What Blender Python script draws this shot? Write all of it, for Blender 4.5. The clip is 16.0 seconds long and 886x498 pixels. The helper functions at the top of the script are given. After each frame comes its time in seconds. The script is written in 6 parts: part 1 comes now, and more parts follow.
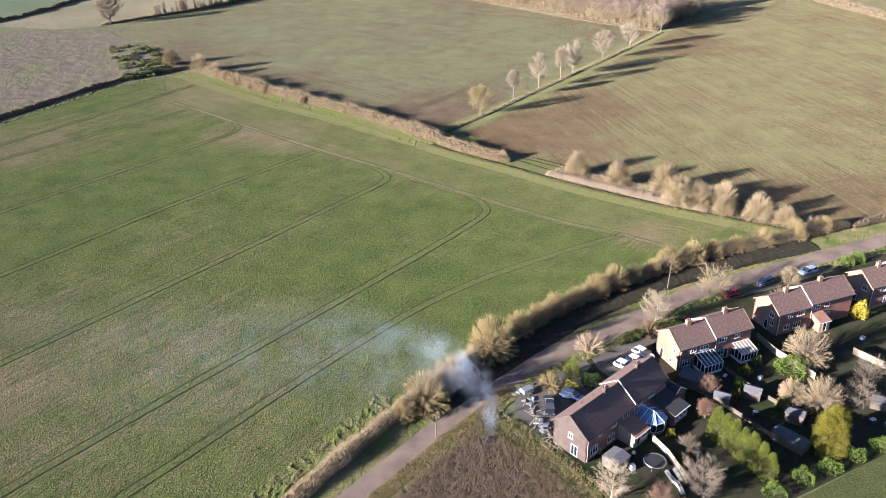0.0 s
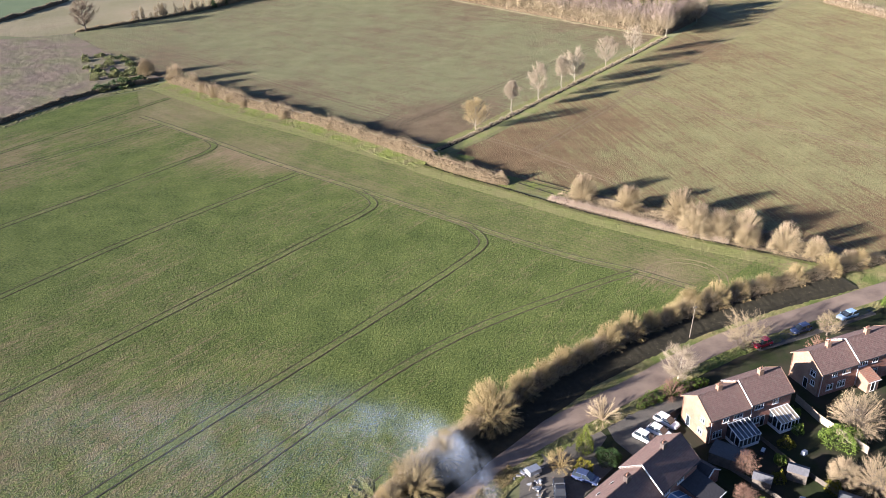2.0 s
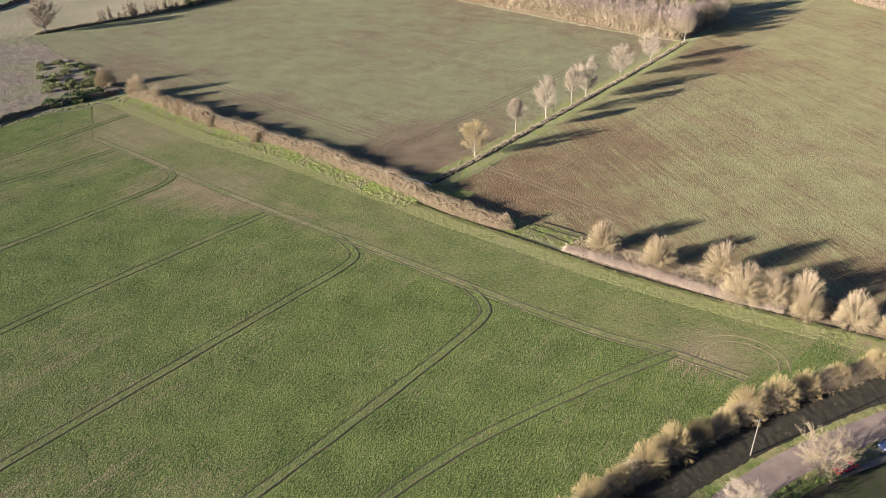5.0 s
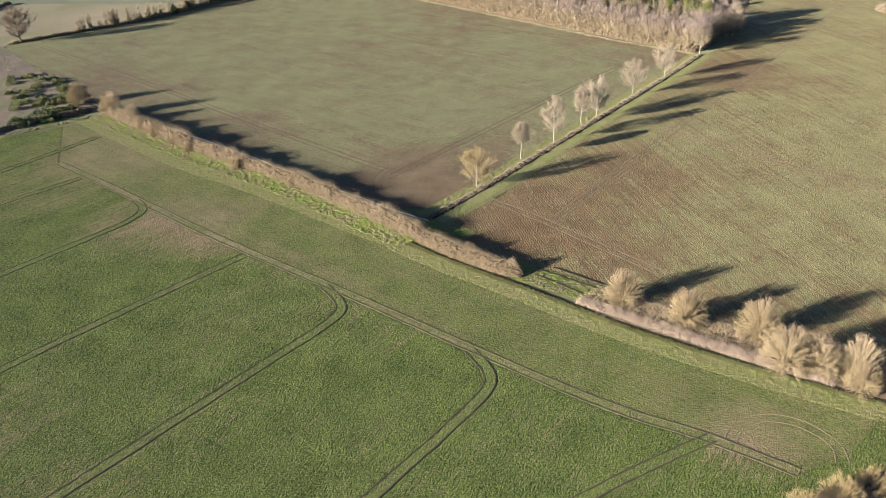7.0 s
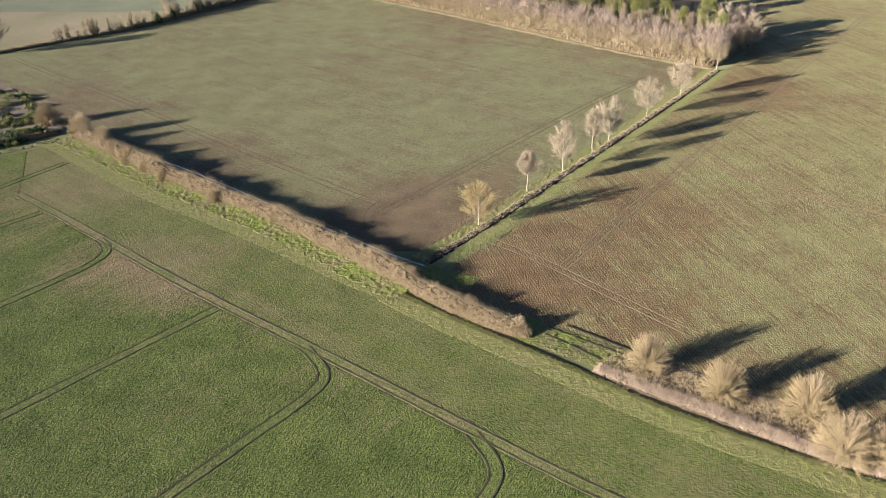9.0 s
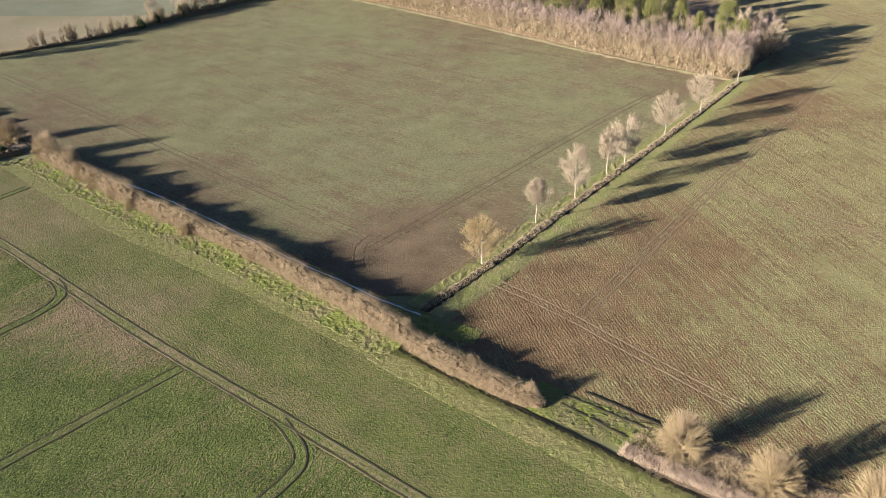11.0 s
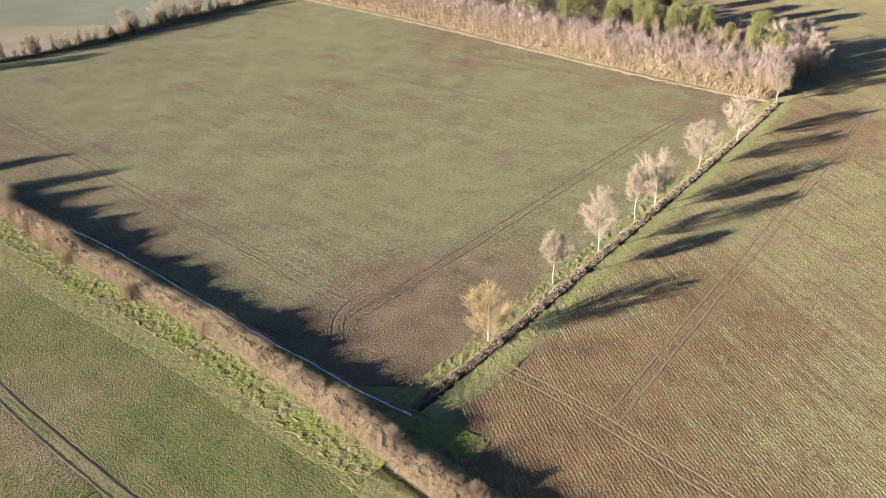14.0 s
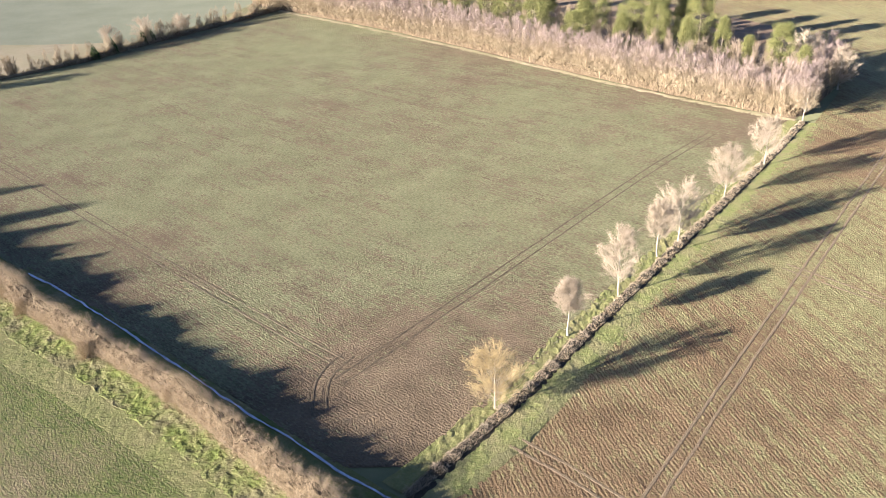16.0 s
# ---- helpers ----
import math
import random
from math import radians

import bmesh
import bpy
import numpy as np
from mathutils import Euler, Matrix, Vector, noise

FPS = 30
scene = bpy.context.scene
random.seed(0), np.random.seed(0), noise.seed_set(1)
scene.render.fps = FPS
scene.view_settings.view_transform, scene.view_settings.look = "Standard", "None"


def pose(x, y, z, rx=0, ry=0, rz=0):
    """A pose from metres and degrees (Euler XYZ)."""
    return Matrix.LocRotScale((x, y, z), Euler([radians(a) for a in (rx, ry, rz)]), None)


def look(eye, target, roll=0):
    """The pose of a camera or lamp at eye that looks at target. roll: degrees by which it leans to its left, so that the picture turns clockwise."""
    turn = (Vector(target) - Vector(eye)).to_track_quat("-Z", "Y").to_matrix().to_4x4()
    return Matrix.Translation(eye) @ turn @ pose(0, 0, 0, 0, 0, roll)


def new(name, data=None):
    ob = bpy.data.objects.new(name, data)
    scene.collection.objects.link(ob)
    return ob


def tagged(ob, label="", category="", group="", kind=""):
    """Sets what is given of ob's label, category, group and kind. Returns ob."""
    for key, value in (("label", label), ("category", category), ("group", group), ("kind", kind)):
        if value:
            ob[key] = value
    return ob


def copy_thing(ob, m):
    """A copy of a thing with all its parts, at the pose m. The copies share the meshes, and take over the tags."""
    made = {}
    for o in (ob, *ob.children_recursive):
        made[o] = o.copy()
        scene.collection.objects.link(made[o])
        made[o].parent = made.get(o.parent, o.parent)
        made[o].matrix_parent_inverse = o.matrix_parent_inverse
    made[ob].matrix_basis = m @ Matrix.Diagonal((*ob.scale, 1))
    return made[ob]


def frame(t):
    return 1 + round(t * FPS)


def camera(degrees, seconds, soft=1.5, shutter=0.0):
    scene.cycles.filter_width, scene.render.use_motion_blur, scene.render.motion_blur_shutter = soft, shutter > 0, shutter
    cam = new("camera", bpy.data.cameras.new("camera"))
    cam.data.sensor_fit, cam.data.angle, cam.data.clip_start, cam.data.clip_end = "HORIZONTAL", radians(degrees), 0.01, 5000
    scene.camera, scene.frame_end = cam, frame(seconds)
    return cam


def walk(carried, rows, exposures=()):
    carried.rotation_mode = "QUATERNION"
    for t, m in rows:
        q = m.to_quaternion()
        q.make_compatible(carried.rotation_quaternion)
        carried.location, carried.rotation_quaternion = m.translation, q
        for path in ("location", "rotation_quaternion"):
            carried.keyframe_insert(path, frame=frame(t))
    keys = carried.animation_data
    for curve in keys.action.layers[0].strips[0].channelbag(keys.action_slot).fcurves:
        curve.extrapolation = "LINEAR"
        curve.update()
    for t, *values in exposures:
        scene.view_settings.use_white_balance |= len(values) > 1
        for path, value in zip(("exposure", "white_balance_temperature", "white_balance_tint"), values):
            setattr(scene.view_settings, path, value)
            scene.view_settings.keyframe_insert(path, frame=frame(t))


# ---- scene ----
# ---- camera ----
cam = camera(57.0, 16.0, soft=0.6)
PATH = [
    (0, -0.00, -0.00, 90.00, 0.02, -27.58, -1.44),
    (0.5, 0.34, 5.20, 89.59, -0.05, -27.59, -1.54),
    (1, 0.56, 10.79, 89.15, -0.15, -27.62, -1.58),
    (1.5, 0.78, 16.67, 88.70, -0.22, -27.68, -1.56),
    (2, 1.05, 22.65, 88.17, -0.29, -27.68, -1.69),
    (2.5, 1.39, 28.72, 87.82, -0.33, -27.71, -1.70),
    (3, 1.58, 34.88, 87.55, -0.41, -27.78, -1.68),
    (3.5, 1.77, 41.05, 87.06, -0.44, -28.01, -1.70),
    (4, 2.08, 47.55, 86.61, -0.47, -28.39, -1.63),
    (4.5, 2.22, 53.97, 86.27, -0.51, -28.44, -1.62),
    (7, 2.93, 83.28, 85.15, -0.61, -28.51, -1.51),
    (7.5, 3.06, 89.00, 84.82, -0.63, -28.49, -1.48),
    (8, 3.27, 94.76, 84.57, -0.64, -28.48, -1.46),
    (8.5, 3.43, 100.48, 84.37, -0.65, -28.47, -1.44),
    (9, 3.68, 106.11, 84.12, -0.67, -28.46, -1.41),
    (11.5, 4.69, 134.34, 81.18, -0.60, -28.58, -1.40),
    (12, 4.89, 140.00, 80.52, -0.59, -28.59, -1.31),
    (12.5, 5.10, 145.51, 79.78, -0.60, -28.59, -1.24),
    (13, 5.35, 150.89, 79.05, -0.56, -28.55, -1.25),
    (13.5, 5.67, 156.16, 78.19, -0.50, -28.47, -1.32),
    (14, 5.94, 161.38, 77.15, -0.46, -28.33, -1.41),
    (14.5, 6.13, 166.49, 76.00, -0.41, -28.17, -1.50),
    (15, 6.42, 171.28, 75.06, -0.37, -28.00, -1.61),
    (15.5, 6.71, 175.73, 74.44, -0.36, -27.80, -1.83),
    (16, 6.98, 179.83, 74.01, -0.21, -27.53, -2.03),
]


def eye_pose(x, y, z, yaw, pitch, roll):
    a, b = radians(yaw), radians(pitch)
    ahead = Vector((-math.sin(a) * math.cos(b), math.cos(a) * math.cos(b), math.sin(b)))
    return look((x, y, z), Vector((x, y, z)) + ahead, roll)


EXPOSURE = 2.32
walk(cam, [(t, eye_pose(*row)) for t, *row in PATH], exposures=[(0.0, EXPOSURE + 0.20, 5680, 19), (4.0, EXPOSURE + 0.10, 5880, 18), (8.0, EXPOSURE - 0.02, 6030, 14), (12.5, EXPOSURE + 0.02, 6220, 19), (14.5, EXPOSURE + 0.34, 6020, 20), (16.0, EXPOSURE + 0.60, 5920, 20)])

# ---- sky and sun: a clear winter afternoon ----
SUN_WAY = 25.5      # the way the shadows fall, degrees from +x
SUN_HIGH = 13.5
world = bpy.data.worlds.new("sky")
scene.world = world
world.use_nodes = True
wn = world.node_tree.nodes
sky = wn.new("ShaderNodeTexSky")
sky.sky_type, sky.sun_disc = "NISHITA", False
sky.sun_elevation, sky.sun_rotation = radians(SUN_HIGH), radians(270 - SUN_WAY)
sky.air_density, sky.dust_density, sky.ozone_density = 0.4, 0.2, 1.0
wn["Background"].inputs["Strength"].default_value = 0.057
world.node_tree.links.new(sky.outputs[0], wn["Background"].inputs["Color"])
sun = new("sun", bpy.data.lights.new("sun", "SUN"))
sun.data.energy, sun.data.angle, sun.data.color = 5.0, radians(0.55), (1.0, 0.90, 0.745)
sun_to = Vector((math.cos(radians(SUN_WAY)) * math.cos(radians(SUN_HIGH)), math.sin(radians(SUN_WAY)) * math.cos(radians(SUN_HIGH)), -math.sin(radians(SUN_HIGH))))
sun.matrix_world = look((-80, -60, 120), Vector((-80, -60, 120)) + sun_to)


# ---- materials ----
def nodes_of(name, rough=0.9, metal=0.0, spec=0.3):
    m = bpy.data.materials.new(name)
    m.use_nodes = True
    b = m.node_tree.nodes["Principled BSDF"]
    b.inputs["Roughness"].default_value, b.inputs["Metallic"].default_value = rough, metal
    b.inputs["Specular IOR Level"].default_value = spec
    b.inputs["Diffuse Roughness"].default_value = 0.45 if rough > 0.9 else 0.2
    return m, m.node_tree.nodes, m.node_tree.links.new, b


def where(nodes, link, turn=0.0, scale=(1, 1, 1), space="world"):
    """Coordinates in metres, turned about z and stretched."""
    mp, rot = nodes.new("ShaderNodeMapping"), nodes.new("ShaderNodeMapping")
    rot.inputs["Rotation"].default_value = (0, 0, radians(turn))
    mp.inputs["Scale"].default_value = scale
    link(rot.outputs[0], mp.inputs["Vector"])
    if space == "world":
        link(nodes.new("ShaderNodeNewGeometry").outputs["Position"], rot.inputs["Vector"])
    else:
        link(nodes.new("ShaderNodeTexCoord").outputs["Object"], rot.inputs["Vector"])
    return mp.outputs[0]


def noise_of(nodes, link, vec, scale, detail=4.0, rough=0.6):
    n = nodes.new("ShaderNodeTexNoise")
    n.inputs["Scale"].default_value, n.inputs["Detail"].default_value, n.inputs["Roughness"].default_value = scale, detail, rough
    link(vec, n.inputs["Vector"])
    return n.outputs["Fac"]


def ramp(nodes, link, fac, stops):
    r = nodes.new("ShaderNodeValToRGB")
    els = r.color_ramp.elements
    while len(els) < len(stops):
        els.new(0.5)
    for e, (at, c) in zip(els, stops):
        e.position, e.color = at, (*c, 1)
    link(fac, r.inputs["Fac"])
    return r.outputs["Color"]


def mixed(nodes, link, fac, a, b, mode="MIX"):
    m = nodes.new("ShaderNodeMix")
    m.data_type, m.blend_type = "RGBA", mode
    for value, socket in ((fac, m.inputs[0]), (a, m.inputs[6]), (b, m.inputs[7])):
        if isinstance(value, (int, float)):
            socket.default_value = value
        elif isinstance(value, tuple):
            socket.default_value = (*value, 1)
        else:
            link(value, socket)
    return m.outputs[2]


def sums(nodes, link, a, b, op="ADD", clamp=False):
    m = nodes.new("ShaderNodeMath")
    m.operation, m.use_clamp = op, clamp
    for value, socket in ((a, m.inputs[0]), (b, m.inputs[1])):
        if isinstance(value, (int, float)):
            socket.default_value = value
        else:
            link(value, socket)
    return m.outputs[0]


def bumped(nodes, link, bsdf, height, strength, distance):
    b = nodes.new("ShaderNodeBump")
    b.inputs["Strength"].default_value, b.inputs["Distance"].default_value = strength, distance
    link(height, b.inputs["Height"])
    link(b.outputs[0], bsdf.inputs["Normal"])


def field_material(name, crop, soil, turn, cover, row=0.55, relief=0.12, patch=0.02, bare=(), streak=0.35, crisp=2.0, ridge=0.08):
    """A young crop in drilled rows on bare soil. cover: the middle of the share of crop; bare: places (x, y, radius, share) where little grows; streak: how much whole rows differ."""
    m, n, link, b = nodes_of(name, 0.95, 0, 0.1)
    flat = where(n, link)
    rows_v = where(n, link, -turn, (0.45, 1.0 / row, 1))
    fine = noise_of(n, link, where(n, link, -turn, (1.5, 3.2, 1)), 1.0, 4, 0.75)
    mid = noise_of(n, link, flat, 0.75, 4, 0.65)
    clod = noise_of(n, link, rows_v, 1.0, 3, 0.55)
    drift = noise_of(n, link, where(n, link, -turn, (0.02, 0.35, 1)), 1.0, 4, 0.6)
    drill = noise_of(n, link, where(n, link, -turn, (0.035, 1.3, 1)), 1.0, 2, 0.5)
    big = noise_of(n, link, flat, patch, 6, 0.62)
    share = sums(n, link, sums(n, link, big, 1.0, "MULTIPLY"), sums(n, link, drift, 0.7, "MULTIPLY"))
    share = sums(n, link, share, sums(n, link, clod, 1.1, "MULTIPLY"))
    share = sums(n, link, share, sums(n, link, drill, streak, "MULTIPLY"))
    share = sums(n, link, share, sums(n, link, fine, 1.7, "MULTIPLY"))
    share = sums(n, link, share, sums(n, link, mid, 0.7, "MULTIPLY"))
    share = sums(n, link, share, sums(n, link, noise_of(n, link, flat, 0.07, 3), 0.6, "MULTIPLY"))
    share = sums(n, link, share, -2.9 - streak / 2 + cover - 0.5)
    for x, y, r, k in bare:
        d = n.new("ShaderNodeVectorMath")
        d.operation = "DISTANCE"
        link(flat, d.inputs[0])
        d.inputs[1].default_value = (x, y, 0)
        near = ramp(n, link, sums(n, link, sums(n, link, d.outputs["Value"], 1 / r, "MULTIPLY"), sums(n, link, sums(n, link, big, -0.5), 1.2, "MULTIPLY")), [(0.15, (1, 1, 1)), (1.0, (0, 0, 0))])
        share = sums(n, link, share, sums(n, link, near, -k, "MULTIPLY"))
    share = sums(n, link, sums(n, link, share, crisp, "MULTIPLY"), 0.5, "ADD", True)
    green = ramp(n, link, sums(n, link, sums(n, link, noise_of(n, link, where(n, link, -turn, (1.3, 2.9, 1)), 1.0, 4, 0.7), 0.75, "MULTIPLY"), sums(n, link, noise_of(n, link, flat, 0.12, 4), 0.25, "MULTIPLY")), [(0.36, crop[0]), (0.64, crop[1])])
    brown = ramp(n, link, sums(n, link, sums(n, link, fine, 0.5, "MULTIPLY"), sums(n, link, noise_of(n, link, flat, 0.15, 6), 0.5, "MULTIPLY")), [(0.34, soil[0]), (0.66, soil[1])])
    link(mixed(n, link, share, brown, green), b.inputs["Base Color"])
    lumps = noise_of(n, link, where(n, link, -turn, (2.4, 3.4, 1)), 1.0, 3.0, 0.65)
    wave_v = n.new("ShaderNodeTexWave")
    wave_v.bands_direction = "Y"
    wave_v.inputs["Scale"].default_value, wave_v.inputs["Distortion"].default_value, wave_v.inputs["Detail"].default_value = 1.0, 4.0, 3.0
    link(where(n, link, -turn, (0.35, 0.314 / row, 1)), wave_v.inputs["Vector"])
    height = sums(n, link, sums(n, link, wave_v.outputs["Fac"], ridge, "MULTIPLY"), sums(n, link, sums(n, link, fine, 0.7, "MULTIPLY"), sums(n, link, lumps, 2.0, "MULTIPLY")))
    bumped(n, link, b, height, 1.0, relief)
    return m


def ground_material(name, stops, scale=0.35, fine=3.0, relief=0.15, rough=0.95, tint=None, tint_scale=0.03):
    """Grass, earth, scrub: colours by a coarse noise, broken up by a fine one."""
    m, n, link, b = nodes_of(name, rough, 0, 0.15)
    flat = where(n, link)
    coarse, small = noise_of(n, link, flat, scale, 6, 0.65), noise_of(n, link, flat, fine, 5, 0.7)
    fac = sums(n, link, sums(n, link, coarse, 0.6, "MULTIPLY"), sums(n, link, small, 0.4, "MULTIPLY"))
    colour = ramp(n, link, fac, stops)
    if tint:
        spread = ramp(n, link, noise_of(n, link, flat, tint_scale, 4), [(0.4, (0, 0, 0)), (0.62, (1, 1, 1))])
        colour = mixed(n, link, spread, colour, tint)
    link(colour, b.inputs["Base Color"])
    bumped(n, link, b, sums(n, link, small, coarse), 1.0, relief)
    return m


def twig_material(name, low, high, top=None, tall=8.0):
    """Bare wood; from plant to plant it varies between two colours. top: the colour of the finest twigs at the top of a plant."""
    m, n, link, b = nodes_of(name, 0.85, 0, 0.2)
    info = n.new("ShaderNodeObjectInfo")
    vec = where(n, link, space="object")
    fac = sums(n, link, sums(n, link, info.outputs["Random"], 0.6, "MULTIPLY"), sums(n, link, noise_of(n, link, vec, 1.3), 0.4, "MULTIPLY"))
    colour = ramp(n, link, fac, [(0.2, low), (0.75, high)])
    if top:
        sep = n.new("ShaderNodeSeparateXYZ")
        link(vec, sep.inputs[0])
        colour = mixed(n, link, ramp(n, link, sums(n, link, sep.outputs[2], 1 / tall, "MULTIPLY"), [(0.5, (0, 0, 0)), (0.95, (1, 1, 1))]), colour, top)
    link(colour, b.inputs["Base Color"])
    return m


def leaf_material(name, low, high):
    m, n, link, b = nodes_of(name, 0.85, 0, 0.12)
    g = n.new("ShaderNodeNewGeometry")
    vec = where(n, link, space="object")
    fac = sums(n, link, sums(n, link, g.outputs["Random Per Island"], 0.5, "MULTIPLY"), sums(n, link, noise_of(n, link, vec, 0.8), 0.5, "MULTIPLY"))
    link(ramp(n, link, fac, [(0.25, low), (0.75, high)]), b.inputs["Base Color"])
    return m


def plain(name, colour, rough=0.6, metal=0.0, vary=0.12, scale=3.0, spec=0.4, relief=0.0):
    """Paint, metal, plastic, slabs: one colour, soiled a little at two scales."""
    m, n, link, b = nodes_of(name, rough, metal, spec)
    vec = where(n, link, space="object")
    fac = sums(n, link, sums(n, link, noise_of(n, link, vec, scale, 5), 0.6, "MULTIPLY"), sums(n, link, noise_of(n, link, vec, scale * 7, 3), 0.4, "MULTIPLY"))
    dark, light = tuple(c * (1 - 2 * vary) for c in colour), tuple(min(1, c * (1 + vary)) for c in colour)
    link(ramp(n, link, fac, [(0.3, dark), (0.7, light)]), b.inputs["Base Color"])
    if relief:
        bumped(n, link, b, fac, 1.0, relief)
    return m


def brick_material(name, a, b_, mortar):
    m, n, link, b = nodes_of(name, 0.9, 0, 0.2)
    tc = n.new("ShaderNodeTexCoord")
    sep, comb = n.new("ShaderNodeSeparateXYZ"), n.new("ShaderNodeCombineXYZ")
    link(tc.outputs["Object"], sep.inputs[0])
    link(sums(n, link, sep.outputs[0], sep.outputs[1]), comb.inputs[0])
    link(sep.outputs[2], comb.inputs[1])
    br = n.new("ShaderNodeTexBrick")
    link(comb.outputs[0], br.inputs["Vector"])
    br.inputs["Scale"].default_value = 1.0
    br.inputs["Brick Width"].default_value, br.inputs["Row Height"].default_value = 0.225, 0.075
    br.inputs["Mortar Size"].default_value = 0.008
    br.inputs["Color1"].default_value, br.inputs["Color2"].default_value, br.inputs["Mortar"].default_value = (*a, 1), (*b_, 1), (*mortar, 1)
    stain = ramp(n, link, noise_of(n, link, tc.outputs["Object"], 0.8, 5), [(0.3, (0.75, 0.72, 0.7)), (0.7, (1.1, 1.08, 1.05))])
    link(mixed(n, link, 1.0, br.outputs["Color"], stain, "MULTIPLY"), b.inputs["Base Color"])
    bumped(n, link, b, br.outputs["Fac"], 0.5, 0.01)
    return m


def tile_material(name, a, b_, moss):
    """Concrete roof tiles: courses up the slope (object y), each tile a little different, with moss."""
    m, n, link, b = nodes_of(name, 0.85, 0, 0.25)
    tc = n.new("ShaderNodeTexCoord")
    br = n.new("ShaderNodeTexBrick")
    link(tc.outputs["Object"], br.inputs["Vector"])
    br.inputs["Scale"].default_value = 1.0
    br.inputs["Brick Width"].default_value, br.inputs["Row Height"].default_value, br.inputs["Mortar Size"].default_value = 0.3, 0.32, 0.03
    br.inputs["Color1"].default_value, br.inputs["Color2"].default_value = (*a, 1), (*b_, 1)
    br.inputs["Mortar"].default_value = (*(c * 0.68 for c in a), 1)
    spots = ramp(n, link, noise_of(n, link, tc.outputs["Object"], 1.7, 7, 0.7), [(0.5, (0, 0, 0)), (0.68, (1, 1, 1))])
    link(mixed(n, link, spots, br.outputs["Color"], moss), b.inputs["Base Color"])
    bumped(n, link, b, br.outputs["Fac"], 0.3, 0.02)
    return m


def glass_material(name, tint, rough=0.05):
    m, n, link, b = nodes_of(name, rough, 0, 0.8)
    b.inputs["Base Color"].default_value = (*tint, 1)
    b.inputs["Coat Weight"].default_value = 0.6
    return m


# Bare spots near x -95 and -130 also put far haze into the colour.
GREEN_FIELD = field_material("young_wheat", ((0.021, 0.038, 0.008), (0.118, 0.140, 0.038)), ((0.120, 0.090, 0.050), (0.210, 0.158, 0.096)), 51, 1.0, 0.4, 0.19, 0.012, [(-80, 305, 80, 0.16), (-40, 262, 44, 0.10), (-190, 240, 90, 0.35), (0, 230, 34, 0.14), (-58, 258, 24, 0.6), (-95, 300, 40, 0.42), (-130, 255, 38, 0.5), (-40, 246, 18, 0.3), (48, 177, 10, 0.7), (80, 179, 12, 0.9), (-60, 112, 62, 0.32), (-110, 150, 50, 0.25), (-10, 240, 30, 0.2), (-70, 180, 26, 0.2), (-36, 215, 16, 0.2)], 0.9, 1.35)
HEADLAND_CROP = field_material("headland_wheat", ((0.026, 0.042, 0.010), (0.120, 0.136, 0.039)), ((0.118, 0.089, 0.050), (0.205, 0.156, 0.096)), -42, 0.85, 0.5, 0.12, 0.014, [(-58, 262, 24, 0.4), (-90, 304, 34, 0.3), (48, 177, 10, 0.6), (76, 180, 10, 0.8)], 0.5, 0.9, 0.04)
NORTH_FIELD = field_material("sparse_crop_north", ((0.084, 0.088, 0.042), (0.198, 0.192, 0.100)), ((0.070, 0.052, 0.031), (0.166, 0.125, 0.077)), -43, 0.66, 0.5, 0.32, 0.014, [(2, 270, 34, 0.75), (-60, 310, 34, 0.2), (-110, 365, 40, 0.25), (70, 412, 46, 0.3), (95, 385, 34, 0.35), (20, 470, 60, 0.3), (20, 300, 12, 0.25)], 0.5, 3.0, 0.2)
EAST_FIELD = field_material("sparse_crop_east", ((0.098, 0.093, 0.040), (0.214, 0.197, 0.094)), ((0.068, 0.045, 0.024), (0.158, 0.108, 0.058)), -77, 0.60, 0.6, 0.24, 0.014, [(20, 248, 34, 0.42), (50, 280, 30, 0.16), (100, 195, 40, 0.3), (110, 375, 30, 0.3)], 0.9, 2.4, 0.26)
GROUND = ground_material("far_grassland", [(0.3, (0.075, 0.085, 0.04)), (0.5, (0.11, 0.115, 0.055)), (0.7, (0.15, 0.135, 0.075))], 0.01, 0.3, 0.2)
FAR_GREEN = ground_material("far_green_crop", [(0.3, (0.075, 0.105, 0.05)), (0.7, (0.115, 0.140, 0.07))], 0.05, 1.0, 0.1)
DULL_GREEN = ground_material("dull_far_crop", [(0.3, (0.095, 0.105, 0.062)), (0.7, (0.150, 0.152, 0.098))], 0.05, 1.0, 0.1)
PALE_GRASS = ground_material("bleached_grass", [(0.3, (0.135, 0.114, 0.066)), (0.5, (0.205, 0.172, 0.104)), (0.7, (0.27, 0.228, 0.145))], 0.06, 0.5, 0.3, tint=(0.155, 0.140, 0.075))
ROUGH_GRASS = ground_material("rough_dead_grass", [(0.3, (0.09, 0.068, 0.048)), (0.5, (0.135, 0.104, 0.076)), (0.7, (0.185, 0.147, 0.108))], 0.14, 0.9, 0.3, tint=(0.120, 0.112, 0.060), tint_scale=0.06)
VERGE = ground_material("verge_grass", [(0.3, (0.058, 0.070, 0.020)), (0.5, (0.096, 0.106, 0.034)), (0.7, (0.150, 0.146, 0.060))], 1.5, 3.6, 0.2, tint=(0.125, 0.115, 0.055), tint_scale=0.15)
LUSH = ground_material("lush_weeds", [(0.28, (0.038, 0.054, 0.011)), (0.48, (0.098, 0.118, 0.026)), (0.68, (0.160, 0.160, 0.048))], 0.8, 2.4, 0.4, tint=(0.115, 0.105, 0.048), tint_scale=0.2)
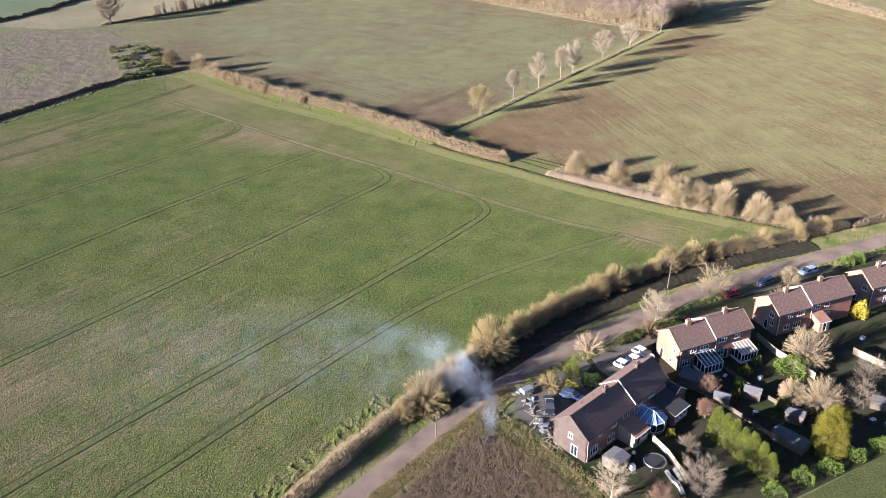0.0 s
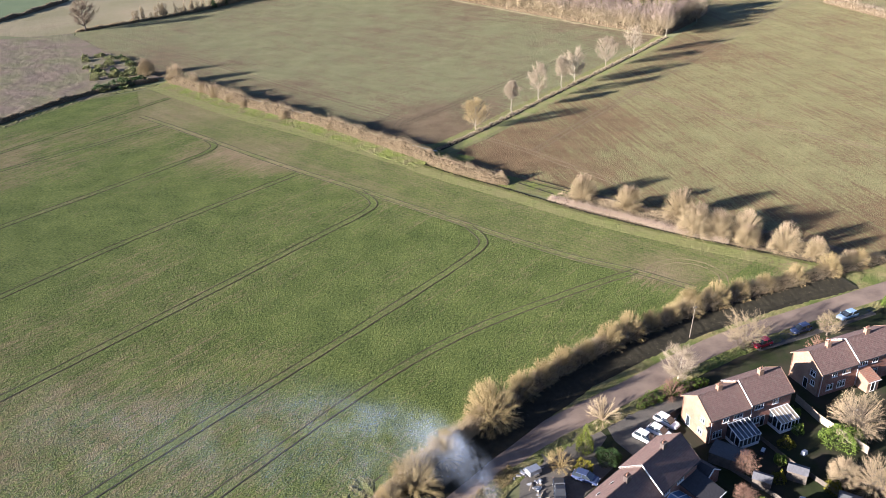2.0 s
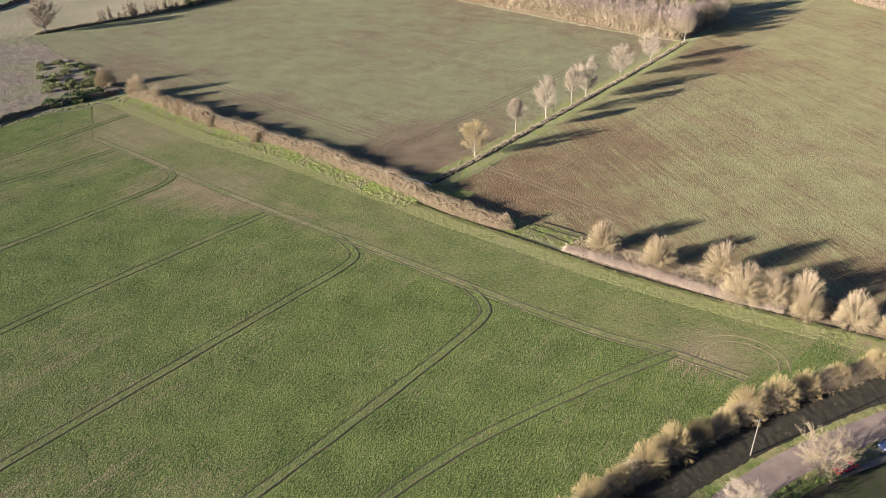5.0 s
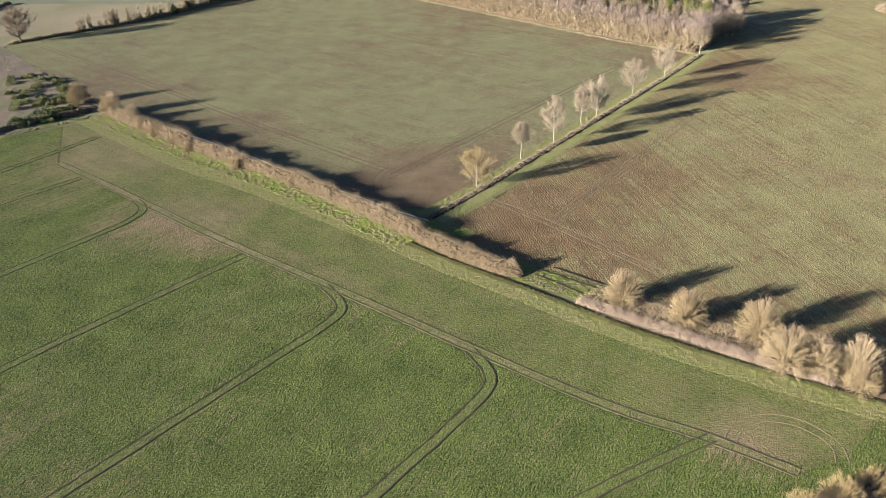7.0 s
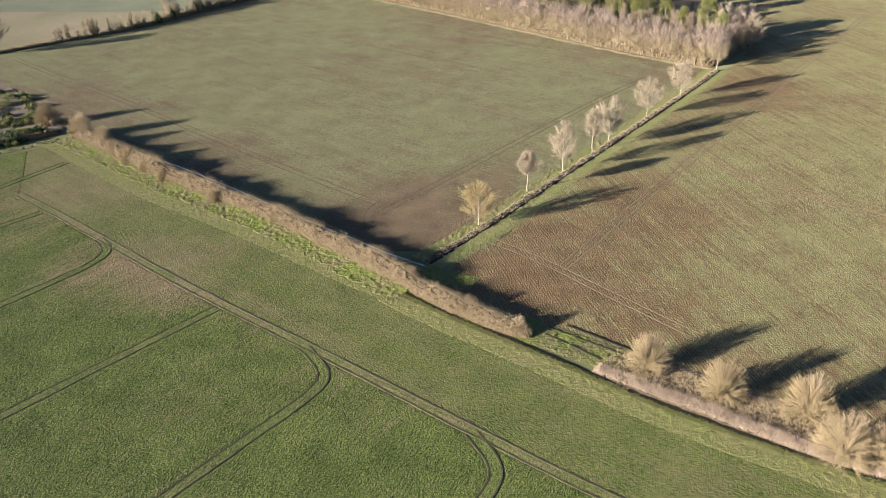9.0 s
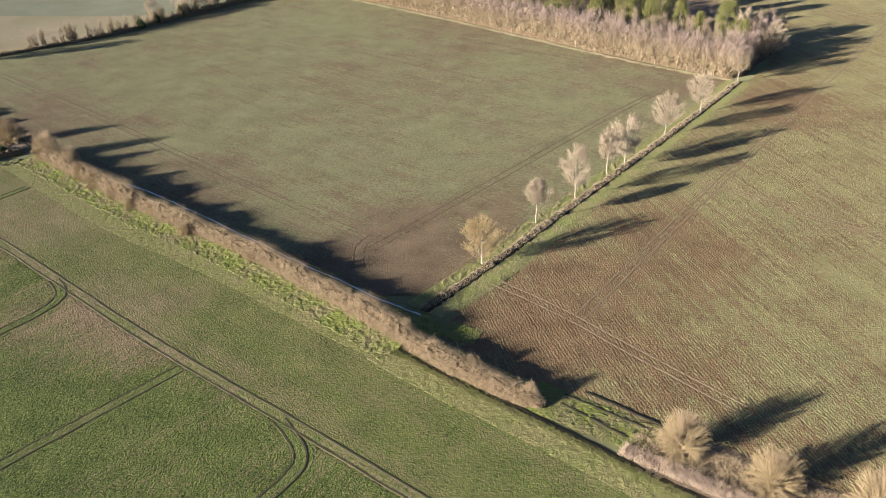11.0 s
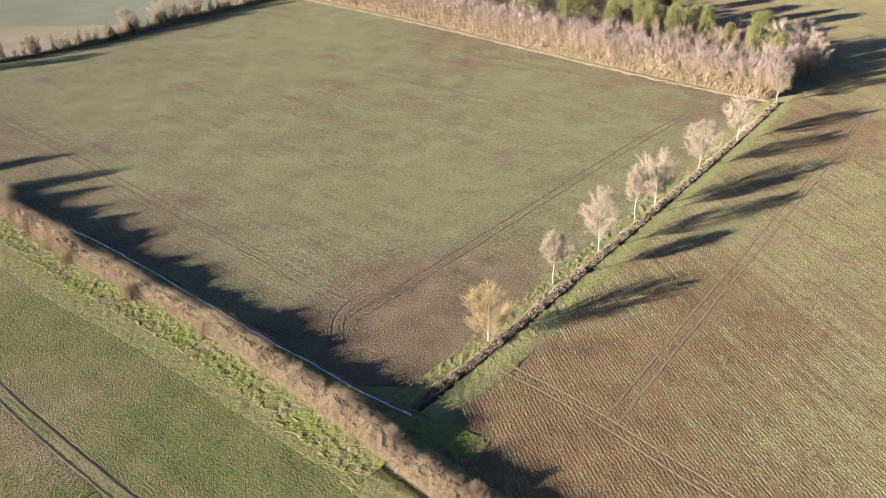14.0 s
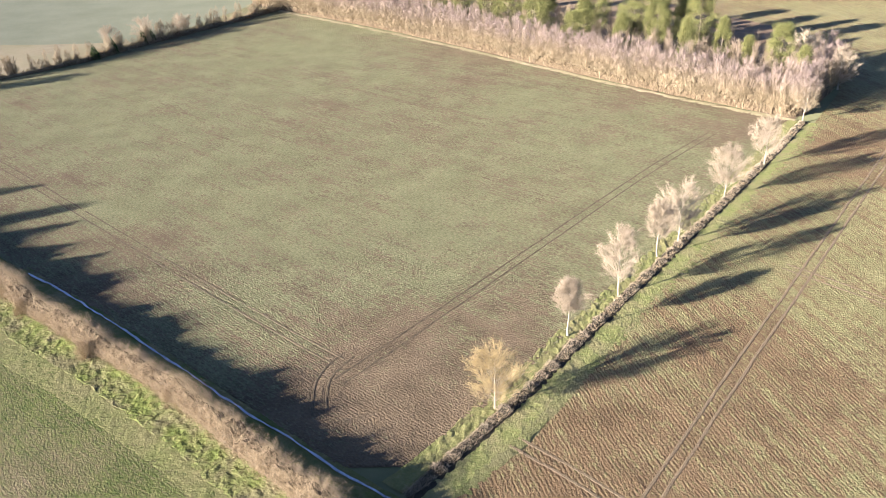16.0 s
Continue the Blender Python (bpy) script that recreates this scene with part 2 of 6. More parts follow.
DRY_VERGE = ground_material("dry_verge", [(0.3, (0.09, 0.085, 0.03)), (0.5, (0.17, 0.145, 0.065)), (0.7, (0.25, 0.20, 0.10))], 0.8, 3.0, 0.3, tint=(0.08, 0.10, 0.025), tint_scale=0.15)
# Near-black green: the shade of houses and trees is put into the lawn's colour.
LAWN = ground_material("shade_dark_lawn", [(0.3, (0.011, 0.017, 0.006)), (0.7, (0.028, 0.035, 0.012))], 0.4, 3.0, 0.04, tint=(0.034, 0.029, 0.019), tint_scale=0.15)
MUD = ground_material("bare_mud", [(0.3, (0.07, 0.05, 0.032)), (0.7, (0.16, 0.115, 0.07))], 0.6, 3.5, 0.12)
MOWN = ground_material("mown_margin", [(0.3, (0.070, 0.084, 0.024)), (0.5, (0.122, 0.130, 0.042)), (0.7, (0.190, 0.172, 0.074))], 0.9, 3.2, 0.2, tint=(0.140, 0.130, 0.054), tint_scale=0.12)
FRESH = ground_material("fresh_margin_grass", [(0.3, (0.078, 0.094, 0.026)), (0.5, (0.128, 0.140, 0.045)), (0.7, (0.195, 0.184, 0.080))], 1.2, 3.6, 0.2, tint=(0.150, 0.138, 0.062), tint_scale=0.25)
# Darkened soil: the shadowed rut walls are painted into this colour.
RUT = ground_material("shade_dark_rut_soil", [(0.3, (0.029, 0.027, 0.015)), (0.7, (0.070, 0.059, 0.034))], 0.5, 3.0, 0.06)
DARK_RUT = ground_material("dark_rut_soil", [(0.34, (0.044, 0.035, 0.021)), (0.64, (0.128, 0.099, 0.061))], 0.9, 2.4, 0.16)
TRACK_SOIL = ground_material("pressed_soil", [(0.3, (0.088, 0.066, 0.040)), (0.7, (0.168, 0.128, 0.078))], 0.5, 3.0, 0.16)
TRAM = field_material("thin_crop", ((0.034, 0.052, 0.013), (0.124, 0.144, 0.042)), ((0.120, 0.094, 0.054), (0.195, 0.150, 0.090)), 51, 0.80, 0.4, 0.12, 0.03)
WORN_TRAM = field_material("worn_crop", ((0.045, 0.062, 0.016), (0.135, 0.150, 0.048)), ((0.135, 0.104, 0.060), (0.220, 0.168, 0.100)), 51, 0.56, 0.4, 0.10, 0.03)
ROAD = ground_material("worn_asphalt", [(0.3, (0.098, 0.074, 0.060)), (0.7, (0.158, 0.120, 0.096))], 0.3, 6.0, 0.02, 0.85, tint=(0.190, 0.145, 0.112), tint_scale=0.12)
YARD = ground_material("yard_surface", [(0.3, (0.06, 0.055, 0.048)), (0.7, (0.13, 0.115, 0.095))], 0.5, 4.0, 0.05, 0.9)
STUBBLE = ground_material("dead_stalks", [(0.3, (0.06, 0.045, 0.028)), (0.5, (0.12, 0.092, 0.058)), (0.7, (0.22, 0.175, 0.11))], 0.8, 2.2, 0.5)
# Near-black earth: the shade in ditches and below hedges is put into its colour.
DITCH_SHADE = ground_material("shade_dark_earth", [(0.3, (0.012, 0.011, 0.008)), (0.7, (0.034, 0.030, 0.018))], 1.0, 4.0, 0.03)
BARK = twig_material("pale_bark", (0.22, 0.188, 0.136), (0.285, 0.246, 0.182))
TWIG_PALE = twig_material("pale_twigs", (0.245, 0.198, 0.135), (0.300, 0.245, 0.168))
TWIG_GOLD = twig_material("golden_twigs", (0.195, 0.148, 0.068), (0.26, 0.197, 0.092))
TWIG_WILLOW = twig_material("willow_twigs", (0.215, 0.165, 0.088), (0.262, 0.204, 0.116), (0.255, 0.186, 0.130), 9.0)
TWIG_HEDGE = twig_material("hedge_twigs", (0.245, 0.188, 0.112), (0.305, 0.238, 0.146))
TWIG_DARK = twig_material("dark_twigs", (0.095, 0.076, 0.056), (0.15, 0.122, 0.09))
TWIG_WOOD = twig_material("woodland_twigs", (0.205, 0.160, 0.094), (0.258, 0.204, 0.124), (0.216, 0.166, 0.136), 13.0)
TWIG_STALK = twig_material("dead_stalk_brown", (0.125, 0.092, 0.060), (0.195, 0.148, 0.096))
TWIG_RED = twig_material("reddish_twigs", (0.15, 0.088, 0.062), (0.20, 0.122, 0.085))
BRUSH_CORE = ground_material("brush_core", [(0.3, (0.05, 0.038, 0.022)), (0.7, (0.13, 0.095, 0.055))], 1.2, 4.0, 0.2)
REED = twig_material("dry_reeds", (0.27, 0.205, 0.148), (0.36, 0.280, 0.205))
BRAMBLE = leaf_material("bramble_leaves", (0.03, 0.032, 0.014), (0.12, 0.095, 0.06))
IVY = leaf_material("ivy_leaves", (0.012, 0.026, 0.010), (0.045, 0.075, 0.022))
LAUREL = leaf_material("laurel_leaves", (0.035, 0.062, 0.010), (0.130, 0.175, 0.030))
PINE = leaf_material("pine_needles", (0.066, 0.074, 0.024), (0.190, 0.184, 0.064))
SCRUB_LEAF = leaf_material("scrub_leaves", (0.070, 0.080, 0.028), (0.205, 0.205, 0.085))
CYPRESS = leaf_material("cypress_sprays", (0.040, 0.054, 0.009), (0.160, 0.176, 0.030))
GOLDEN = leaf_material("golden_cypress_sprays", (0.042, 0.044, 0.006), (0.195, 0.170, 0.022))
YELLOW_LEAF = leaf_material("yellow_leaves", (0.30, 0.24, 0.02), (0.50, 0.40, 0.05))
BRICK_RED = brick_material("red_brick", (0.175, 0.080, 0.056), (0.23, 0.108, 0.076), (0.21, 0.17, 0.14))
BRICK_BUFF = brick_material("sandy_brick", (0.205, 0.128, 0.085), (0.25, 0.158, 0.108), (0.24, 0.185, 0.14))
BRICK_BROWN = brick_material("brown_brick", (0.058, 0.044, 0.038), (0.082, 0.063, 0.054), (0.095, 0.082, 0.072))
TILE = tile_material("brown_roof_tiles", (0.108, 0.068, 0.058), (0.152, 0.094, 0.079), (0.150, 0.118, 0.094))
TILE_RED = tile_material("red_roof_tiles", (0.24, 0.12, 0.08), (0.30, 0.155, 0.105), (0.19, 0.15, 0.11))
FELT = plain("grey_roof_felt", (0.075, 0.077, 0.08), 0.9, vary=0.2)
WHITE = plain("white_upvc", (0.55, 0.55, 0.54), 0.35, vary=0.05)
CREAM = plain("cream_render", (0.25, 0.21, 0.155), 0.9, vary=0.08)
GLASS = glass_material("window_glass", (0.025, 0.032, 0.04))
# The blue tint stands for the sky reflected in the roof panes.
ROOF_GLASS = glass_material("sky_blue_roof_glass", (0.13, 0.23, 0.36), 0.2)
DARK_ROOF = plain("dark_flat_roof", (0.035, 0.034, 0.038), 0.9, vary=0.25)
TIMBER = plain("weathered_timber", (0.10, 0.083, 0.066), 0.9, vary=0.25, scale=2.0)
PALE_TIMBER = plain("pale_fence_timber", (0.27, 0.222, 0.165), 0.9, vary=0.2, scale=1.5)
POLE_WOOD = plain("pole_timber", (0.13, 0.11, 0.085), 0.9, vary=0.2)
METAL = plain("galvanised_metal", (0.45, 0.46, 0.47), 0.45, 0.8)
BLACK = plain("black_rubber", (0.02, 0.02, 0.022), 0.85)
ROOFSHEET = plain("shed_roof_sheet", (0.10, 0.10, 0.108), 0.8, vary=0.2)
# Pale base colour holds the sky's reflection as well as the ice.
WATER = plain("sky_pale_icy_water", (0.34, 0.37, 0.41), 0.3, vary=0.45, scale=0.5, spec=0.6)


def smoke_material():
    """Thin drifting smoke: pale, mostly clear, in wisps; how dense it is comes from the plume's own shape."""
    m, n, link, b = nodes_of("thin_smoke", 1.0, 0, 0.0)
    wisps = ramp(n, link, noise_of(n, link, where(n, link, scale=(0.24, 0.24, 0.2)), 1.0, 6, 0.62), [(0.36, (0, 0, 0)), (0.74, (1, 1, 1))])
    dense = n.new("ShaderNodeAttribute")
    dense.attribute_name = "thickness"
    thick = sums(n, link, wisps, dense.outputs["Fac"], "MULTIPLY")
    add, diff, tran, clear, mix = n.new("ShaderNodeMixShader"), n.new("ShaderNodeBsdfDiffuse"), n.new("ShaderNodeBsdfTranslucent"), n.new("ShaderNodeBsdfTransparent"), n.new("ShaderNodeMixShader")
    diff.inputs[0].default_value = tran.inputs[0].default_value = (0.58, 0.68, 0.86, 1)
    link(diff.outputs[0], add.inputs[1])
    link(tran.outputs[0], add.inputs[2])
    link(thick, mix.inputs[0])
    link(clear.outputs[0], mix.inputs[1])
    link(add.outputs[0], mix.inputs[2])
    link(mix.outputs[0], n["Material Output"].inputs["Surface"])
    return m


SMOKE = smoke_material()


# ---- geometry helpers ----
rng = np.random.default_rng(7)


class Geo:
    """Gathers triangles and quads for one mesh."""

    def __init__(self):
        self.v, self.t, self.q, self.n = [], [], [], 0

    def add(self, verts, tris=None, quads=None):
        verts = np.asarray(verts, float).reshape(-1, 3)
        if tris is not None and len(tris):
            self.t.append(np.asarray(tris, int).reshape(-1, 3) + self.n)
        if quads is not None and len(quads):
            self.q.append(np.asarray(quads, int).reshape(-1, 4) + self.n)
        self.v.append(verts)
        self.n += len(verts)
        return self

    def box(self, a, b, top=1.0):
        """A box between two corners; top: how far its upper face draws in."""
        a, b = np.minimum(a, b), np.maximum(a, b)
        c, h = (a + b) / 2, (b - a) / 2
        s = np.array([[-1, -1, -1], [1, -1, -1], [1, 1, -1], [-1, 1, -1], [-1, -1, 1], [1, -1, 1], [1, 1, 1], [-1, 1, 1]], float)
        s[4:, :2] *= top
        return self.add(c + s * h, quads=[(3, 2, 1, 0), (4, 5, 6, 7), (0, 1, 5, 4), (1, 2, 6, 5), (2, 3, 7, 6), (3, 0, 4, 7)])

    def slab(self, corners, thick):
        """A flat plate with four corners, as thick as told, downwards along its normal."""
        p = np.asarray(corners, float)
        nrm = np.cross(p[1] - p[0], p[3] - p[0])
        d = nrm / np.linalg.norm(nrm) * thick
        return self.add(np.r_[p, p - d], quads=[(0, 1, 2, 3), (7, 6, 5, 4), (4, 5, 1, 0), (5, 6, 2, 1), (6, 7, 3, 2), (7, 4, 0, 3)])

    def prism(self, outline, z0, z1):
        """An upright prism over a convex outline."""
        o = np.asarray(outline, float)
        k = len(o)
        v = np.r_[np.c_[o, np.full(k, z0)], np.c_[o, np.full(k, z1)], [[*o.mean(0), z0]], [[*o.mean(0), z1]]]
        i = np.arange(k)
        j = (i + 1) % k
        return self.add(v, np.r_[np.c_[j, i, np.full(k, 2 * k)], np.c_[i + k, j + k, np.full(k, 2 * k + 1)]], np.c_[i, j, j + k, i + k])

    def rods(self, p0, p1, r0, r1, sides=3):
        """Tapered rods, one from each point of p0 to that of p1; a zero end radius closes to a tip."""
        p0, p1 = np.asarray(p0, float).reshape(-1, 3), np.asarray(p1, float).reshape(-1, 3)
        k = len(p0)
        r0, r1 = np.broadcast_to(r0, k).astype(float), np.broadcast_to(r1, k).astype(float)
        d = p1 - p0
        d = d / np.maximum(np.linalg.norm(d, axis=1, keepdims=True), 1e-9)
        other = np.where(np.abs(d[:, 2:]) > 0.9, [[1.0, 0, 0]], [[0, 0, 1.0]])
        u = np.cross(d, other)
        u /= np.linalg.norm(u, axis=1, keepdims=True)
        w = np.cross(d, u)
        a = 2 * np.pi * np.arange(sides) / sides
        ring = np.cos(a)[None, :, None] * u[:, None] + np.sin(a)[None, :, None] * w[:, None]
        lower = p0[:, None] + ring * r0[:, None, None]
        i = np.arange(sides)
        j = (i + 1) % sides
        if np.all(r1 <= 0):
            v = np.concatenate([lower, p1[:, None]], 1)
            f = np.stack([i, j, np.full(sides, sides)], 1)
            return self.add(v, tris=(f[None] + (sides + 1) * np.arange(k)[:, None, None]))
        v = np.concatenate([lower, p1[:, None] + ring * r1[:, None, None]], 1)
        f = np.stack([i, j, j + sides, i + sides], 1)
        return self.add(v, quads=(f[None] + 2 * sides * np.arange(k)[:, None, None]))

    def chain(self, pts, radii, sides=6):
        """One bent, tapered limb through points."""
        pts = np.asarray(pts, float)
        return self.rods(pts[:-1], pts[1:], np.asarray(radii)[:-1], np.asarray(radii)[1:], sides)

    def leaves(self, at, size, lean=None, slim=0.55):
        """Small bent leaves or sprays: a random quad at each point."""
        at = np.asarray(at, float).reshape(-1, 3)
        k = len(at)
        size = np.broadcast_to(size, k)[:, None]
        d = rng.normal(size=(k, 3)) if lean is None else lean + 0.45 * rng.normal(size=(k, 3))
        d /= np.linalg.norm(d, axis=1, keepdims=True)
        s = np.cross(d, rng.normal(size=(k, 3)))
        s /= np.maximum(np.linalg.norm(s, axis=1, keepdims=True), 1e-6)
        v = np.stack([at, at + d * size * 0.5 + s * size * slim / 2, at + d * size, at + d * size * 0.5 - s * size * slim / 2], 1)
        return self.add(v, quads=np.arange(4)[None] + 4 * np.arange(k)[:, None])

    def mesh(self, name, material, smooth=False):
        me = bpy.data.meshes.new(name)
        t = np.concatenate(self.t) if self.t else np.zeros((0, 3), int)
        q = np.concatenate(self.q) if self.q else np.zeros((0, 4), int)
        v = np.concatenate(self.v)
        me.vertices.add(len(v))
        me.vertices.foreach_set("co", v.ravel())
        me.loops.add(3 * len(t) + 4 * len(q))
        me.loops.foreach_set("vertex_index", np.r_[t.ravel(), q.ravel()])
        me.polygons.add(len(t) + len(q))
        me.polygons.foreach_set("loop_start", np.r_[3 * np.arange(len(t)), 3 * len(t) + 4 * np.arange(len(q))])
        me.polygons.foreach_set("use_smooth", np.full(len(t) + len(q), smooth))
        me.update(calc_edges=True)
        me.validate()
        me.materials.append(material)
        return me


def part(name, geo, material, parent, label="", smooth=False):
    """One mesh object under a thing or a part of it."""
    ob = new(name, geo.mesh(name, material, smooth) if isinstance(geo, Geo) else geo)
    ob.parent = parent
    return tagged(ob, label)


def thing(name, label, category, m=None, group="", kind=""):
    ob = tagged(new(name), label, category, group, kind)
    ob.empty_display_size = 0.3
    if m is not None:
        ob.matrix_world = m
    return ob


def setting(name, geo, material, label, category="ground", smooth=False):
    return tagged(new(name, geo.mesh(name, material, smooth)), label, category, kind="structure")


def sampled(line, step):
    """Points along a polyline, rounded through its corners, with their unit sideways vectors and distances."""
    p = np.asarray(line, float)
    for _ in range(3):
        if len(p) > 2:
            a, b = p[:-1] * 0.75 + p[1:] * 0.25, p[:-1] * 0.25 + p[1:] * 0.75
            p = np.r_[p[:1], np.stack([a, b], 1).reshape(-1, 2)[1:-1], p[-1:]]
    s = np.r_[0, np.cumsum(np.linalg.norm(np.diff(p, axis=0), axis=1))]
    at = np.linspace(0, s[-1], max(2, int(s[-1] / step) + 1))
    q = np.c_[np.interp(at, s, p[:, 0]), np.interp(at, s, p[:, 1])]
    d = np.gradient(q, axis=0)
    d /= np.linalg.norm(d, axis=1, keepdims=True)
    return q, np.c_[-d[:, 1], d[:, 0]], at


def wave(x, y, scale, seed=0.0):
    """Smooth noise in -1..1 for arrays."""
    f = np.vectorize(lambda a, b: noise.noise((a * scale, b * scale, seed)))
    return f(np.asarray(x), np.asarray(y))


def sheet(outline, z):
    """A flat piece of ground over a simple outline."""
    bm = bmesh.new()
    bm.faces.new([bm.verts.new((x, y, z)) for x, y in outline])
    bmesh.ops.triangulate(bm, faces=bm.faces[:])
    g = Geo()
    bm.verts.index_update()
    g.add([v.co[:] for v in bm.verts], tris=[[v.index for v in f.verts] for f in bm.faces])
    bm.free()
    for t in g.t:
        v = g.v[0]
        n = np.cross(v[t[:, 1]] - v[t[:, 0]], v[t[:, 2]] - v[t[:, 0]])[:, 2]
        t[n < 0] = t[n < 0][:, ::-1]
    return g


def ribbon(line, offsets, heights, step=2.0, lump=0.0, seed=0.0, sway=0.0):
    """A strip along a line: a cross-section of sideways offsets and heights, swept; lump: the height of its tufts."""
    q, side, at = sampled(line, step)
    o, h = np.asarray(offsets, float), np.asarray(heights, float)
    if sway:
        o = o[None] + sway * wave(at, at * 0 + seed, 0.11, seed)[:, None]
        o = o + sway * 0.7 * wave(at[:, None] + 0 * o, 3.0 * o, 0.45, seed)
    else:
        o = np.broadcast_to(o, (len(at), len(o)))
    xy = q[:, None] + side[:, None] * o[..., None]
    z = np.broadcast_to(h, o.shape).copy()
    if lump:
        inner = np.ones(o.shape)
        inner[:, [0, -1]] = 0
        z += inner * lump * np.maximum(0, 0.35 + wave(xy[..., 0], xy[..., 1], 0.9, seed) + 0.6 * wave(xy[..., 0], xy[..., 1], 2.3, seed + 5))
    k, w = o.shape
    i = (np.arange(k - 1)[:, None] * w + np.arange(w - 1)[None]).ravel()
    return Geo().add(np.concatenate([xy, z[..., None]], -1), quads=np.c_[i, i + w, i + w + 1, i + 1])


# ---- plants ----
def unit(v):
    return v / np.maximum(np.linalg.norm(v, axis=-1, keepdims=True), 1e-9)


def bare_tree(tall, wide, clear, limbs=26, twigs=1500, thick=0.16, up=0.6, fine=0.02, long=1.2, slim=1.0):
    """Meshes of a leafless tree: the trunk with limbs that fan to an egg-shaped outline, and the crown of twigs along them."""
    wood, crown = Geo(), Geo()
    hs = np.linspace(0, tall * 0.86, 9)
    trunk = np.c_[np.cumsum(rng.normal(0, 0.012 * tall, (9, 2)), axis=0) * 0.6, hs]
    trunk[0, :2] = 0
    wood.chain(trunk, thick * np.array([1.3, 1.0, 0.9, 0.78, 0.64, 0.5, 0.36, 0.22, 0.08]), 7)
    mid_z, half = (clear + tall) / 2 + 0.06 * tall, (tall - clear) / 2
    az = 2.4 * np.arange(limbs) + rng.uniform(-0.5, 0.5, limbs)
    el = np.arcsin(rng.uniform(-0.75, 0.99, limbs))
    end = np.c_[np.cos(az) * np.cos(el) * wide, np.sin(az) * np.cos(el) * wide, mid_z + np.sin(el) * half] * np.c_[np.ones((limbs, 2)), np.ones(limbs)]
    end[:, :2] *= rng.uniform(0.7, 1.05, (limbs, 1)) * (1 + 0.18 * np.sin(3 * az + tall))[:, None]
    root = np.clip(end[:, 2] - (0.3 + 0.9 * up) * np.linalg.norm(end[:, :2], axis=1) - 0.4, clear * 0.8, tall * 0.8)
    base = np.c_[np.interp(root, hs, trunk[:, 0]), np.interp(root, hs, trunk[:, 1]), root]
    mid = base * 0.45 + end * 0.55 + np.c_[rng.normal(0, 0.06 * wide, (limbs, 2)), -0.05 * np.abs(end[:, 2] - root)]
    r = thick * 0.42 * slim * (1.15 - root / tall)
    wood.rods(base, mid, r, r * 0.6, 5)
    wood.rods(mid, end, r * 0.6, r * 0.15, 4)
    nb = limbs * 8
    k, s = np.repeat(np.arange(limbs), 8), rng.uniform(0.25, 1.0, nb)[:, None]
    p = np.where(s < 0.5, base[k] + (mid[k] - base[k]) * 2 * s, mid[k] + (end[k] - mid[k]) * (2 * s - 1))
    d = unit(unit(end[k] - base[k]) + rng.normal(0, 0.42, (nb, 3)) + [0, 0, 0.25 * up])
    ln = np.linalg.norm(end - base, axis=1)[k][:, None]
    e = p + d * ln * rng.uniform(0.2, 0.42, (nb, 1))
    wood.rods(p, e, r[k] * 0.3, r[k] * 0.1, 3)
    pick, s = rng.integers(0, nb, twigs), rng.uniform(0.1, 1.0, twigs)[:, None]
    p1 = p[pick] * (1 - s) + e[pick] * s
    d1 = unit(d[pick] + rng.normal(0, 0.5, (twigs, 3)) + [0, 0, 0.25 * up])
    e1 = p1 + d1 * rng.uniform(0.4, 1.0, (twigs, 1)) * long
    crown.rods(p1, e1, fine, 0, 3)
    n2 = twigs * 2
    pick, s = rng.integers(0, twigs, n2), rng.uniform(0.2, 0.95, n2)[:, None]
    p2 = p1[pick] * (1 - s) + e1[pick] * s
    d2 = unit(d1[pick] + rng.normal(0, 0.5, (n2, 3)))
    crown.rods(p2, p2 + d2 * rng.uniform(0.3, 0.8, (n2, 1)) * long * 0.65, fine * 0.72, 0, 3)
    return wood, crown


def bush(tall, wide, stems=70, twigs=1500, fine=0.02, low=0.08, long=1.2):
    """Meshes of a many-stemmed leafless shrub: stems fanning from the base, and a rounded head of fine twigs."""
    wood, crown = Geo(), Geo()
    az = rng.uniform(0, 2 * np.pi, stems)
    el = np.arcsin(rng.uniform(low, 1.0, stems))
    out = np.c_[np.cos(az) * np.cos(el), np.sin(az) * np.cos(el), np.sin(el)]
    reach = rng.uniform(0.74, 0.92, (stems, 1)) * (1 + 0.10 * np.sin(3 * az + 1.7) * np.cos(el))[:, None]
    end = out * [wide, wide, tall] * reach
    base = np.c_[rng.normal(0, 0.12 * wide, (stems, 2)) * 0.6, np.zeros(stems)]
    mid = base + (end - base) * 0.5 + [0, 0, 0.07 * tall] + rng.normal(0, 0.03 * wide, (stems, 3))
    mid[:, 2] = np.maximum(mid[:, 2], 0.2)
    r = 0.055 * rng.uniform(0.6, 1.2, stems)
    wood.rods(base, mid, r, r * 0.65, 4)
    wood.rods(mid, end, r * 0.65, r * 0.25, 3)
    pick = rng.integers(0, stems, twigs)
    s = rng.uniform(0.0, 1.0, twigs)[:, None] ** 0.7
    p = mid[pick] * (1 - s) + end[pick] * s
    d = unit(unit(end[pick] - mid[pick]) + rng.normal(0, 0.40, (twigs, 3)) + [0, 0, 0.1])
    e = p + d * rng.uniform(0.45, 1.0, (twigs, 1)) * long
    e[:, 2] = np.maximum(e[:, 2], 0.1)
    crown.rods(p, e, fine, 0, 3)
    n2 = twigs * 2
    pick = rng.integers(0, twigs, n2)
    s = rng.uniform(0.2, 0.95, n2)[:, None]
    p2 = p[pick] * (1 - s) + e[pick] * s
    d2 = unit(d[pick] + rng.normal(0, 0.5, (n2, 3)))
    crown.rods(p2, p2 + d2 * rng.uniform(0.3, 0.8, (n2, 1)) * long * 0.7, fine * 0.75, 0, 3)
    return wood, crown


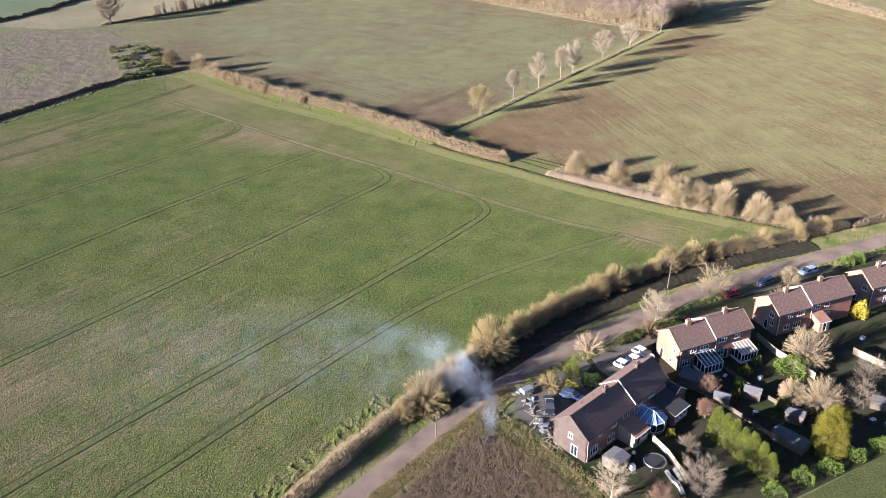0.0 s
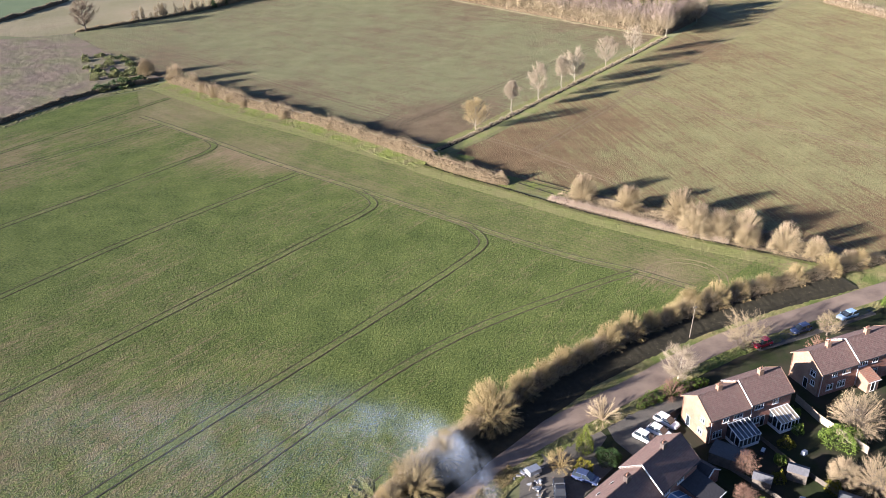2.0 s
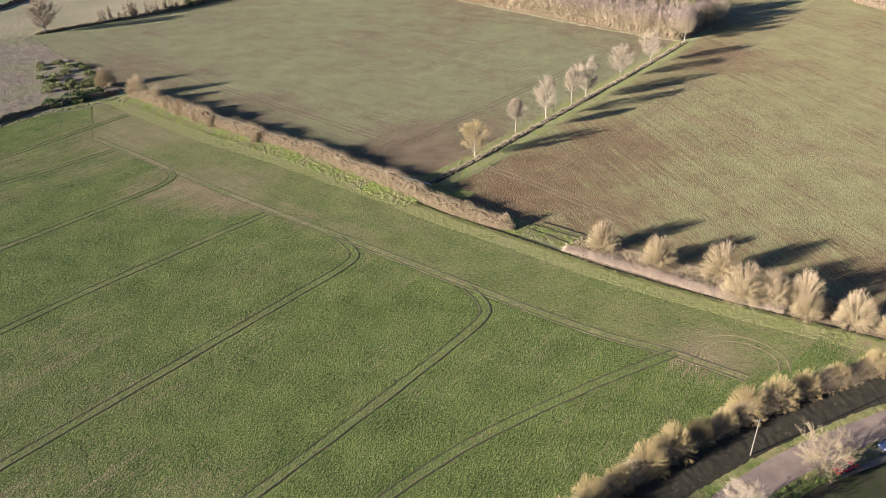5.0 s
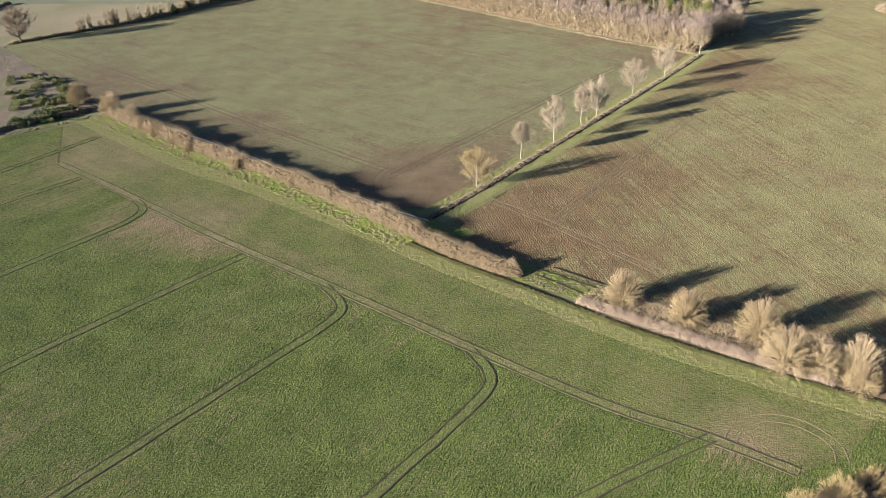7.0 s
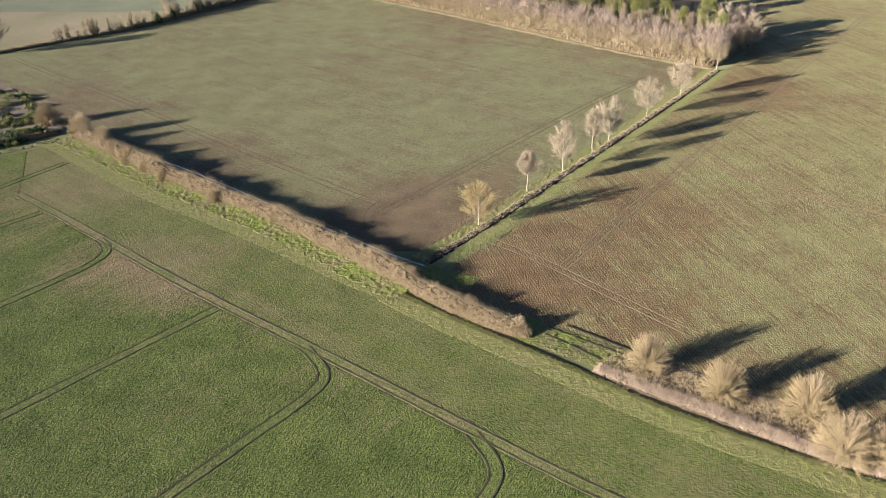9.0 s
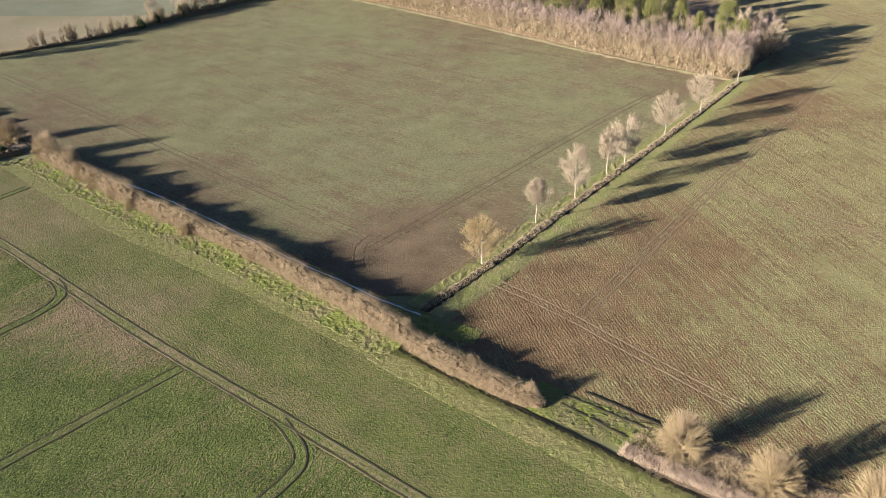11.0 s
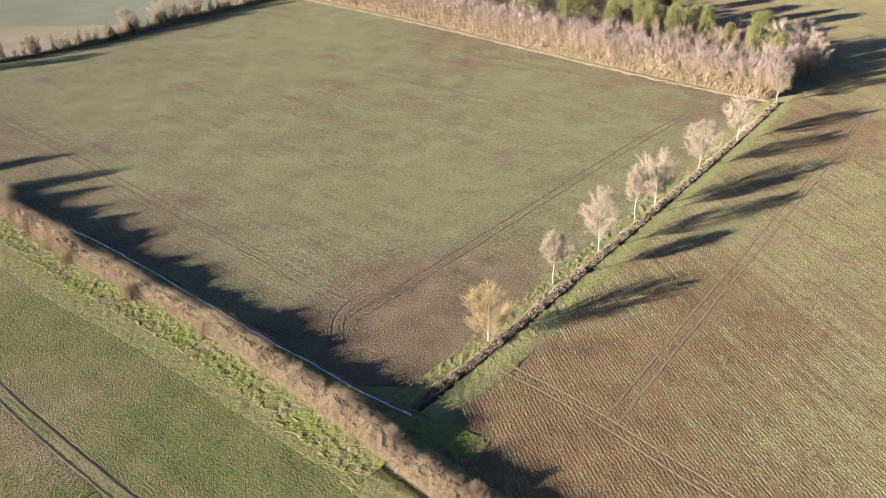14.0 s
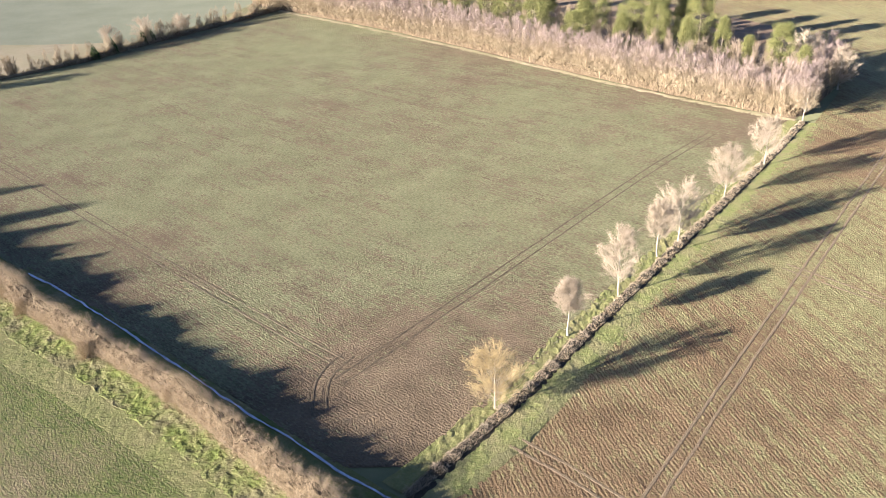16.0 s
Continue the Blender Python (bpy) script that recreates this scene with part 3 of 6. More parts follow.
def evergreen(tall, wide, clear, clumps, each, leaf, cone=1.0, clump=0.8):
    """Meshes of an evergreen: trunk with boughs, and foliage in clumps of small sprays; cone 1: a pointed outline, 0: a rounded one."""
    wood, crown = Geo(), Geo()
    hs = np.linspace(0, tall * 0.92, 6)
    trunk = np.c_[np.cumsum(rng.normal(0, 0.05, 6)), np.cumsum(rng.normal(0, 0.05, 6)), hs]
    wood.chain(trunk, wide * 0.06 * np.array([1.3, 1, 0.85, 0.65, 0.4, 0.12]), 7)
    rel = rng.uniform(0, 1, clumps) ** 0.85
    az = rng.uniform(0, 2 * np.pi, clumps)
    env = np.where(cone > 0.5, (1 - rel) ** 0.75 + 0.06, np.sqrt(np.clip(1 - (2 * rel - 0.9) ** 2 / 1.3, 0.05, 1)))
    rad = wide * env * rng.uniform(0.62, 1.05, clumps) * (1 + 0.18 * np.sin(2 * az + 4 * rel))
    c = np.c_[np.cos(az) * rad, np.sin(az) * rad, clear + rel * (tall - clear) * 0.96]
    t = np.clip(c[:, 2] - 0.35 * rad, 0.05 * tall, tall * 0.9)
    start = np.c_[np.interp(t, hs, trunk[:, 0]), np.interp(t, hs, trunk[:, 1]), t]
    wood.rods(start, c, 0.03 + 0.012 * rad, 0.012, 4)
    n = clumps * each
    ci = np.repeat(np.arange(clumps), each)
    off = rng.normal(0, 1, (n, 3)) * [0.5, 0.5, 0.36] * clump * (0.7 + 0.6 * rng.uniform(0, 1, clumps))[ci][:, None]
    lean = unit(off + 0.6 * unit(c[ci] - [0, 0, tall * 0.4]) * clump + [0, 0, 0.15])
    crown.leaves(np.maximum(c[ci] + off, [-99, -99, 0.05]), leaf * rng.uniform(0.6, 1.2, n), lean)
    return wood, crown


def grouped(*shapes):
    """Several tops of one plant, each moved aside, joined into one trunk mesh and one crown mesh."""
    wood, crown = Geo(), Geo()
    for (w, c), (x, y) in shapes:
        for to, g in ((wood, w), (crown, c)):
            v = np.concatenate(g.v) + [x, y, 0]
            to.add(v, np.concatenate(g.t) if g.t else None, np.concatenate(g.q) if g.q else None)
    return wood, crown


def plant(name, shapes, wood_mat, crown_mat, label, category, m, group="", crown="crown", trunk="trunk"):
    """A tree or shrub as a thing with a trunk and a crown."""
    ob = thing(name, label, category, m, group)
    part(trunk, shapes[0], wood_mat, ob)
    part(crown, shapes[1], crown_mat, ob)
    return ob


def at(x, y, turn=0.0, size=1.0, tall=None):
    return pose(x, y, 0, 0, 0, turn) @ Matrix.Diagonal((size, size, tall or size, 1))


def hedge(name, line, wide, tall, label, twig_mat, per_metre=60, core=0.6, rough=0.3, seed=0.0, fine=0.02, splay=0.35, leaf=None, gaps=None, patch=0.12, core_mat=None):
    """A hedge along a line: an uneven core of brush, and upright twigs all over it; tall may vary along it."""
    ob = thing(name, label, "hedge")
    q, side, s = sampled(line, 0.5)
    h = tall * (1 + rough * wave(s, s * 0 + seed, patch, seed) + rough * 0.6 * wave(s, s * 0 + seed, 0.5, seed + 9))
    if gaps is not None:
        h = h * gaps(s)
    w = wide * (1 + 0.3 * wave(s, s * 0 + seed, 0.23, seed + 3))
    ends = np.clip(np.minimum(s, s[-1] - s) / 3.0, 0, 1) ** 0.5
    h, w = np.maximum(h * (0.25 + 0.75 * ends), 0.15), np.maximum(w * (0.3 + 0.7 * ends), 0.2)
    if core:
        arc = np.linspace(0, np.pi, 9)
        off = -np.cos(arc)[None] * (w * 0.42)[:, None]
        zz = np.sin(arc)[None] ** 0.7 * (h * core)[:, None]
        xy = q[:, None] + side[:, None] * off[..., None]
        bump = 1 + 0.35 * wave(xy[..., 0] * 1.0 + zz, xy[..., 1], 1.1, seed)
        xy = q[:, None] + side[:, None] * (off * bump)[..., None]
        k, m = off.shape
        i = (np.arange(k - 1)[:, None] * m + np.arange(m - 1)[None]).ravel()
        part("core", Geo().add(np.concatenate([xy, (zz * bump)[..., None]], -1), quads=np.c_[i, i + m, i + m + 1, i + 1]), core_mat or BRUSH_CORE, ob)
    n = int(s[-1] * per_metre)
    u = rng.uniform(0, s[-1], n)
    hx, wx = np.interp(u, s, h), np.interp(u, s, w)
    lat = rng.uniform(-0.5, 0.5, n) * wx
    base_xy = np.c_[np.interp(u, s, q[:, 0]), np.interp(u, s, q[:, 1])]
    sd = unit(np.c_[np.interp(u, s, side[:, 0]), np.interp(u, s, side[:, 1])])
    edge = 1 - 0.55 * (2 * lat / wx) ** 2
    z0 = hx * edge * rng.uniform(0.0, 0.65, n)
    p = np.c_[base_xy + sd * lat[:, None], z0]
    d = np.c_[sd * (lat / wx * 2)[:, None] * 0.5, np.ones(n)] + rng.normal(0, splay, (n, 3))
    d = unit(d)
    e = p + d * (hx * edge * rng.uniform(0.3, 0.62, n))[:, None]
    e[:, 2] = np.maximum(e[:, 2], 0.05)
    g = Geo().rods(p, e, fine, 0, 3)
    n2 = int(1.6 * n)
    k = rng.integers(0, n, n2)
    t = rng.uniform(0.25, 0.95, n2)[:, None]
    p2 = p[k] * (1 - t) + e[k] * t
    g.rods(p2, p2 + unit(d[k] + rng.normal(0, 0.6, (n2, 3))) * (0.12 + 0.16 * hx[k] * rng.uniform(0.4, 1.2, n2))[:, None], fine * 0.75, 0, 3)
    tagged(part("brushwood", g, twig_mat, ob), kind="stuff")
    if leaf:
        mat, count, size = leaf
        k = rng.integers(0, n, int(count * s[-1]))
        tagged(part("foliage", Geo().leaves(p[k] + (e[k] - p[k]) * rng.uniform(0, 1, (len(k), 1)) + rng.normal(0, 0.12, (len(k), 3)), size), mat, ob), kind="stuff")
    return ob


def tufts(name, points, tall, label, mat, count=5, fine=0.015, lean=0.35, category="grass", uneven=0.0):
    """Blades of grass, reed or dead stalk standing at many points: one piece of ground cover."""
    p = np.repeat(np.asarray(points, float), count, 0)
    n = len(p)
    p = np.c_[p[:, :2] + rng.normal(0, 0.12, (n, 2)), np.zeros(n)]
    d = unit(np.c_[rng.normal(0, lean, (n, 2)), np.ones(n)])
    h = tall * rng.uniform(0.5, 1.1, n) * (1 + uneven * wave(p[:, 0], p[:, 1], 0.8, 3) + uneven * 0.5 * wave(p[:, 0], p[:, 1], 0.25, 5) if uneven else 1)
    g = Geo().rods(p, p + d * h[:, None], fine, 0, 3)
    return tagged(new(name, g.mesh(name, mat)), label, category, kind="stuff")


def scatter(outline, n):
    """Random points in an outline."""
    o = np.asarray(outline, float)
    lo, hi = o.min(0), o.max(0)
    got = []
    while sum(map(len, got)) < n:
        p = rng.uniform(lo, hi, (4 * n, 2))
        a, b = o, np.roll(o, -1, 0)
        cross = ((a[None, :, 1] > p[:, None, 1]) != (b[None, :, 1] > p[:, None, 1])) & (
            p[:, None, 0] < (b[None, :, 0] - a[None, :, 0]) * (p[:, None, 1] - a[None, :, 1]) / (b[None, :, 1] - a[None, :, 1] + 1e-12) + a[None, :, 0])
        got.append(p[cross.sum(1) % 2 == 1])
    return np.concatenate(got)[:n]


def along(line, wide, per_metre):
    """Random points in a strip along a line."""
    q, side, s = sampled(line, 0.5)
    n = int(s[-1] * per_metre)
    u, v = rng.uniform(0, s[-1], n), rng.uniform(-0.5, 0.5, n) * wide
    sd = np.c_[np.interp(u, s, side[:, 0]), np.interp(u, s, side[:, 1])]
    return np.c_[np.interp(u, s, q[:, 0]), np.interp(u, s, q[:, 1])] + sd * v[:, None]


def relief(outline, turn, along_rows, across_rows, tall, lines=(), seed=0, gauge=0.95, spare=0.4, furrow=0.35):
    """The crop and clods of a field as a low relief: rows at an angle, each plant clump as high as chance has it; wheel ruts press it flat."""
    o = np.asarray(outline, float)
    a = radians(turn)
    u, v = np.array([math.cos(a), math.sin(a)]), np.array([-math.sin(a), math.cos(a)])
    ou, ov = o @ u, o @ v
    iu, iv = int((ou.max() - ou.min()) / along_rows), int((ov.max() - ov.min()) / across_rows)
    r = np.random.default_rng(seed)
    clump = r.uniform(0, 1, (iu, iv))
    h = tall * (0.15 + 0.85 * clump ** 1.2) * (0.85 + 0.3 * r.uniform(0, 1, (1, iv)))
    h[:, 1::2] *= furrow
    for line in lines:
        q, side, _ = sampled(line, 0.2)
        for s in (np.arange(-gauge - spare, gauge + spare + 0.01, across_rows * 0.8) if spare > 0.3 else (-gauge - 0.22, -gauge + 0.22, gauge - 0.22, gauge + 0.22)):
            p = q + side * s
            k = np.c_[(p @ u - ou.min()) / along_rows, (p @ v - ov.min()) / across_rows].round().astype(int)
            k = k[(k >= 0).all(1) & (k[:, 0] < iu) & (k[:, 1] < iv)]
            h[k[:, 0], k[:, 1]] = 0.004
    gu = ou.min() + along_rows * (np.arange(iu)[:, None] + r.uniform(-0.35, 0.35, (iu, iv)))
    gv = ov.min() + across_rows * (np.arange(iv)[None] + r.uniform(-0.2, 0.2, (iu, iv)))
    xy = gu[..., None] * u + gv[..., None] * v
    p = xy.reshape(-1, 2)
    inside = np.zeros(len(p), bool)
    for c, d in zip(o, np.roll(o, -1, 0)):
        with np.errstate(divide="ignore", invalid="ignore"):
            inside ^= ((c[1] > p[:, 1]) != (d[1] > p[:, 1])) & (p[:, 0] < (d[0] - c[0]) * (p[:, 1] - c[1]) / (d[1] - c[1]) + c[0])
    ok = inside.reshape(iu, iv)
    i = (np.arange(iu - 1)[:, None] * iv + np.arange(iv - 1)[None])
    good = ok[:-1, :-1] & ok[1:, :-1] & ok[1:, 1:] & ok[:-1, 1:]
    i = i[good]
    quads = np.c_[i, i + iv, i + iv + 1, i + 1]
    used = np.unique(quads)
    back = np.zeros(iu * iv, int)
    back[used] = np.arange(len(used))
    return Geo().add(np.c_[p[used], h.reshape(-1)[used]], quads=back[quads])


# ---- the land ----
HEDGE_LINE = [(-103, 339.2), (-84.3, 321.9), (-61.2, 300), (-35.4, 280.3), (-13.5, 258.5), (-0.6, 244.9), (11.6, 232.8), (20.5, 227)]
DITCH_LINE = [(-4, 245), (6.5, 234.8), (20.5, 223.6), (37, 208.7), (54, 196.4), (74, 184), (92, 173.5)]
ROAD_LINE = [(-95, -8), (-50, 48), (-14.3, 91.8), (-5.7, 101.8), (1.8, 111), (8.6, 118.4), (14.8, 124), (24.6, 130.4), (35.2, 137), (46, 145), (57, 151.3), (71, 157), (86, 163.5), (110, 173.5), (150, 190), (260, 236)]
ROW_LINE = [(1.6, 255.6), (14.5, 270.3), (32, 292.8), (53.8, 320.4), (70, 341.1), (90, 367), (105.5, 388)]
WOOD_EDGE = [(-78, 582), (-3, 508.5), (50.6, 446), (79, 414), (104, 391)]
FAR_HEDGE = [(-176, 434), (-156, 451), (-123, 479), (-107, 506), (-80, 541), (-58, 575)]

WHEAT = [(-103, 335), (-95, 324), (-75, 304), (-56, 287), (-29, 263), (-4, 242), (19, 224), (38, 207.5), (73, 182.5), (86, 176.5), (72, 170), (40, 155), (18, 139), (6, 129), (-2, 117), (-17.5, 101), (-25.5, 91), (-60, 48), (-110, -20), (-330, 60), (-160, 266), (-128, 318)]
NORTH = [(-108, 346), (-58.8, 307.6), (-32.8, 284.9), (-7, 261.2), (1, 261), (14, 273.5), (48, 316.5), (84, 362), (103, 390), (50, 445), (-3, 507), (-79, 581), (-108, 505), (-123, 477), (-178, 432), (-135, 376)]
EAST = [(7.6, 255), (17.6, 264), (38.6, 294), (75.6, 343), (102.6, 379), (126, 412), (138, 440), (128, 500), (100, 560), (150, 552), (205, 540), (700, 640), (900, 200), (160, 160), (98, 180), (73, 192.5), (47, 210.5), (26, 226), (13, 237), (2, 249)]
setting("ground", sheet([(-2600, -2600), (2600, -2600), (2600, 2600), (-2600, 2600)], -0.10), GROUND, "open farmland grass reaching to the horizon")
HEADLAND = [(-101, 297), (-87.4, 285.5), (-69.7, 269.5), (-51.5, 253), (-35, 239), (-15, 222.8), (8.9, 202.4), (30.7, 184.5), (43, 178), (54, 169.5)]
WHEAT_MAIN = [(-112, 328), *HEADLAND, (62, 172), *WHEAT[8:]]
WHEAT_END = [*WHEAT[:9], (62, 172), *HEADLAND[::-1], (-112, 328)]
setting("field_wheat", sheet(WHEAT_MAIN, 0.0), GREEN_FIELD, "green field of young wheat with tramlines", "field")
setting("field_headland", sheet(WHEAT_END, 0.0), HEADLAND_CROP, "thin wheat drilled along the hedge at the field's end", "field")
setting("field_north", sheet(NORTH, -0.01), NORTH_FIELD, "brown field with thin young crop rows", "field")
setting("field_east", sheet(EAST, -0.02), EAST_FIELD, "brown field with sparse crop and wheel marks", "field")
setting("field_far_green", sheet([(-213, 521), (-226, 475), (-240, 440), (-700, 330), (-900, 900), (-300, 900)], -0.03), FAR_GREEN, "distant bright green crop field", "field")
setting("field_pale", sheet([(-240, 440), (-179, 422), (-172, 434), (-123, 481), (-104, 511), (-149, 513), (-213, 521), (-226, 475)], -0.02), PALE_GRASS, "pale bleached winter grass field", "field")
setting("field_beyond", sheet([(-104, 511), (-82, 542), (-60, 582), (120, 700), (-20, 900), (-300, 900), (-213, 521), (-149, 513)], -0.04), DULL_GREEN, "distant dull green field", "field")
setting("woodland_floor", sheet([(-79, 583), (-3, 508), (51, 445), (104, 390), (122, 411), (140, 440), (140, 500), (60, 640), (-40, 640)], -0.005), MUD, "leaf-strewn brown floor of the wood")
setting("wood_margin", ribbon([(-80, 582), (-3, 506), (50.6, 444), (79, 412), (104, 389)], [-2.2, -1, 0, 1], [0.005, 0.05, 0.05, 0.005], 2.0, 0.25, 3, 0.5), PALE_GRASS, "pale dry grass margin along the wood")

# rough grassland with clumps
nx, ny = 130, 120
gu, gv = np.meshgrid(np.linspace(0, 1, nx), np.linspace(0, 1, ny), indexing="ij")
c00, c10, c11, c01 = np.array([-108, 345]), np.array([-177, 431]), np.array([-300, 400]), np.array([-172, 262])
xy = ((1 - gu) * (1 - gv))[..., None] * c00 + (gu * (1 - gv))[..., None] * c10 + (gu * gv)[..., None] * c11 + ((1 - gu) * gv)[..., None] * c01
gz = 0.02 + 0.7 * np.maximum(0, 0.25 * wave(xy[..., 0], xy[..., 1], 0.16, 2) + 0.3 * wave(xy[..., 0], xy[..., 1], 0.45, 4) + 0.12 * rng.uniform(0, 1, gu.shape) + 0.1)
gi = (np.arange(nx - 1)[:, None] * ny + np.arange(ny - 1)[None]).ravel()
setting("field_rough", Geo().add(np.concatenate([xy, gz[..., None]], -1), quads=np.c_[gi, gi + ny, gi + ny + 1, gi + 1]), ROUGH_GRASS, "rough uncut field of dead brown grass", "field", True)

# verges, ditches and the water
OUT = [(-104, 338), (-86, 320), (-63, 298), (-37, 278.5), (-14, 258), (0.4, 246), (12.3, 233.5), (20.5, 225.5), (37, 210), (54, 197.5), (74, 184.5), (90, 174)]
setting("verge_weeds", ribbon(HEDGE_LINE[:6], np.linspace(-6.6, -0.6, 28), 0.03 + 0.7 * np.linspace(0, 1, 28) ** 2.0, 0.3, 0.22, 1, 0.6), LUSH, "bright green rank weeds beside the hedge", "verge")
setting("verge_outer", ribbon(OUT[:7], np.linspace(-8.4, -3.6, 20), np.full(20, 0.02), 0.4, 0.08, 2, 0.25), MOWN, "rough grass strip between weeds and wheat", "verge")
setting("verge_grass", ribbon(DITCH_LINE, np.linspace(-5.4, -0.4, 18), np.full(18, 0.03), 0.4, 0.10, 8, 0.25), MOWN, "tussocky grass strip beside the ditch", "verge")
# The bank's shadow is coloured into this ribbon.
setting("ditch_bank", ribbon(DITCH_LINE, [-0.42, -0.25, 0, 0.3, 0.6], [0.02, 0.05, 0.03, 0.06, 0.02], 0.6, 0.05, 5, 0.3), DITCH_SHADE, "wet ditch with the shade of its bank in its dark colour", "ditch")
setting("verge_gap", ribbon([(19, 231), (30, 222.5), (40, 216)], np.linspace(-4.0, 3.4, 14), np.full(14, 0.02), 0.4, 0.18, 11, 0.5), LUSH, "green grass in the gap between hedge and shrubs", "verge")
# Furrows are raised strips; their darkness is in the colour alone.
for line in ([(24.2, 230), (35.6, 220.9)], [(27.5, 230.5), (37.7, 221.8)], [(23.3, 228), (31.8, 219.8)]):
    setting("furrow", ribbon(line, [-0.24, -0.1, 0.1, 0.24], [0.10, 0.14, 0.14, 0.10], 0.5, 0.08, line[0][0], 0.2), DITCH_SHADE, "dark furrow through the grass of the gap", "furrow")
setting("verge_shrubs", ribbon([(34, 217), (54, 203), (76, 190), (94, 177)], np.linspace(-5, 6, 16), np.full(16, 0.012), 0.6, 0.2, 13, 0.8), STUBBLE, "dry rough grass under the shrubs", "verge")
setting("verge_row_north", ribbon(ROW_LINE, np.linspace(0.6, 4.0, 10), np.full(10, 0.02), 0.6, 0.2, 15, 0.4), MOWN, "grass margin along the row of trees", "verge")
setting("verge_row_outer", ribbon(ROW_LINE, np.linspace(-6.2, -4.0, 7), np.full(7, 0.014), 0.6, 0.1, 18, 0.5), VERGE, "worn grass margin at the edge of the brown field", "verge")
setting("verge_row_east", ribbon(ROW_LINE, np.linspace(-4.6, -0.9, 12), np.full(12, 0.03), 0.5, 0.10, 17, 0.3), FRESH, "green grass margin along the row of trees", "verge")
# A strip without a hollow: the ditch's shade is in its dark colour.
setting("row_ditch", ribbon(ROW_LINE, [-1.5, -1.1, -0.5, 0.3], [0.05, 0.07, 0.06, 0.04], 1.2, 0.08, 6, 0.2), DITCH_SHADE, "dark ditch below the row of trees", "ditch")
setting("verge_corner", ribbon([(-6, 257), (2, 252), (12, 247)], np.linspace(-3, 2, 10), np.full(10, 0.016), 0.4, 0.16, 19, 0.6), LUSH, "shaded grass at the meeting of the hedges", "verge")
setting("hedge_foot", ribbon(HEDGE_LINE, np.linspace(-1.5, 5.0, 14), np.full(14, 0.012), 0.6, 0.14, 21, 0.4), DRY_VERGE, "rough grass at the foot of the hedge", "verge")
setting("water_bank", ribbon([(-74, 320), (-56.2, 305), (-33.7, 284.3), (-13.4, 266), (-5, 258.8), (2.5, 253)], np.linspace(-2.2, 1.1, 8), np.full(8, 0.02), 0.7, 0.12, 22, 0.3), DRY_VERGE, "damp grass beside the narrow ditch", "verge")
setting("ditch_water", ribbon([(-72, 318), (-56.2, 305), (-33.7, 284.3), (-13.4, 266), (-5, 258.8), (1.5, 253.8)], [-0.17, 0, 0.17], [0.18, 0.19, 0.18], 0.8, 0, 2, 0.4), WATER, "narrow ditch of half-frozen water, sky reflection in its pale colour", "water")
setting("verge_west", ribbon([(-107, 336), (-131, 321), (-155, 274), (-200, 210)], np.linspace(-1.5, 2.5, 8), np.full(8, 0.02), 0.8, 0.3, 23, 0.4), VERGE, "green grass bank at the edge of the wheat", "verge")
setting("verge_road_north", ribbon(ROAD_LINE, np.linspace(2.3, 9.0, 14), np.full(14, 0.015), 0.8, 0.08, 25, 0.3), DRY_VERGE, "rough grass bank between road and wheat", "verge")
setting("verge_wheat", ribbon([(-62, 46), (-23, 94.5), (-8, 114.5)], np.linspace(0.5, 5.0, 10), np.full(10, 0.02), 0.6, 0.22, 29, 0.5), LUSH, "green grass strip between wheat and hedge", "verge")
setting("verge_road_south", ribbon(ROAD_LINE, np.linspace(-5.0, -2.3, 7), np.full(7, 0.018), 0.8, 0.22, 27, 0.3), DRY_VERGE, "worn dry verge beside the road", "verge")
setting("road", ribbon(ROAD_LINE, [-2.4, -1.2, 0, 1.2, 2.4], [0.04, 0.07, 0.085, 0.07, 0.04], 2.0), ROAD, "narrow worn country road", "road", True)


def ruts(name, line, label, mat=RUT, gauge=0.95, wide=0.36, lip=0.09, band=None):
    """A pair of wheel ruts along a line."""
    ob = thing(name, label, "wheel tracks", kind="structure")
    k = wide / 2
    if band:
        part("band", ribbon(line, np.linspace(-gauge - 0.3, gauge + 0.3, 7), [0.004, 0.025, 0.02, 0.035, 0.02, 0.025, 0.004], 0.8, 0.05, 4, 0.15), band, ob)
    for s in (-gauge, gauge):
        part("rut", ribbon(line, [s - k, s - 0.6 * k, s, s + 0.6 * k, s + k], [0.01, lip, lip - 0.015, lip, 0.01], 1.0, 0, s, 0.14), mat, ob)
    return ob


TRAMLINES = [
    HEADLAND,
    [(-135, 70), (-85.4, 129.2), (-51.5, 170.6), (-27.7, 200), (-16, 214), (-15.5, 219), (-20, 226)],
    [(-98, 60), (-63, 102), (-41.7, 127.4), (-11, 163), (9, 187.5), (12.4, 194), (8.5, 202)],
    [(-150, 105), (-101.8, 164), (-73.8, 202), (-38.7, 240)],
    [(-170, 137), (-118.6, 200), (-84.6, 240.5), (-70, 258), (-67.5, 265), (-72, 271)],
    [(-170, 205), (-137.6, 240), (-111, 266), (-91, 286)],
    [(-165, 220), (-143.5, 252.8), (-118.9, 287), (-97, 318)],
    [(-82, 55), (-50, 93), (-20.5, 130.2), (1.7, 153.6), (28.6, 169.8), (44, 177.5)],
    [(-40, 77), (-27.8, 92.3), (-8, 116.5)],
]
LOOP = [(45, 173.5), (48, 179.6), (53, 182), (58.4, 180.6), (62.2, 175), (61, 171)]
NORTH_TRACKS = [
    [(-160, 430), (-135, 405.5), (-106, 379), (-70.6, 344), (-42.9, 316.6), (-22, 296.5), (-9.5, 285)],
    [(-9, 280), (-4, 285.7), (22.4, 317), (57.8, 359.5), (79, 381.5)],
    [(-8, 287), (-12, 281), (-11, 272)],
]
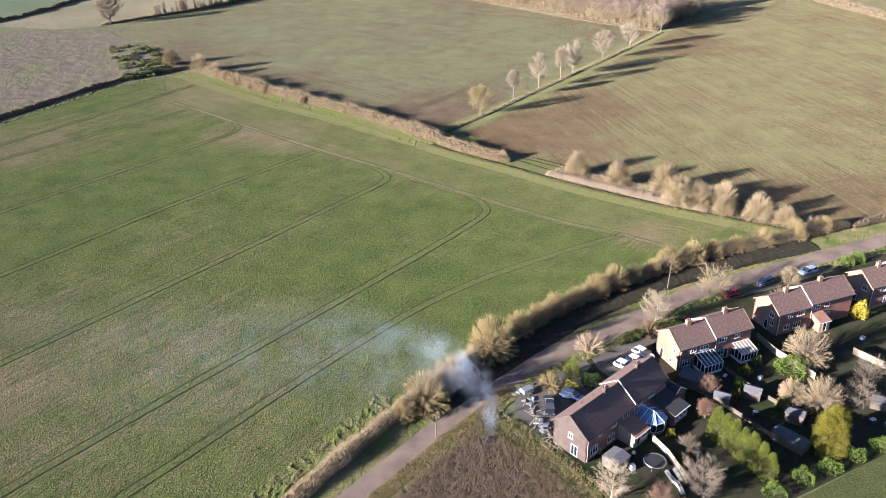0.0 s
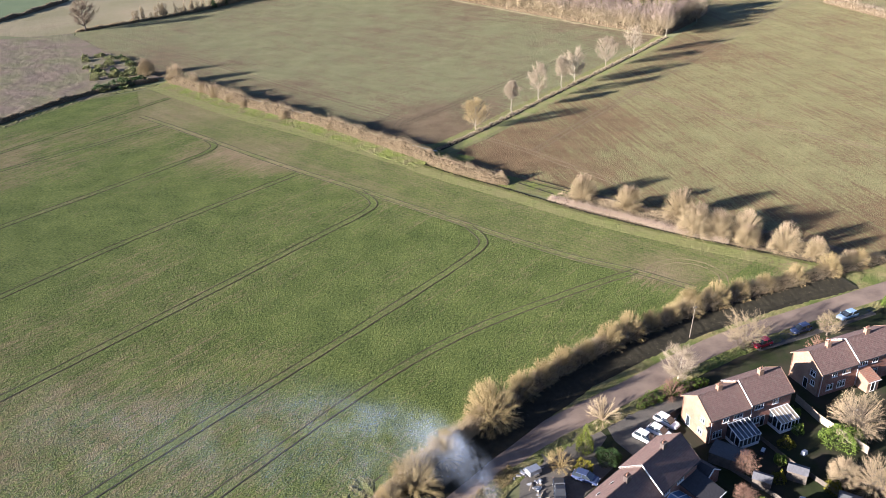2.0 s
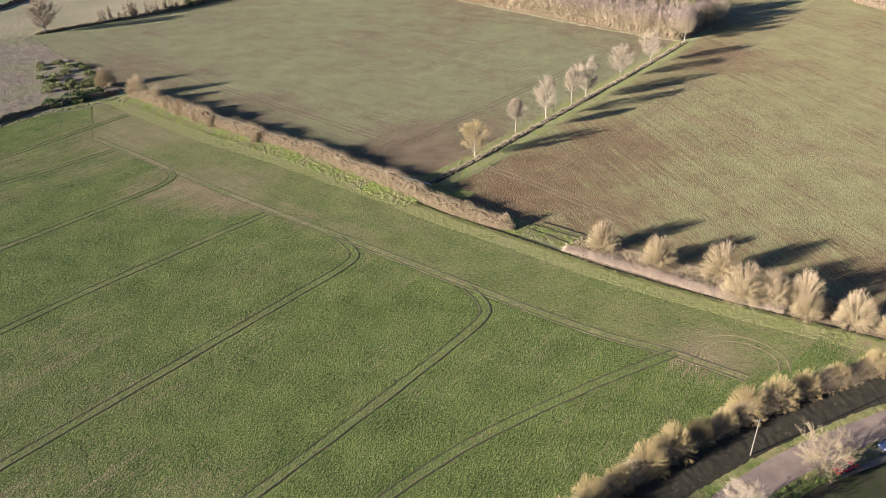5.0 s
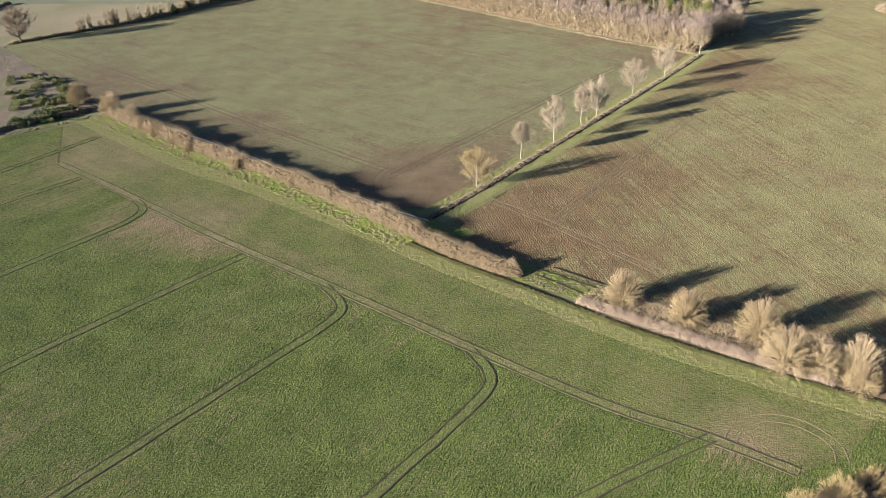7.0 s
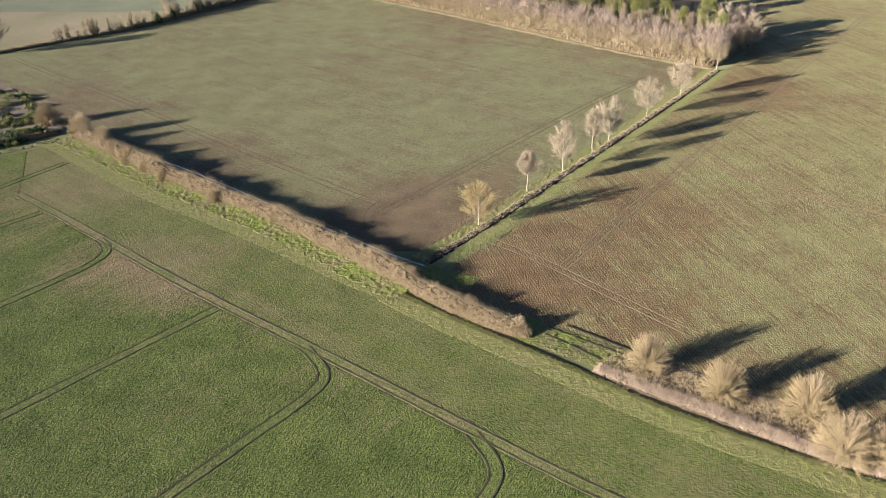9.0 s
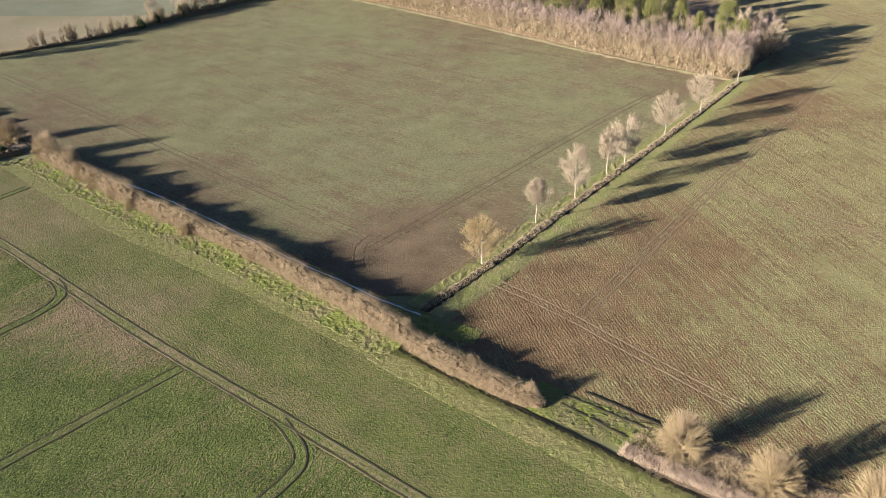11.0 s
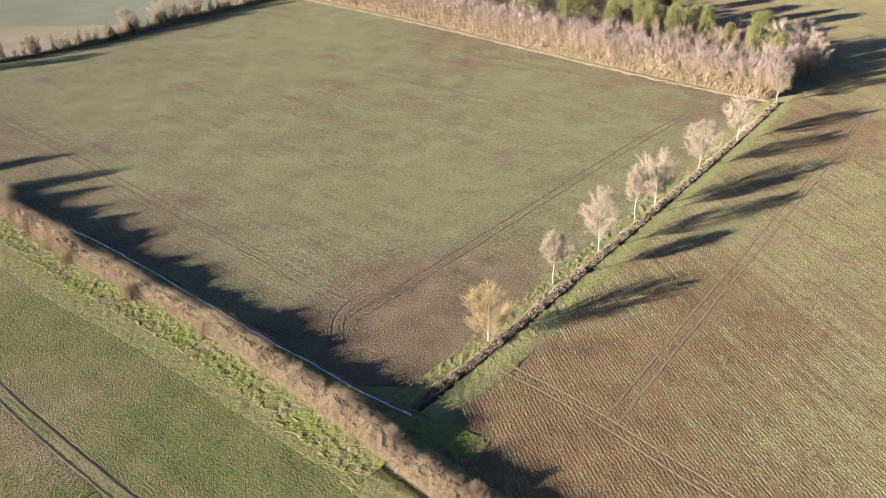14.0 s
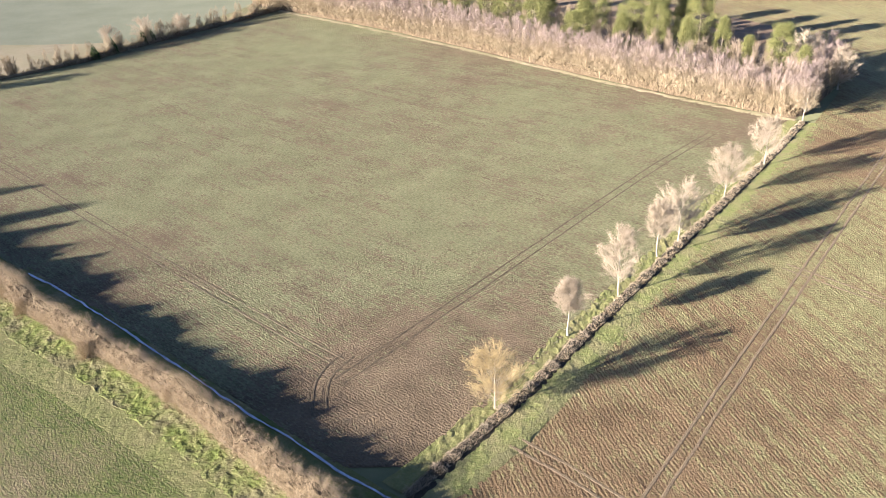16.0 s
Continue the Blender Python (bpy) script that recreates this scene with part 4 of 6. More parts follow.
EAST_TRACKS = [[(30, 251.5), (51.7, 280), (70.5, 304), (96.6, 338), (158, 416.5), (200, 470)], [(16, 265), (26, 255.4), (36.6, 242), (50.8, 225)], [(70, 310), (110, 265), (160, 215), (230, 150)]]
for line in TRAMLINES:
    ruts("tramline", line, "pair of wheel ruts pressed through the wheat", band=WORN_TRAM if line is HEADLAND else TRAM)
ruts("turning_loop", LOOP, "curved wheel ruts where machines turn", TRACK_SOIL, 0.9, 0.24, 0.05)
for line in NORTH_TRACKS:
    ruts("field_track", line, "dark wheel ruts across the brown crop", DARK_RUT, 1.0, 0.36, 0.07)
for line in EAST_TRACKS:
    ruts("field_track", line, "faint wheel ruts across the brown crop", TRACK_SOIL, 1.0, 0.5, 0.07)
EAST_NEAR = [(7.6, 255), (17.6, 264), (38.6, 294), (75.6, 343), (102.6, 379), (126, 412), (240, 470), (235, 250), (150, 168), (100, 183), (76, 196), (50, 214), (30, 229), (18, 240)]
MAIN_NEAR = [(-112, 328), *HEADLAND, (62, 172), *WHEAT[8:18], (-112, 20), (-140, 110), (-150, 253), (-128, 318)]
for name, area, turn, du, dv, tall, lines, mat, spare, furrow in (
    ("wheat_rows", MAIN_NEAR, 51, 0.46, 0.29, 0.14, TRAMLINES + [LOOP], GREEN_FIELD, 0.32, 0.6),
    ("headland_rows", WHEAT_END, -42, 0.46, 0.29, 0.06, TRAMLINES + [LOOP], HEADLAND_CROP, 0.32, 0.6),
    ("crop_rows", NORTH, -43, 0.44, 0.38, 0.14, NORTH_TRACKS, NORTH_FIELD, 0.0, 0.7),
    ("crop_rows", EAST_NEAR, -77, 0.44, 0.38, 0.13, EAST_TRACKS, EAST_FIELD, 0.0, 0.7),
):
    crop = relief(area, turn, du, dv, tall, lines, len(lines), spare=spare, furrow=furrow)
    tagged(new(name, crop.mesh(name, mat, True)), "low rows of young crop and clods on the field", "crop", kind="stuff")


# ---- hedges ----
hedge("field_hedge", HEDGE_LINE, 3.4, 4.3, "long bare brown hawthorn hedge between fields", TWIG_HEDGE, 300, 0.68, 0.42, 1.0, 0.015, 0.5, gaps=lambda s: np.interp(s, [0, 60, 105, 130, 140, 150, 170], [1.0, 1.0, 1.05, 1.05, 0.85, 0.74, 0.7]))
# The core is near-black: shade between the pale tops is put into its colour.
hedge("row_hedge", ROW_LINE, 1.9, 0.95, "low dark bramble hedge with pale tops along the tree row", TWIG_PALE, 200, 0.5, 1.0, 4.0, 0.017, 0.7, (BRAMBLE, 30, 0.2), gaps=lambda s: np.clip(0.5 + 1.5 * wave(s, s * 0, 0.6, 3), 0.1, 1.3), patch=0.55, core_mat=DITCH_SHADE)
hedge("far_hedge", FAR_HEDGE, 2.6, 2.8, "thin gappy hedge with small trees, far off", TWIG_WOOD, 90, 0.5, 0.6, 6.0, 0.03, 0.25, gaps=lambda s: np.interp(s, [0, 55, 75, 170], [0.65, 0.7, 1.3, 1.0]), patch=0.2)
hedge("distant_hedge", [(-330, 330), (-238, 446), (-224, 474), (-213, 521)], 2.5, 2.5, "dark distant field hedge", TWIG_DARK, 25, 0.7, 0.4, 7.0, 0.05)
hedge("east_hedge", [(204, 452), (219, 402), (240, 330), (262, 270)], 4, 5.0, "pale bare hedge at the far side of the field", TWIG_PALE, 40, 0.6, 0.4, 8.0, 0.05)
hedge("beyond_hedge", [(140, 552), (205, 540), (420, 500)], 3, 3.0, "pale thin hedge beyond the wood", TWIG_PALE, 25, 0.6, 0.4, 9.0, 0.05)
hedge("west_hedge", [(-108, 342), (-131, 326), (-157, 279), (-200, 215)], 2.2, 1.9, "low dark hedge along the rough field", TWIG_DARK, 40, 0.8, 0.35, 10.0, 0.03, 0.5, (BRAMBLE, 60, 0.3))
BANK_LINE = [(-61.2, 44), (-22, 93.5), (-7, 113.6), (2.3, 123.1), (11.4, 132.2), (24, 143.7), (39.2, 153.4), (55.4, 162.3), (70, 168), (85.5, 173.6), (100, 179.5)]
# The hedge's shade over this bank is painted as a near-black strip.
setting("hedge_bank", ribbon(BANK_LINE[2:10], [-7.0, -5.8, -4.4, -3.0, -1.8, -0.8], [0.03, 0.20, 0.22, 0.24, 0.35, 0.5], 0.8, 0.08, 5, 0.3), DITCH_SHADE, "leaf-litter bank below the hedge, its shade painted near-black", "bank")
hedge("road_hedge", BANK_LINE, 3.0, 3.4, "bare brown hedge on the bank beside the road", TWIG_HEDGE, 300, 0.5, 0.45, 12.0, 0.013, 0.5, gaps=lambda s: np.interp(s, [0, 30, 60, 84, 104, 130, 195, 235], [0.35, 0.4, 0.5, 0.75, 1.1, 1, 1, 0.6]))
hedge("road_hedge", [(100, 178), (130, 191), (200, 220)], 2.6, 2.0, "dark bare hedge on the bank beside the road", TWIG_DARK, 60, 0.7, 0.3, 14.0, 0.024)

# ---- trees in the row between the brown fields ----
row_label = "bare pale tree standing in a field row"
for n, (x, y, tall, wide, clear, mat, note) in enumerate([
    (13.9, 272.2, 9.4, 3.9, 1.5, TWIG_GOLD, "bare tree with golden twigs at the ditch"),
    (27.0, 289.8, 9.3, 2.1, 4.0, TWIG_PALE, "slender bare pale tree in the row"),
    (37.7, 301.9, 12.2, 3.1, 2.4, TWIG_PALE, row_label),
    (47.9, 315.3, 10.8, 2.3, 3.6, TWIG_PALE, row_label),
    (53.4, 320.8, 12.4, 3.8, 2.4, TWIG_PALE, "broad bare pale tree in the row"),
    (69.1, 341.2, 10.8, 3.8, 2.6, TWIG_PALE, "spreading bare pale tree in the row"),
    (84.0, 358.2, 11.5, 3.5, 2.6, TWIG_PALE, "spreading bare pale tree with ivy at its foot"),
    (105.1, 387.3, 12.2, 3.6, 2.8, TWIG_WOOD, "bare white-stemmed tree at the corner of the wood"),
]):
    plant("field_tree", bare_tree(tall, wide, clear * 1.05, 64, 7000, 0.15, 0.7, 0.011, 1.1, 0.5), BARK, mat, note, "tree", at(x, y), "trees in the field row")

# ---- rounded willow shrubs ----
shrub_kinds = [bush(8.0, 4.0, 300, 6500, 0.0105, 0.0, 0.95) for _ in range(2)]
shrub_base = [plant("willow_shrub", s, TWIG_WILLOW, TWIG_WILLOW, "large rounded bare willow shrub by the ditch", "shrub", at(x, y), "shrubs along the ditch", "crown", "stool") for s, (x, y) in zip(shrub_kinds, ((38.8, 216.6), (48.8, 208.6)))]
for k, (x, y, size, turn) in enumerate([(60.6, 203.5, 1.12, 40), (61.8, 194.2, 1.15, 150), (66.6, 192.5, 1.0, 260), (72.6, 191.6, 1.05, 80), (71.5, 187.5, 0.8, 10), (79.0, 184.6, 1.0, 200), (84.5, 181.0, 0.75, 300), (90, 176.5, 0.6, 30)]):
    copy_thing(shrub_base[k % 2], at(x, y, turn, size))
for k, (x, y, size, turn) in enumerate([(-115, 350, 1.05, 20), (-99.5, 337.5, 1.1, 110), (-91, 331, 0.8, 200), (-85, 322, 0.7, 40), (-79, 316, 0.78, 300), (-72, 309, 0.62, 80), (-66, 302.5, 0.5, 30), (-50, 288.5, 0.5, 60), (-33, 276, 0.46, 140), (-16, 261, 0.5, 10), (-1, 248, 0.48, 90), (10, 237, 0.46, 250), (18.5, 229, 0.48, 200)]):
    copy_thing(shrub_base[k % 2], at(x, y, turn, size))
# along the road
road_shrub = plant("hazel_shrub", bush(9.4, 5.2, 300, 5000, 0.018, 0.0, 1.1), TWIG_GOLD, TWIG_GOLD, "large bare golden-brown hazel beside the road", "shrub", at(8.6, 128.6), "shrubs along the road", "crown", "stool")
for x, y, size, turn in [(-3.6, 113.4, 0.9, 70), (-7.4, 110.5, 0.5, 10), (0.6, 120.2, 0.66, 190), (14.5, 135.6, 0.62, 75), (18.6, 139.2, 0.56, 140), (22.6, 142.8, 0.58, 130), (27.2, 145.6, 0.5, 280), (32.0, 149.0, 0.64, 220), (36.6, 152.2, 0.68, 320), (41.5, 155.0, 0.5, 60), (46.0, 157.4, 0.48, 200), (50.6, 160.2, 0.68, 20), (56.5, 162.8, 0.66, 100), (62, 165.2, 0.55, 45), (68, 167.4, 0.5, 250), (75.5, 170.2, 0.55, 310), (84, 173.5, 0.6, 180), (92, 176.6, 0.5, 90)]:
    copy_thing(road_shrub, at(x, y, turn, size))

hedge("bramble_bank", [(9, 124.6), (16.5, 131.2), (27, 139.4), (40, 148.2), (56, 157.2), (71, 163.4), (88, 170.2)], 3.0, 0.4, "low dark brambles between hedge and road", TWIG_DARK, 10, 0.0, 0.4, 31.0, 0.010, 0.8, (BRAMBLE, 14, 0.14), patch=0.4)
patch_base = evergreen(3.4, 2.9, 0.3, 34, 60, 0.22, 0, 0.9)
plant("ivy_thicket", patch_base, TWIG_DARK, BRAMBLE, "dark ivy and bramble round the foot of a hazel", "shrub", at(9.2, 127.0))

# reeds
tufts("reed_bed", along([(30.5, 217.2), (38, 211.2), (47, 204.4), (58, 195.8), (68, 189.5)], 2.6, 60), 1.25, "pale pinkish dry reeds along the ditch", REED, 5, 0.018, 0.45, "reeds", 0.5)
tufts("dead_scrub", along([(33, 220), (40, 214.5), (54, 204.5), (70, 194.5), (84, 185)], 6.5, 60), 0.9, "tangle of dead brown stalks between the shrubs", TWIG_HEDGE, 5, 0.018, 0.6, "dead plants", 0.6)
tufts("bramble_tangle", along(ROW_LINE, 1.8, 10), 0.7, "pale tangled brambles along the ditch of the tree row", TWIG_HEDGE, 6, 0.022, 0.7, "brambles", 0.9)
tufts("ditch_grass", along([(x - 0.6, y - 0.7) for x, y in DITCH_LINE], 1.2, 26), 0.5, "tufts of grass hanging over the edge of the ditch", FRESH, 6, 0.03, 0.6)
tufts("hedge_grass", along([(x + 1.2, y - 1.5) for x, y in OUT[:7]], 6.0, 40), 0.42, "tufts of green grass and weeds by the hedge", LUSH, 5, 0.03, 0.5)

# ---- the far tree and hedge trees ----
plant("field_oak", bare_tree(14.0, 5.8, 3.0, 64, 6500, 0.42, 0.4, 0.024, 1.2), TWIG_DARK, TWIG_STALK, "large spreading bare brown oak at a field corner", "tree", at(-171.5, 436.5))
for x, y, tall, wide in ((-117, 497, 8.5, 4.2), (-108, 511, 9.0, 4.6), (-97, 526, 7.0, 3.4)):
    plant("hedgerow_ash", bare_tree(tall, wide, 1.2, 44, 2600, 0.16, 0.6, 0.022, 1.2, 0.6), BARK, TWIG_PALE, "bare pale tree behind a distant hedge", "tree", at(x, y), "pale trees behind the far hedge")
small = plant("hedge_tree", bare_tree(6.5, 2.0, 0.8, 22, 800, 0.12, 0.9, 0.025, 1.1), TWIG_DARK, TWIG_WOOD, "small bare dark tree in a distant hedge", "tree", at(-140, 465), "trees in the far hedge")
q, _, s = sampled(FAR_HEDGE, 1.0)
for k in range(90):
    i = int(rng.uniform(0.1, 0.98) ** 0.8 * (len(q) - 1))
    copy_thing(small, at(*(q[i] + rng.normal(0, 0.5, 2)), rng.uniform(0, 360), rng.uniform(0.35, 0.7), rng.uniform(0.5, 1.15)))

# ---- the wood ----
wood_kinds = [bare_tree(13.0, 2.7, 0.6, 26, 330, 0.11, 1.2, 0.042, 1.9) for _ in range(6)]
wood_label = "tall bare tan tree of a dense wood"
wood_base = [plant("woodland_tree", s, TWIG_WOOD, TWIG_WOOD, wood_label, "tree", at(88 - 8 * k, 408 + 9 * k), "trees of the wood") for k, s in enumerate(wood_kinds)]
edge_q, edge_side, edge_s = sampled(WOOD_EDGE, 1.0)
spots, inner = [], []
for depth, step in ((1.0, 2.5), (3.4, 3.4), (6.5, 3.6), (10, 3.6), (14, 4.0), (19, 4.5), (25, 5), (32, 5.5), (40, 6), (50, 7)):
    for d in np.arange(0, edge_s[-1], step):
        i = min(int(d + rng.uniform(0, step)), len(edge_q) - 1)
        p = edge_q[i] + edge_side[i] * (depth + rng.uniform(-0.9, 0.9) * (1 + depth * 0.06))
        (spots if depth < 4 else inner).append((p[0], p[1], depth))
for d in np.arange(0, 55, 3.0):
    for depth in (1.5, 5, 10):
        p = (106 + 0.62 * d - depth * 0.8 + rng.uniform(-1, 1), 391 + 0.85 * d + depth * 0.62 + rng.uniform(-1, 1), depth)
        (spots if depth < 2 else inner).append(p)
for x, y, depth in spots:
    size = rng.uniform(0.80, 1.05)
    copy_thing(wood_base[int(rng.integers(0, 6))], at(x, y, rng.uniform(0, 360), size * rng.uniform(0.95, 1.2), size * (1.0 if depth > 3 else 0.88)))
hedge("wood_undergrowth", [tuple(np.array(p) + [1.6, 1.5]) for p in WOOD_EDGE], 4.5, 5.2, "dense bare undergrowth along the edge of the wood", TWIG_WOOD, 60, 0.55, 0.35, 16.0, 0.04, 0.25, patch=0.2)
hedge("wood_undergrowth", [(105.5, 393), (122, 413), (138, 438)], 4.5, 5.0, "dense bare undergrowth along the edge of the wood", TWIG_DARK, 50, 0.6, 0.35, 17.0, 0.04, 0.25)
stems, heads = Geo(), Geo()
for x, y, depth in inner:
    tall = (12.0 if depth < 8 else 10.4) * rng.uniform(0.82, 1.12)
    stems.rods([(x, y, 0)], [(x + rng.normal(0, 0.3), y + rng.normal(0, 0.3), tall * 0.9)], 0.13, 0.03, 5)
    k = 150
    z = tall * rng.uniform(0.22, 0.97, k)
    az = rng.uniform(0, 6.283, k)
    out = rng.uniform(0.2, 1.0, k) ** 0.6 * 2.6 * np.sqrt(np.clip(1.15 - z / tall, 0.05, 1))
    b0 = np.c_[x + np.cos(az) * out * 0.35, y + np.sin(az) * out * 0.35, z - 0.9]
    e0 = np.c_[x + np.cos(az) * out, y + np.sin(az) * out, z + 0.5] + rng.normal(0, 0.25, (k, 3))
    heads.rods(b0, e0, 0.045, 0, 3)
    t = rng.uniform(0.3, 0.9, (k, 1))
    p2 = b0 * (1 - t) + e0 * t
    heads.rods(p2, p2 + rng.normal(0, 0.5, (k, 3)) + [0, 0, 0.5], 0.034, 0, 3)
wood_rest = thing("wood_interior", "dense bare mauve-brown trees deep in the wood", "woodland", kind="stuff")
tagged(part("stems", stems, TWIG_WOOD, wood_rest), kind="stuff")
tagged(part("branches", heads, TWIG_WOOD, wood_rest), kind="stuff")
pine = plant("pine_tree", evergreen(17, 3.4, 4.0, 84, 230, 0.28, 0, 1.15), TWIG_DARK, PINE, "tall yellow-green pine rising from the wood", "tree", at(88, 474), "pines of the wood")
pine_two = plant("pine_tree", evergreen(15, 3.2, 2.5, 84, 230, 0.28, 1, 1.15), TWIG_DARK, PINE, "yellow-green pine rising from the wood", "tree", at(72, 462), "pines of the wood")
for k, (x, y, size) in enumerate([(44, 478, 1.0), (61, 474, 1.05), (79, 474, 1.1), (82, 424, 0.66), (97, 456, 1.1), (95, 467, 1.15), (112, 424, 0.9), (115, 414, 0.75), (84, 462, 1.0), (50, 488, 1.1), (68, 486, 1.15), (90, 447, 0.85), (30, 506, 1.1), (102, 447, 0.85), (36, 494, 1.0), (10, 530, 1.1), (55, 462, 0.8), (105, 432, 0.7), (20, 520, 1.1)]):
    copy_thing((pine, pine_two)[k % 2], at(x, y, 77 * k, size * 1.18, size * 1.22))
plant("woodland_edge_tree", bare_tree(11.5, 4.6, 1.5, 34, 2200, 0.22, 0.6, 0.03, 1.5), BARK, TWIG_PALE, "broad bare pale tree at the end of the wood", "tree", at(127.0, 415.0))
plant("woodland_edge_tree", bare_tree(12, 6.0, 1.5, 34, 2200, 0.22, 0.6, 0.035, 1.7), BARK, TWIG_PALE, "broad bare grey tree at the end of the wood", "tree", at(124.0, 433.0))


# ---- houses ----
def window(parent, m, wide, tall, cols=2, door=False):
    """A white window: frame, bars and panes, set into the wall. It lies in its own x-z plane and faces -y."""
    w = part("door" if door else "window", Geo().box((-wide / 2, -0.03, 0), (wide / 2, 0.10, 0.07)), WHITE, parent)
    w.matrix_local = m
    g = Geo()
    g.box((-wide / 2, -0.04, tall - 0.08), (wide / 2, 0.10, tall)).box((-wide / 2, -0.04, 0.07), (-wide / 2 + 0.08, 0.10, tall - 0.08)).box((wide / 2 - 0.08, -0.04, 0.07), (wide / 2, 0.10, tall - 0.08))
    for k in range(1, cols):
        x = -wide / 2 + wide * k / cols
        g.box((x - 0.045, -0.035, 0.07), (x + 0.045, 0.09, tall - 0.08))
    if tall > 1.0 and not door:
        g.box((-wide / 2 + 0.08, -0.03, tall * 0.68), (wide / 2 - 0.08, 0.085, tall * 0.68 + 0.06))
    part("frame", g, WHITE, w)
    for k in range(cols):
        x0, x1 = -wide / 2 + wide * k / cols + 0.05, -wide / 2 + wide * (k + 1) / cols - 0.05
        part("pane", Geo().box((x0, 0.0, 0.07), (x1, 0.03, tall - 0.08)), GLASS, w)
    if not door:
        part("sill", Geo().box((-wide / 2 - 0.08, -0.12, -0.07), (wide / 2 + 0.08, 0.02, -0.003)), WHITE, w)
    return w


def face(side, u, z, deep, long):
    """The pose of an opening on a wall: rear (-y), front (+y), left gable (-x), right gable (+x)."""
    return {"rear": pose(u, -deep / 2 - 0.005, z), "front": pose(u, deep / 2 + 0.005, z, 0, 0, 180), "left": pose(-0.005, u, z, 0, 0, -90), "right": pose(long + 0.005, u, z, 0, 0, 90)}[side]


def house(name, label, x, y, turn, units, deep, openings, wall_mat, gable_mat, roof_mat, step=0.5, eaves=4.95, ridge=7.2, chimneys=()):
    """A pair of two-storey houses under stepped pitched roofs. units: their widths along the ridge; the ridge starts over (x, y)."""
    ob = thing(name, label, "house", pose(x, y, 0, 0, 0, turn), "houses along the road")
    x0, long = 0.0, sum(units)
    h = deep / 2
    for k, w in enumerate(units):
        lift = step * k
        e, r = eaves + lift, ridge + lift
        x1 = x0 + w
        for s in (-1, 1):
            part("wall", Geo().box((x0, s * h, 0), (x1, s * (h - 0.25), e)), wall_mat, ob)
        for gx, flip in ((x0, False), (x1, True)):
            t = 0.0 if not (0 < gx < long) else (0.003 if flip else -0.003)
            v = [(gx + t, h, 0), (gx + t, -h, 0), (gx + t, -h, e), (gx + t, 0, r), (gx + t, h, e)]
            part("gable_wall", Geo().add(v if not flip else v[::-1], tris=[(0, 1, 2), (0, 2, 4), (4, 2, 3)]), gable_mat, ob)
        over_l, over_r = (0.22 if k == 0 else 0.1), (0.22 if k == len(units) - 1 else -0.02)
        fall = (r - e) / h
        for s in (-1, 1):
            low = e - 0.35 * fall
            roof = part("roof_slope", Geo().slab([(-w / 2 - over_l, -0.001, 0), (w / 2 + over_r, -0.001, 0), (w / 2 + over_r, math.hypot(h + 0.35, r - low), 0), (-w / 2 - over_l, math.hypot(h + 0.35, r - low), 0)], 0.12), roof_mat, ob)
            pitch = math.degrees(math.atan(fall))
            roof.matrix_local = pose((x0 + x1) / 2, s * (h + 0.35), low + 0.12, pitch, 0, 0) if s < 0 else pose((x0 + x1) / 2, s * (h + 0.35), low + 0.12, pitch, 0, 180)
            if s > 0:
                roof.matrix_local = pose((x0 + x1) / 2, h + 0.35, low + 0.12) @ pose(0, 0, 0, 0, 0, 180) @ pose(0, 0, 0, pitch)
            part("gutter", Geo().box((x0 - 0.1, s * (h + 0.33), low - 0.02), (x1 + (0.1 if over_r > 0 else -0.02), s * (h + 0.46), low + 0.09)), BLACK, ob)
            for gx, show in ((x0 - over_l, True), (x1 + over_r, over_r > 0)):
                if show:
                    d = 0.03
                    g2 = Geo().add([(gx - d, s * (h + 0.36), low - 0.10), (gx + d, s * (h + 0.36), low - 0.10), (gx + d, s * (h + 0.36), low + 0.16), (gx - d, s * (h + 0.36), low + 0.16),
                                    (gx - d, 0, r - 0.10), (gx + d, 0, r - 0.10), (gx + d, 0, r + 0.17), (gx - d, 0, r + 0.17)], quads=[(0, 1, 2, 3), (0, 4, 5, 1), (1, 5, 6, 2), (2, 6, 7, 3), (3, 7, 4, 0)])
                    part("bargeboard", g2, WHITE if k and gx < x1 else gable_mat, ob)
        part("ridge_tiles", Geo().rods([(x0 - over_l, 0, r + 0.11)], [(x1 + over_r, 0, r + 0.11)], 0.13, 0.13, 8), roof_mat, ob)
        part("downpipe", Geo().rods([(x0 + 0.25, -h - 0.08, 0.1)], [(x0 + 0.25, -h - 0.08, e - 0.15)], 0.05, 0.05, 6), WHITE, ob)
        x0 = x1
    for cx, lift in chimneys:
        st = part("chimney", Geo().box((cx - 0.42, -0.32, ridge + lift - 0.5), (cx + 0.42, 0.32, ridge + lift + 0.95)).box((cx - 0.48, -0.38, ridge + lift + 0.95), (cx + 0.48, 0.38, ridge + lift + 1.08)), gable_mat, ob)
        for dx in (-0.2, 0.2):
            part("chimney_pot", Geo().rods([(cx + dx, 0, ridge + lift + 1.08)], [(cx + dx, 0, ridge + lift + 1.42)], 0.13, 0.10, 10), TILE_RED, st)
    for side, u, z, w, tall, cols, door in openings:
        window(ob, face(side, u, z, deep, long), w, tall, cols, door)
    return ob


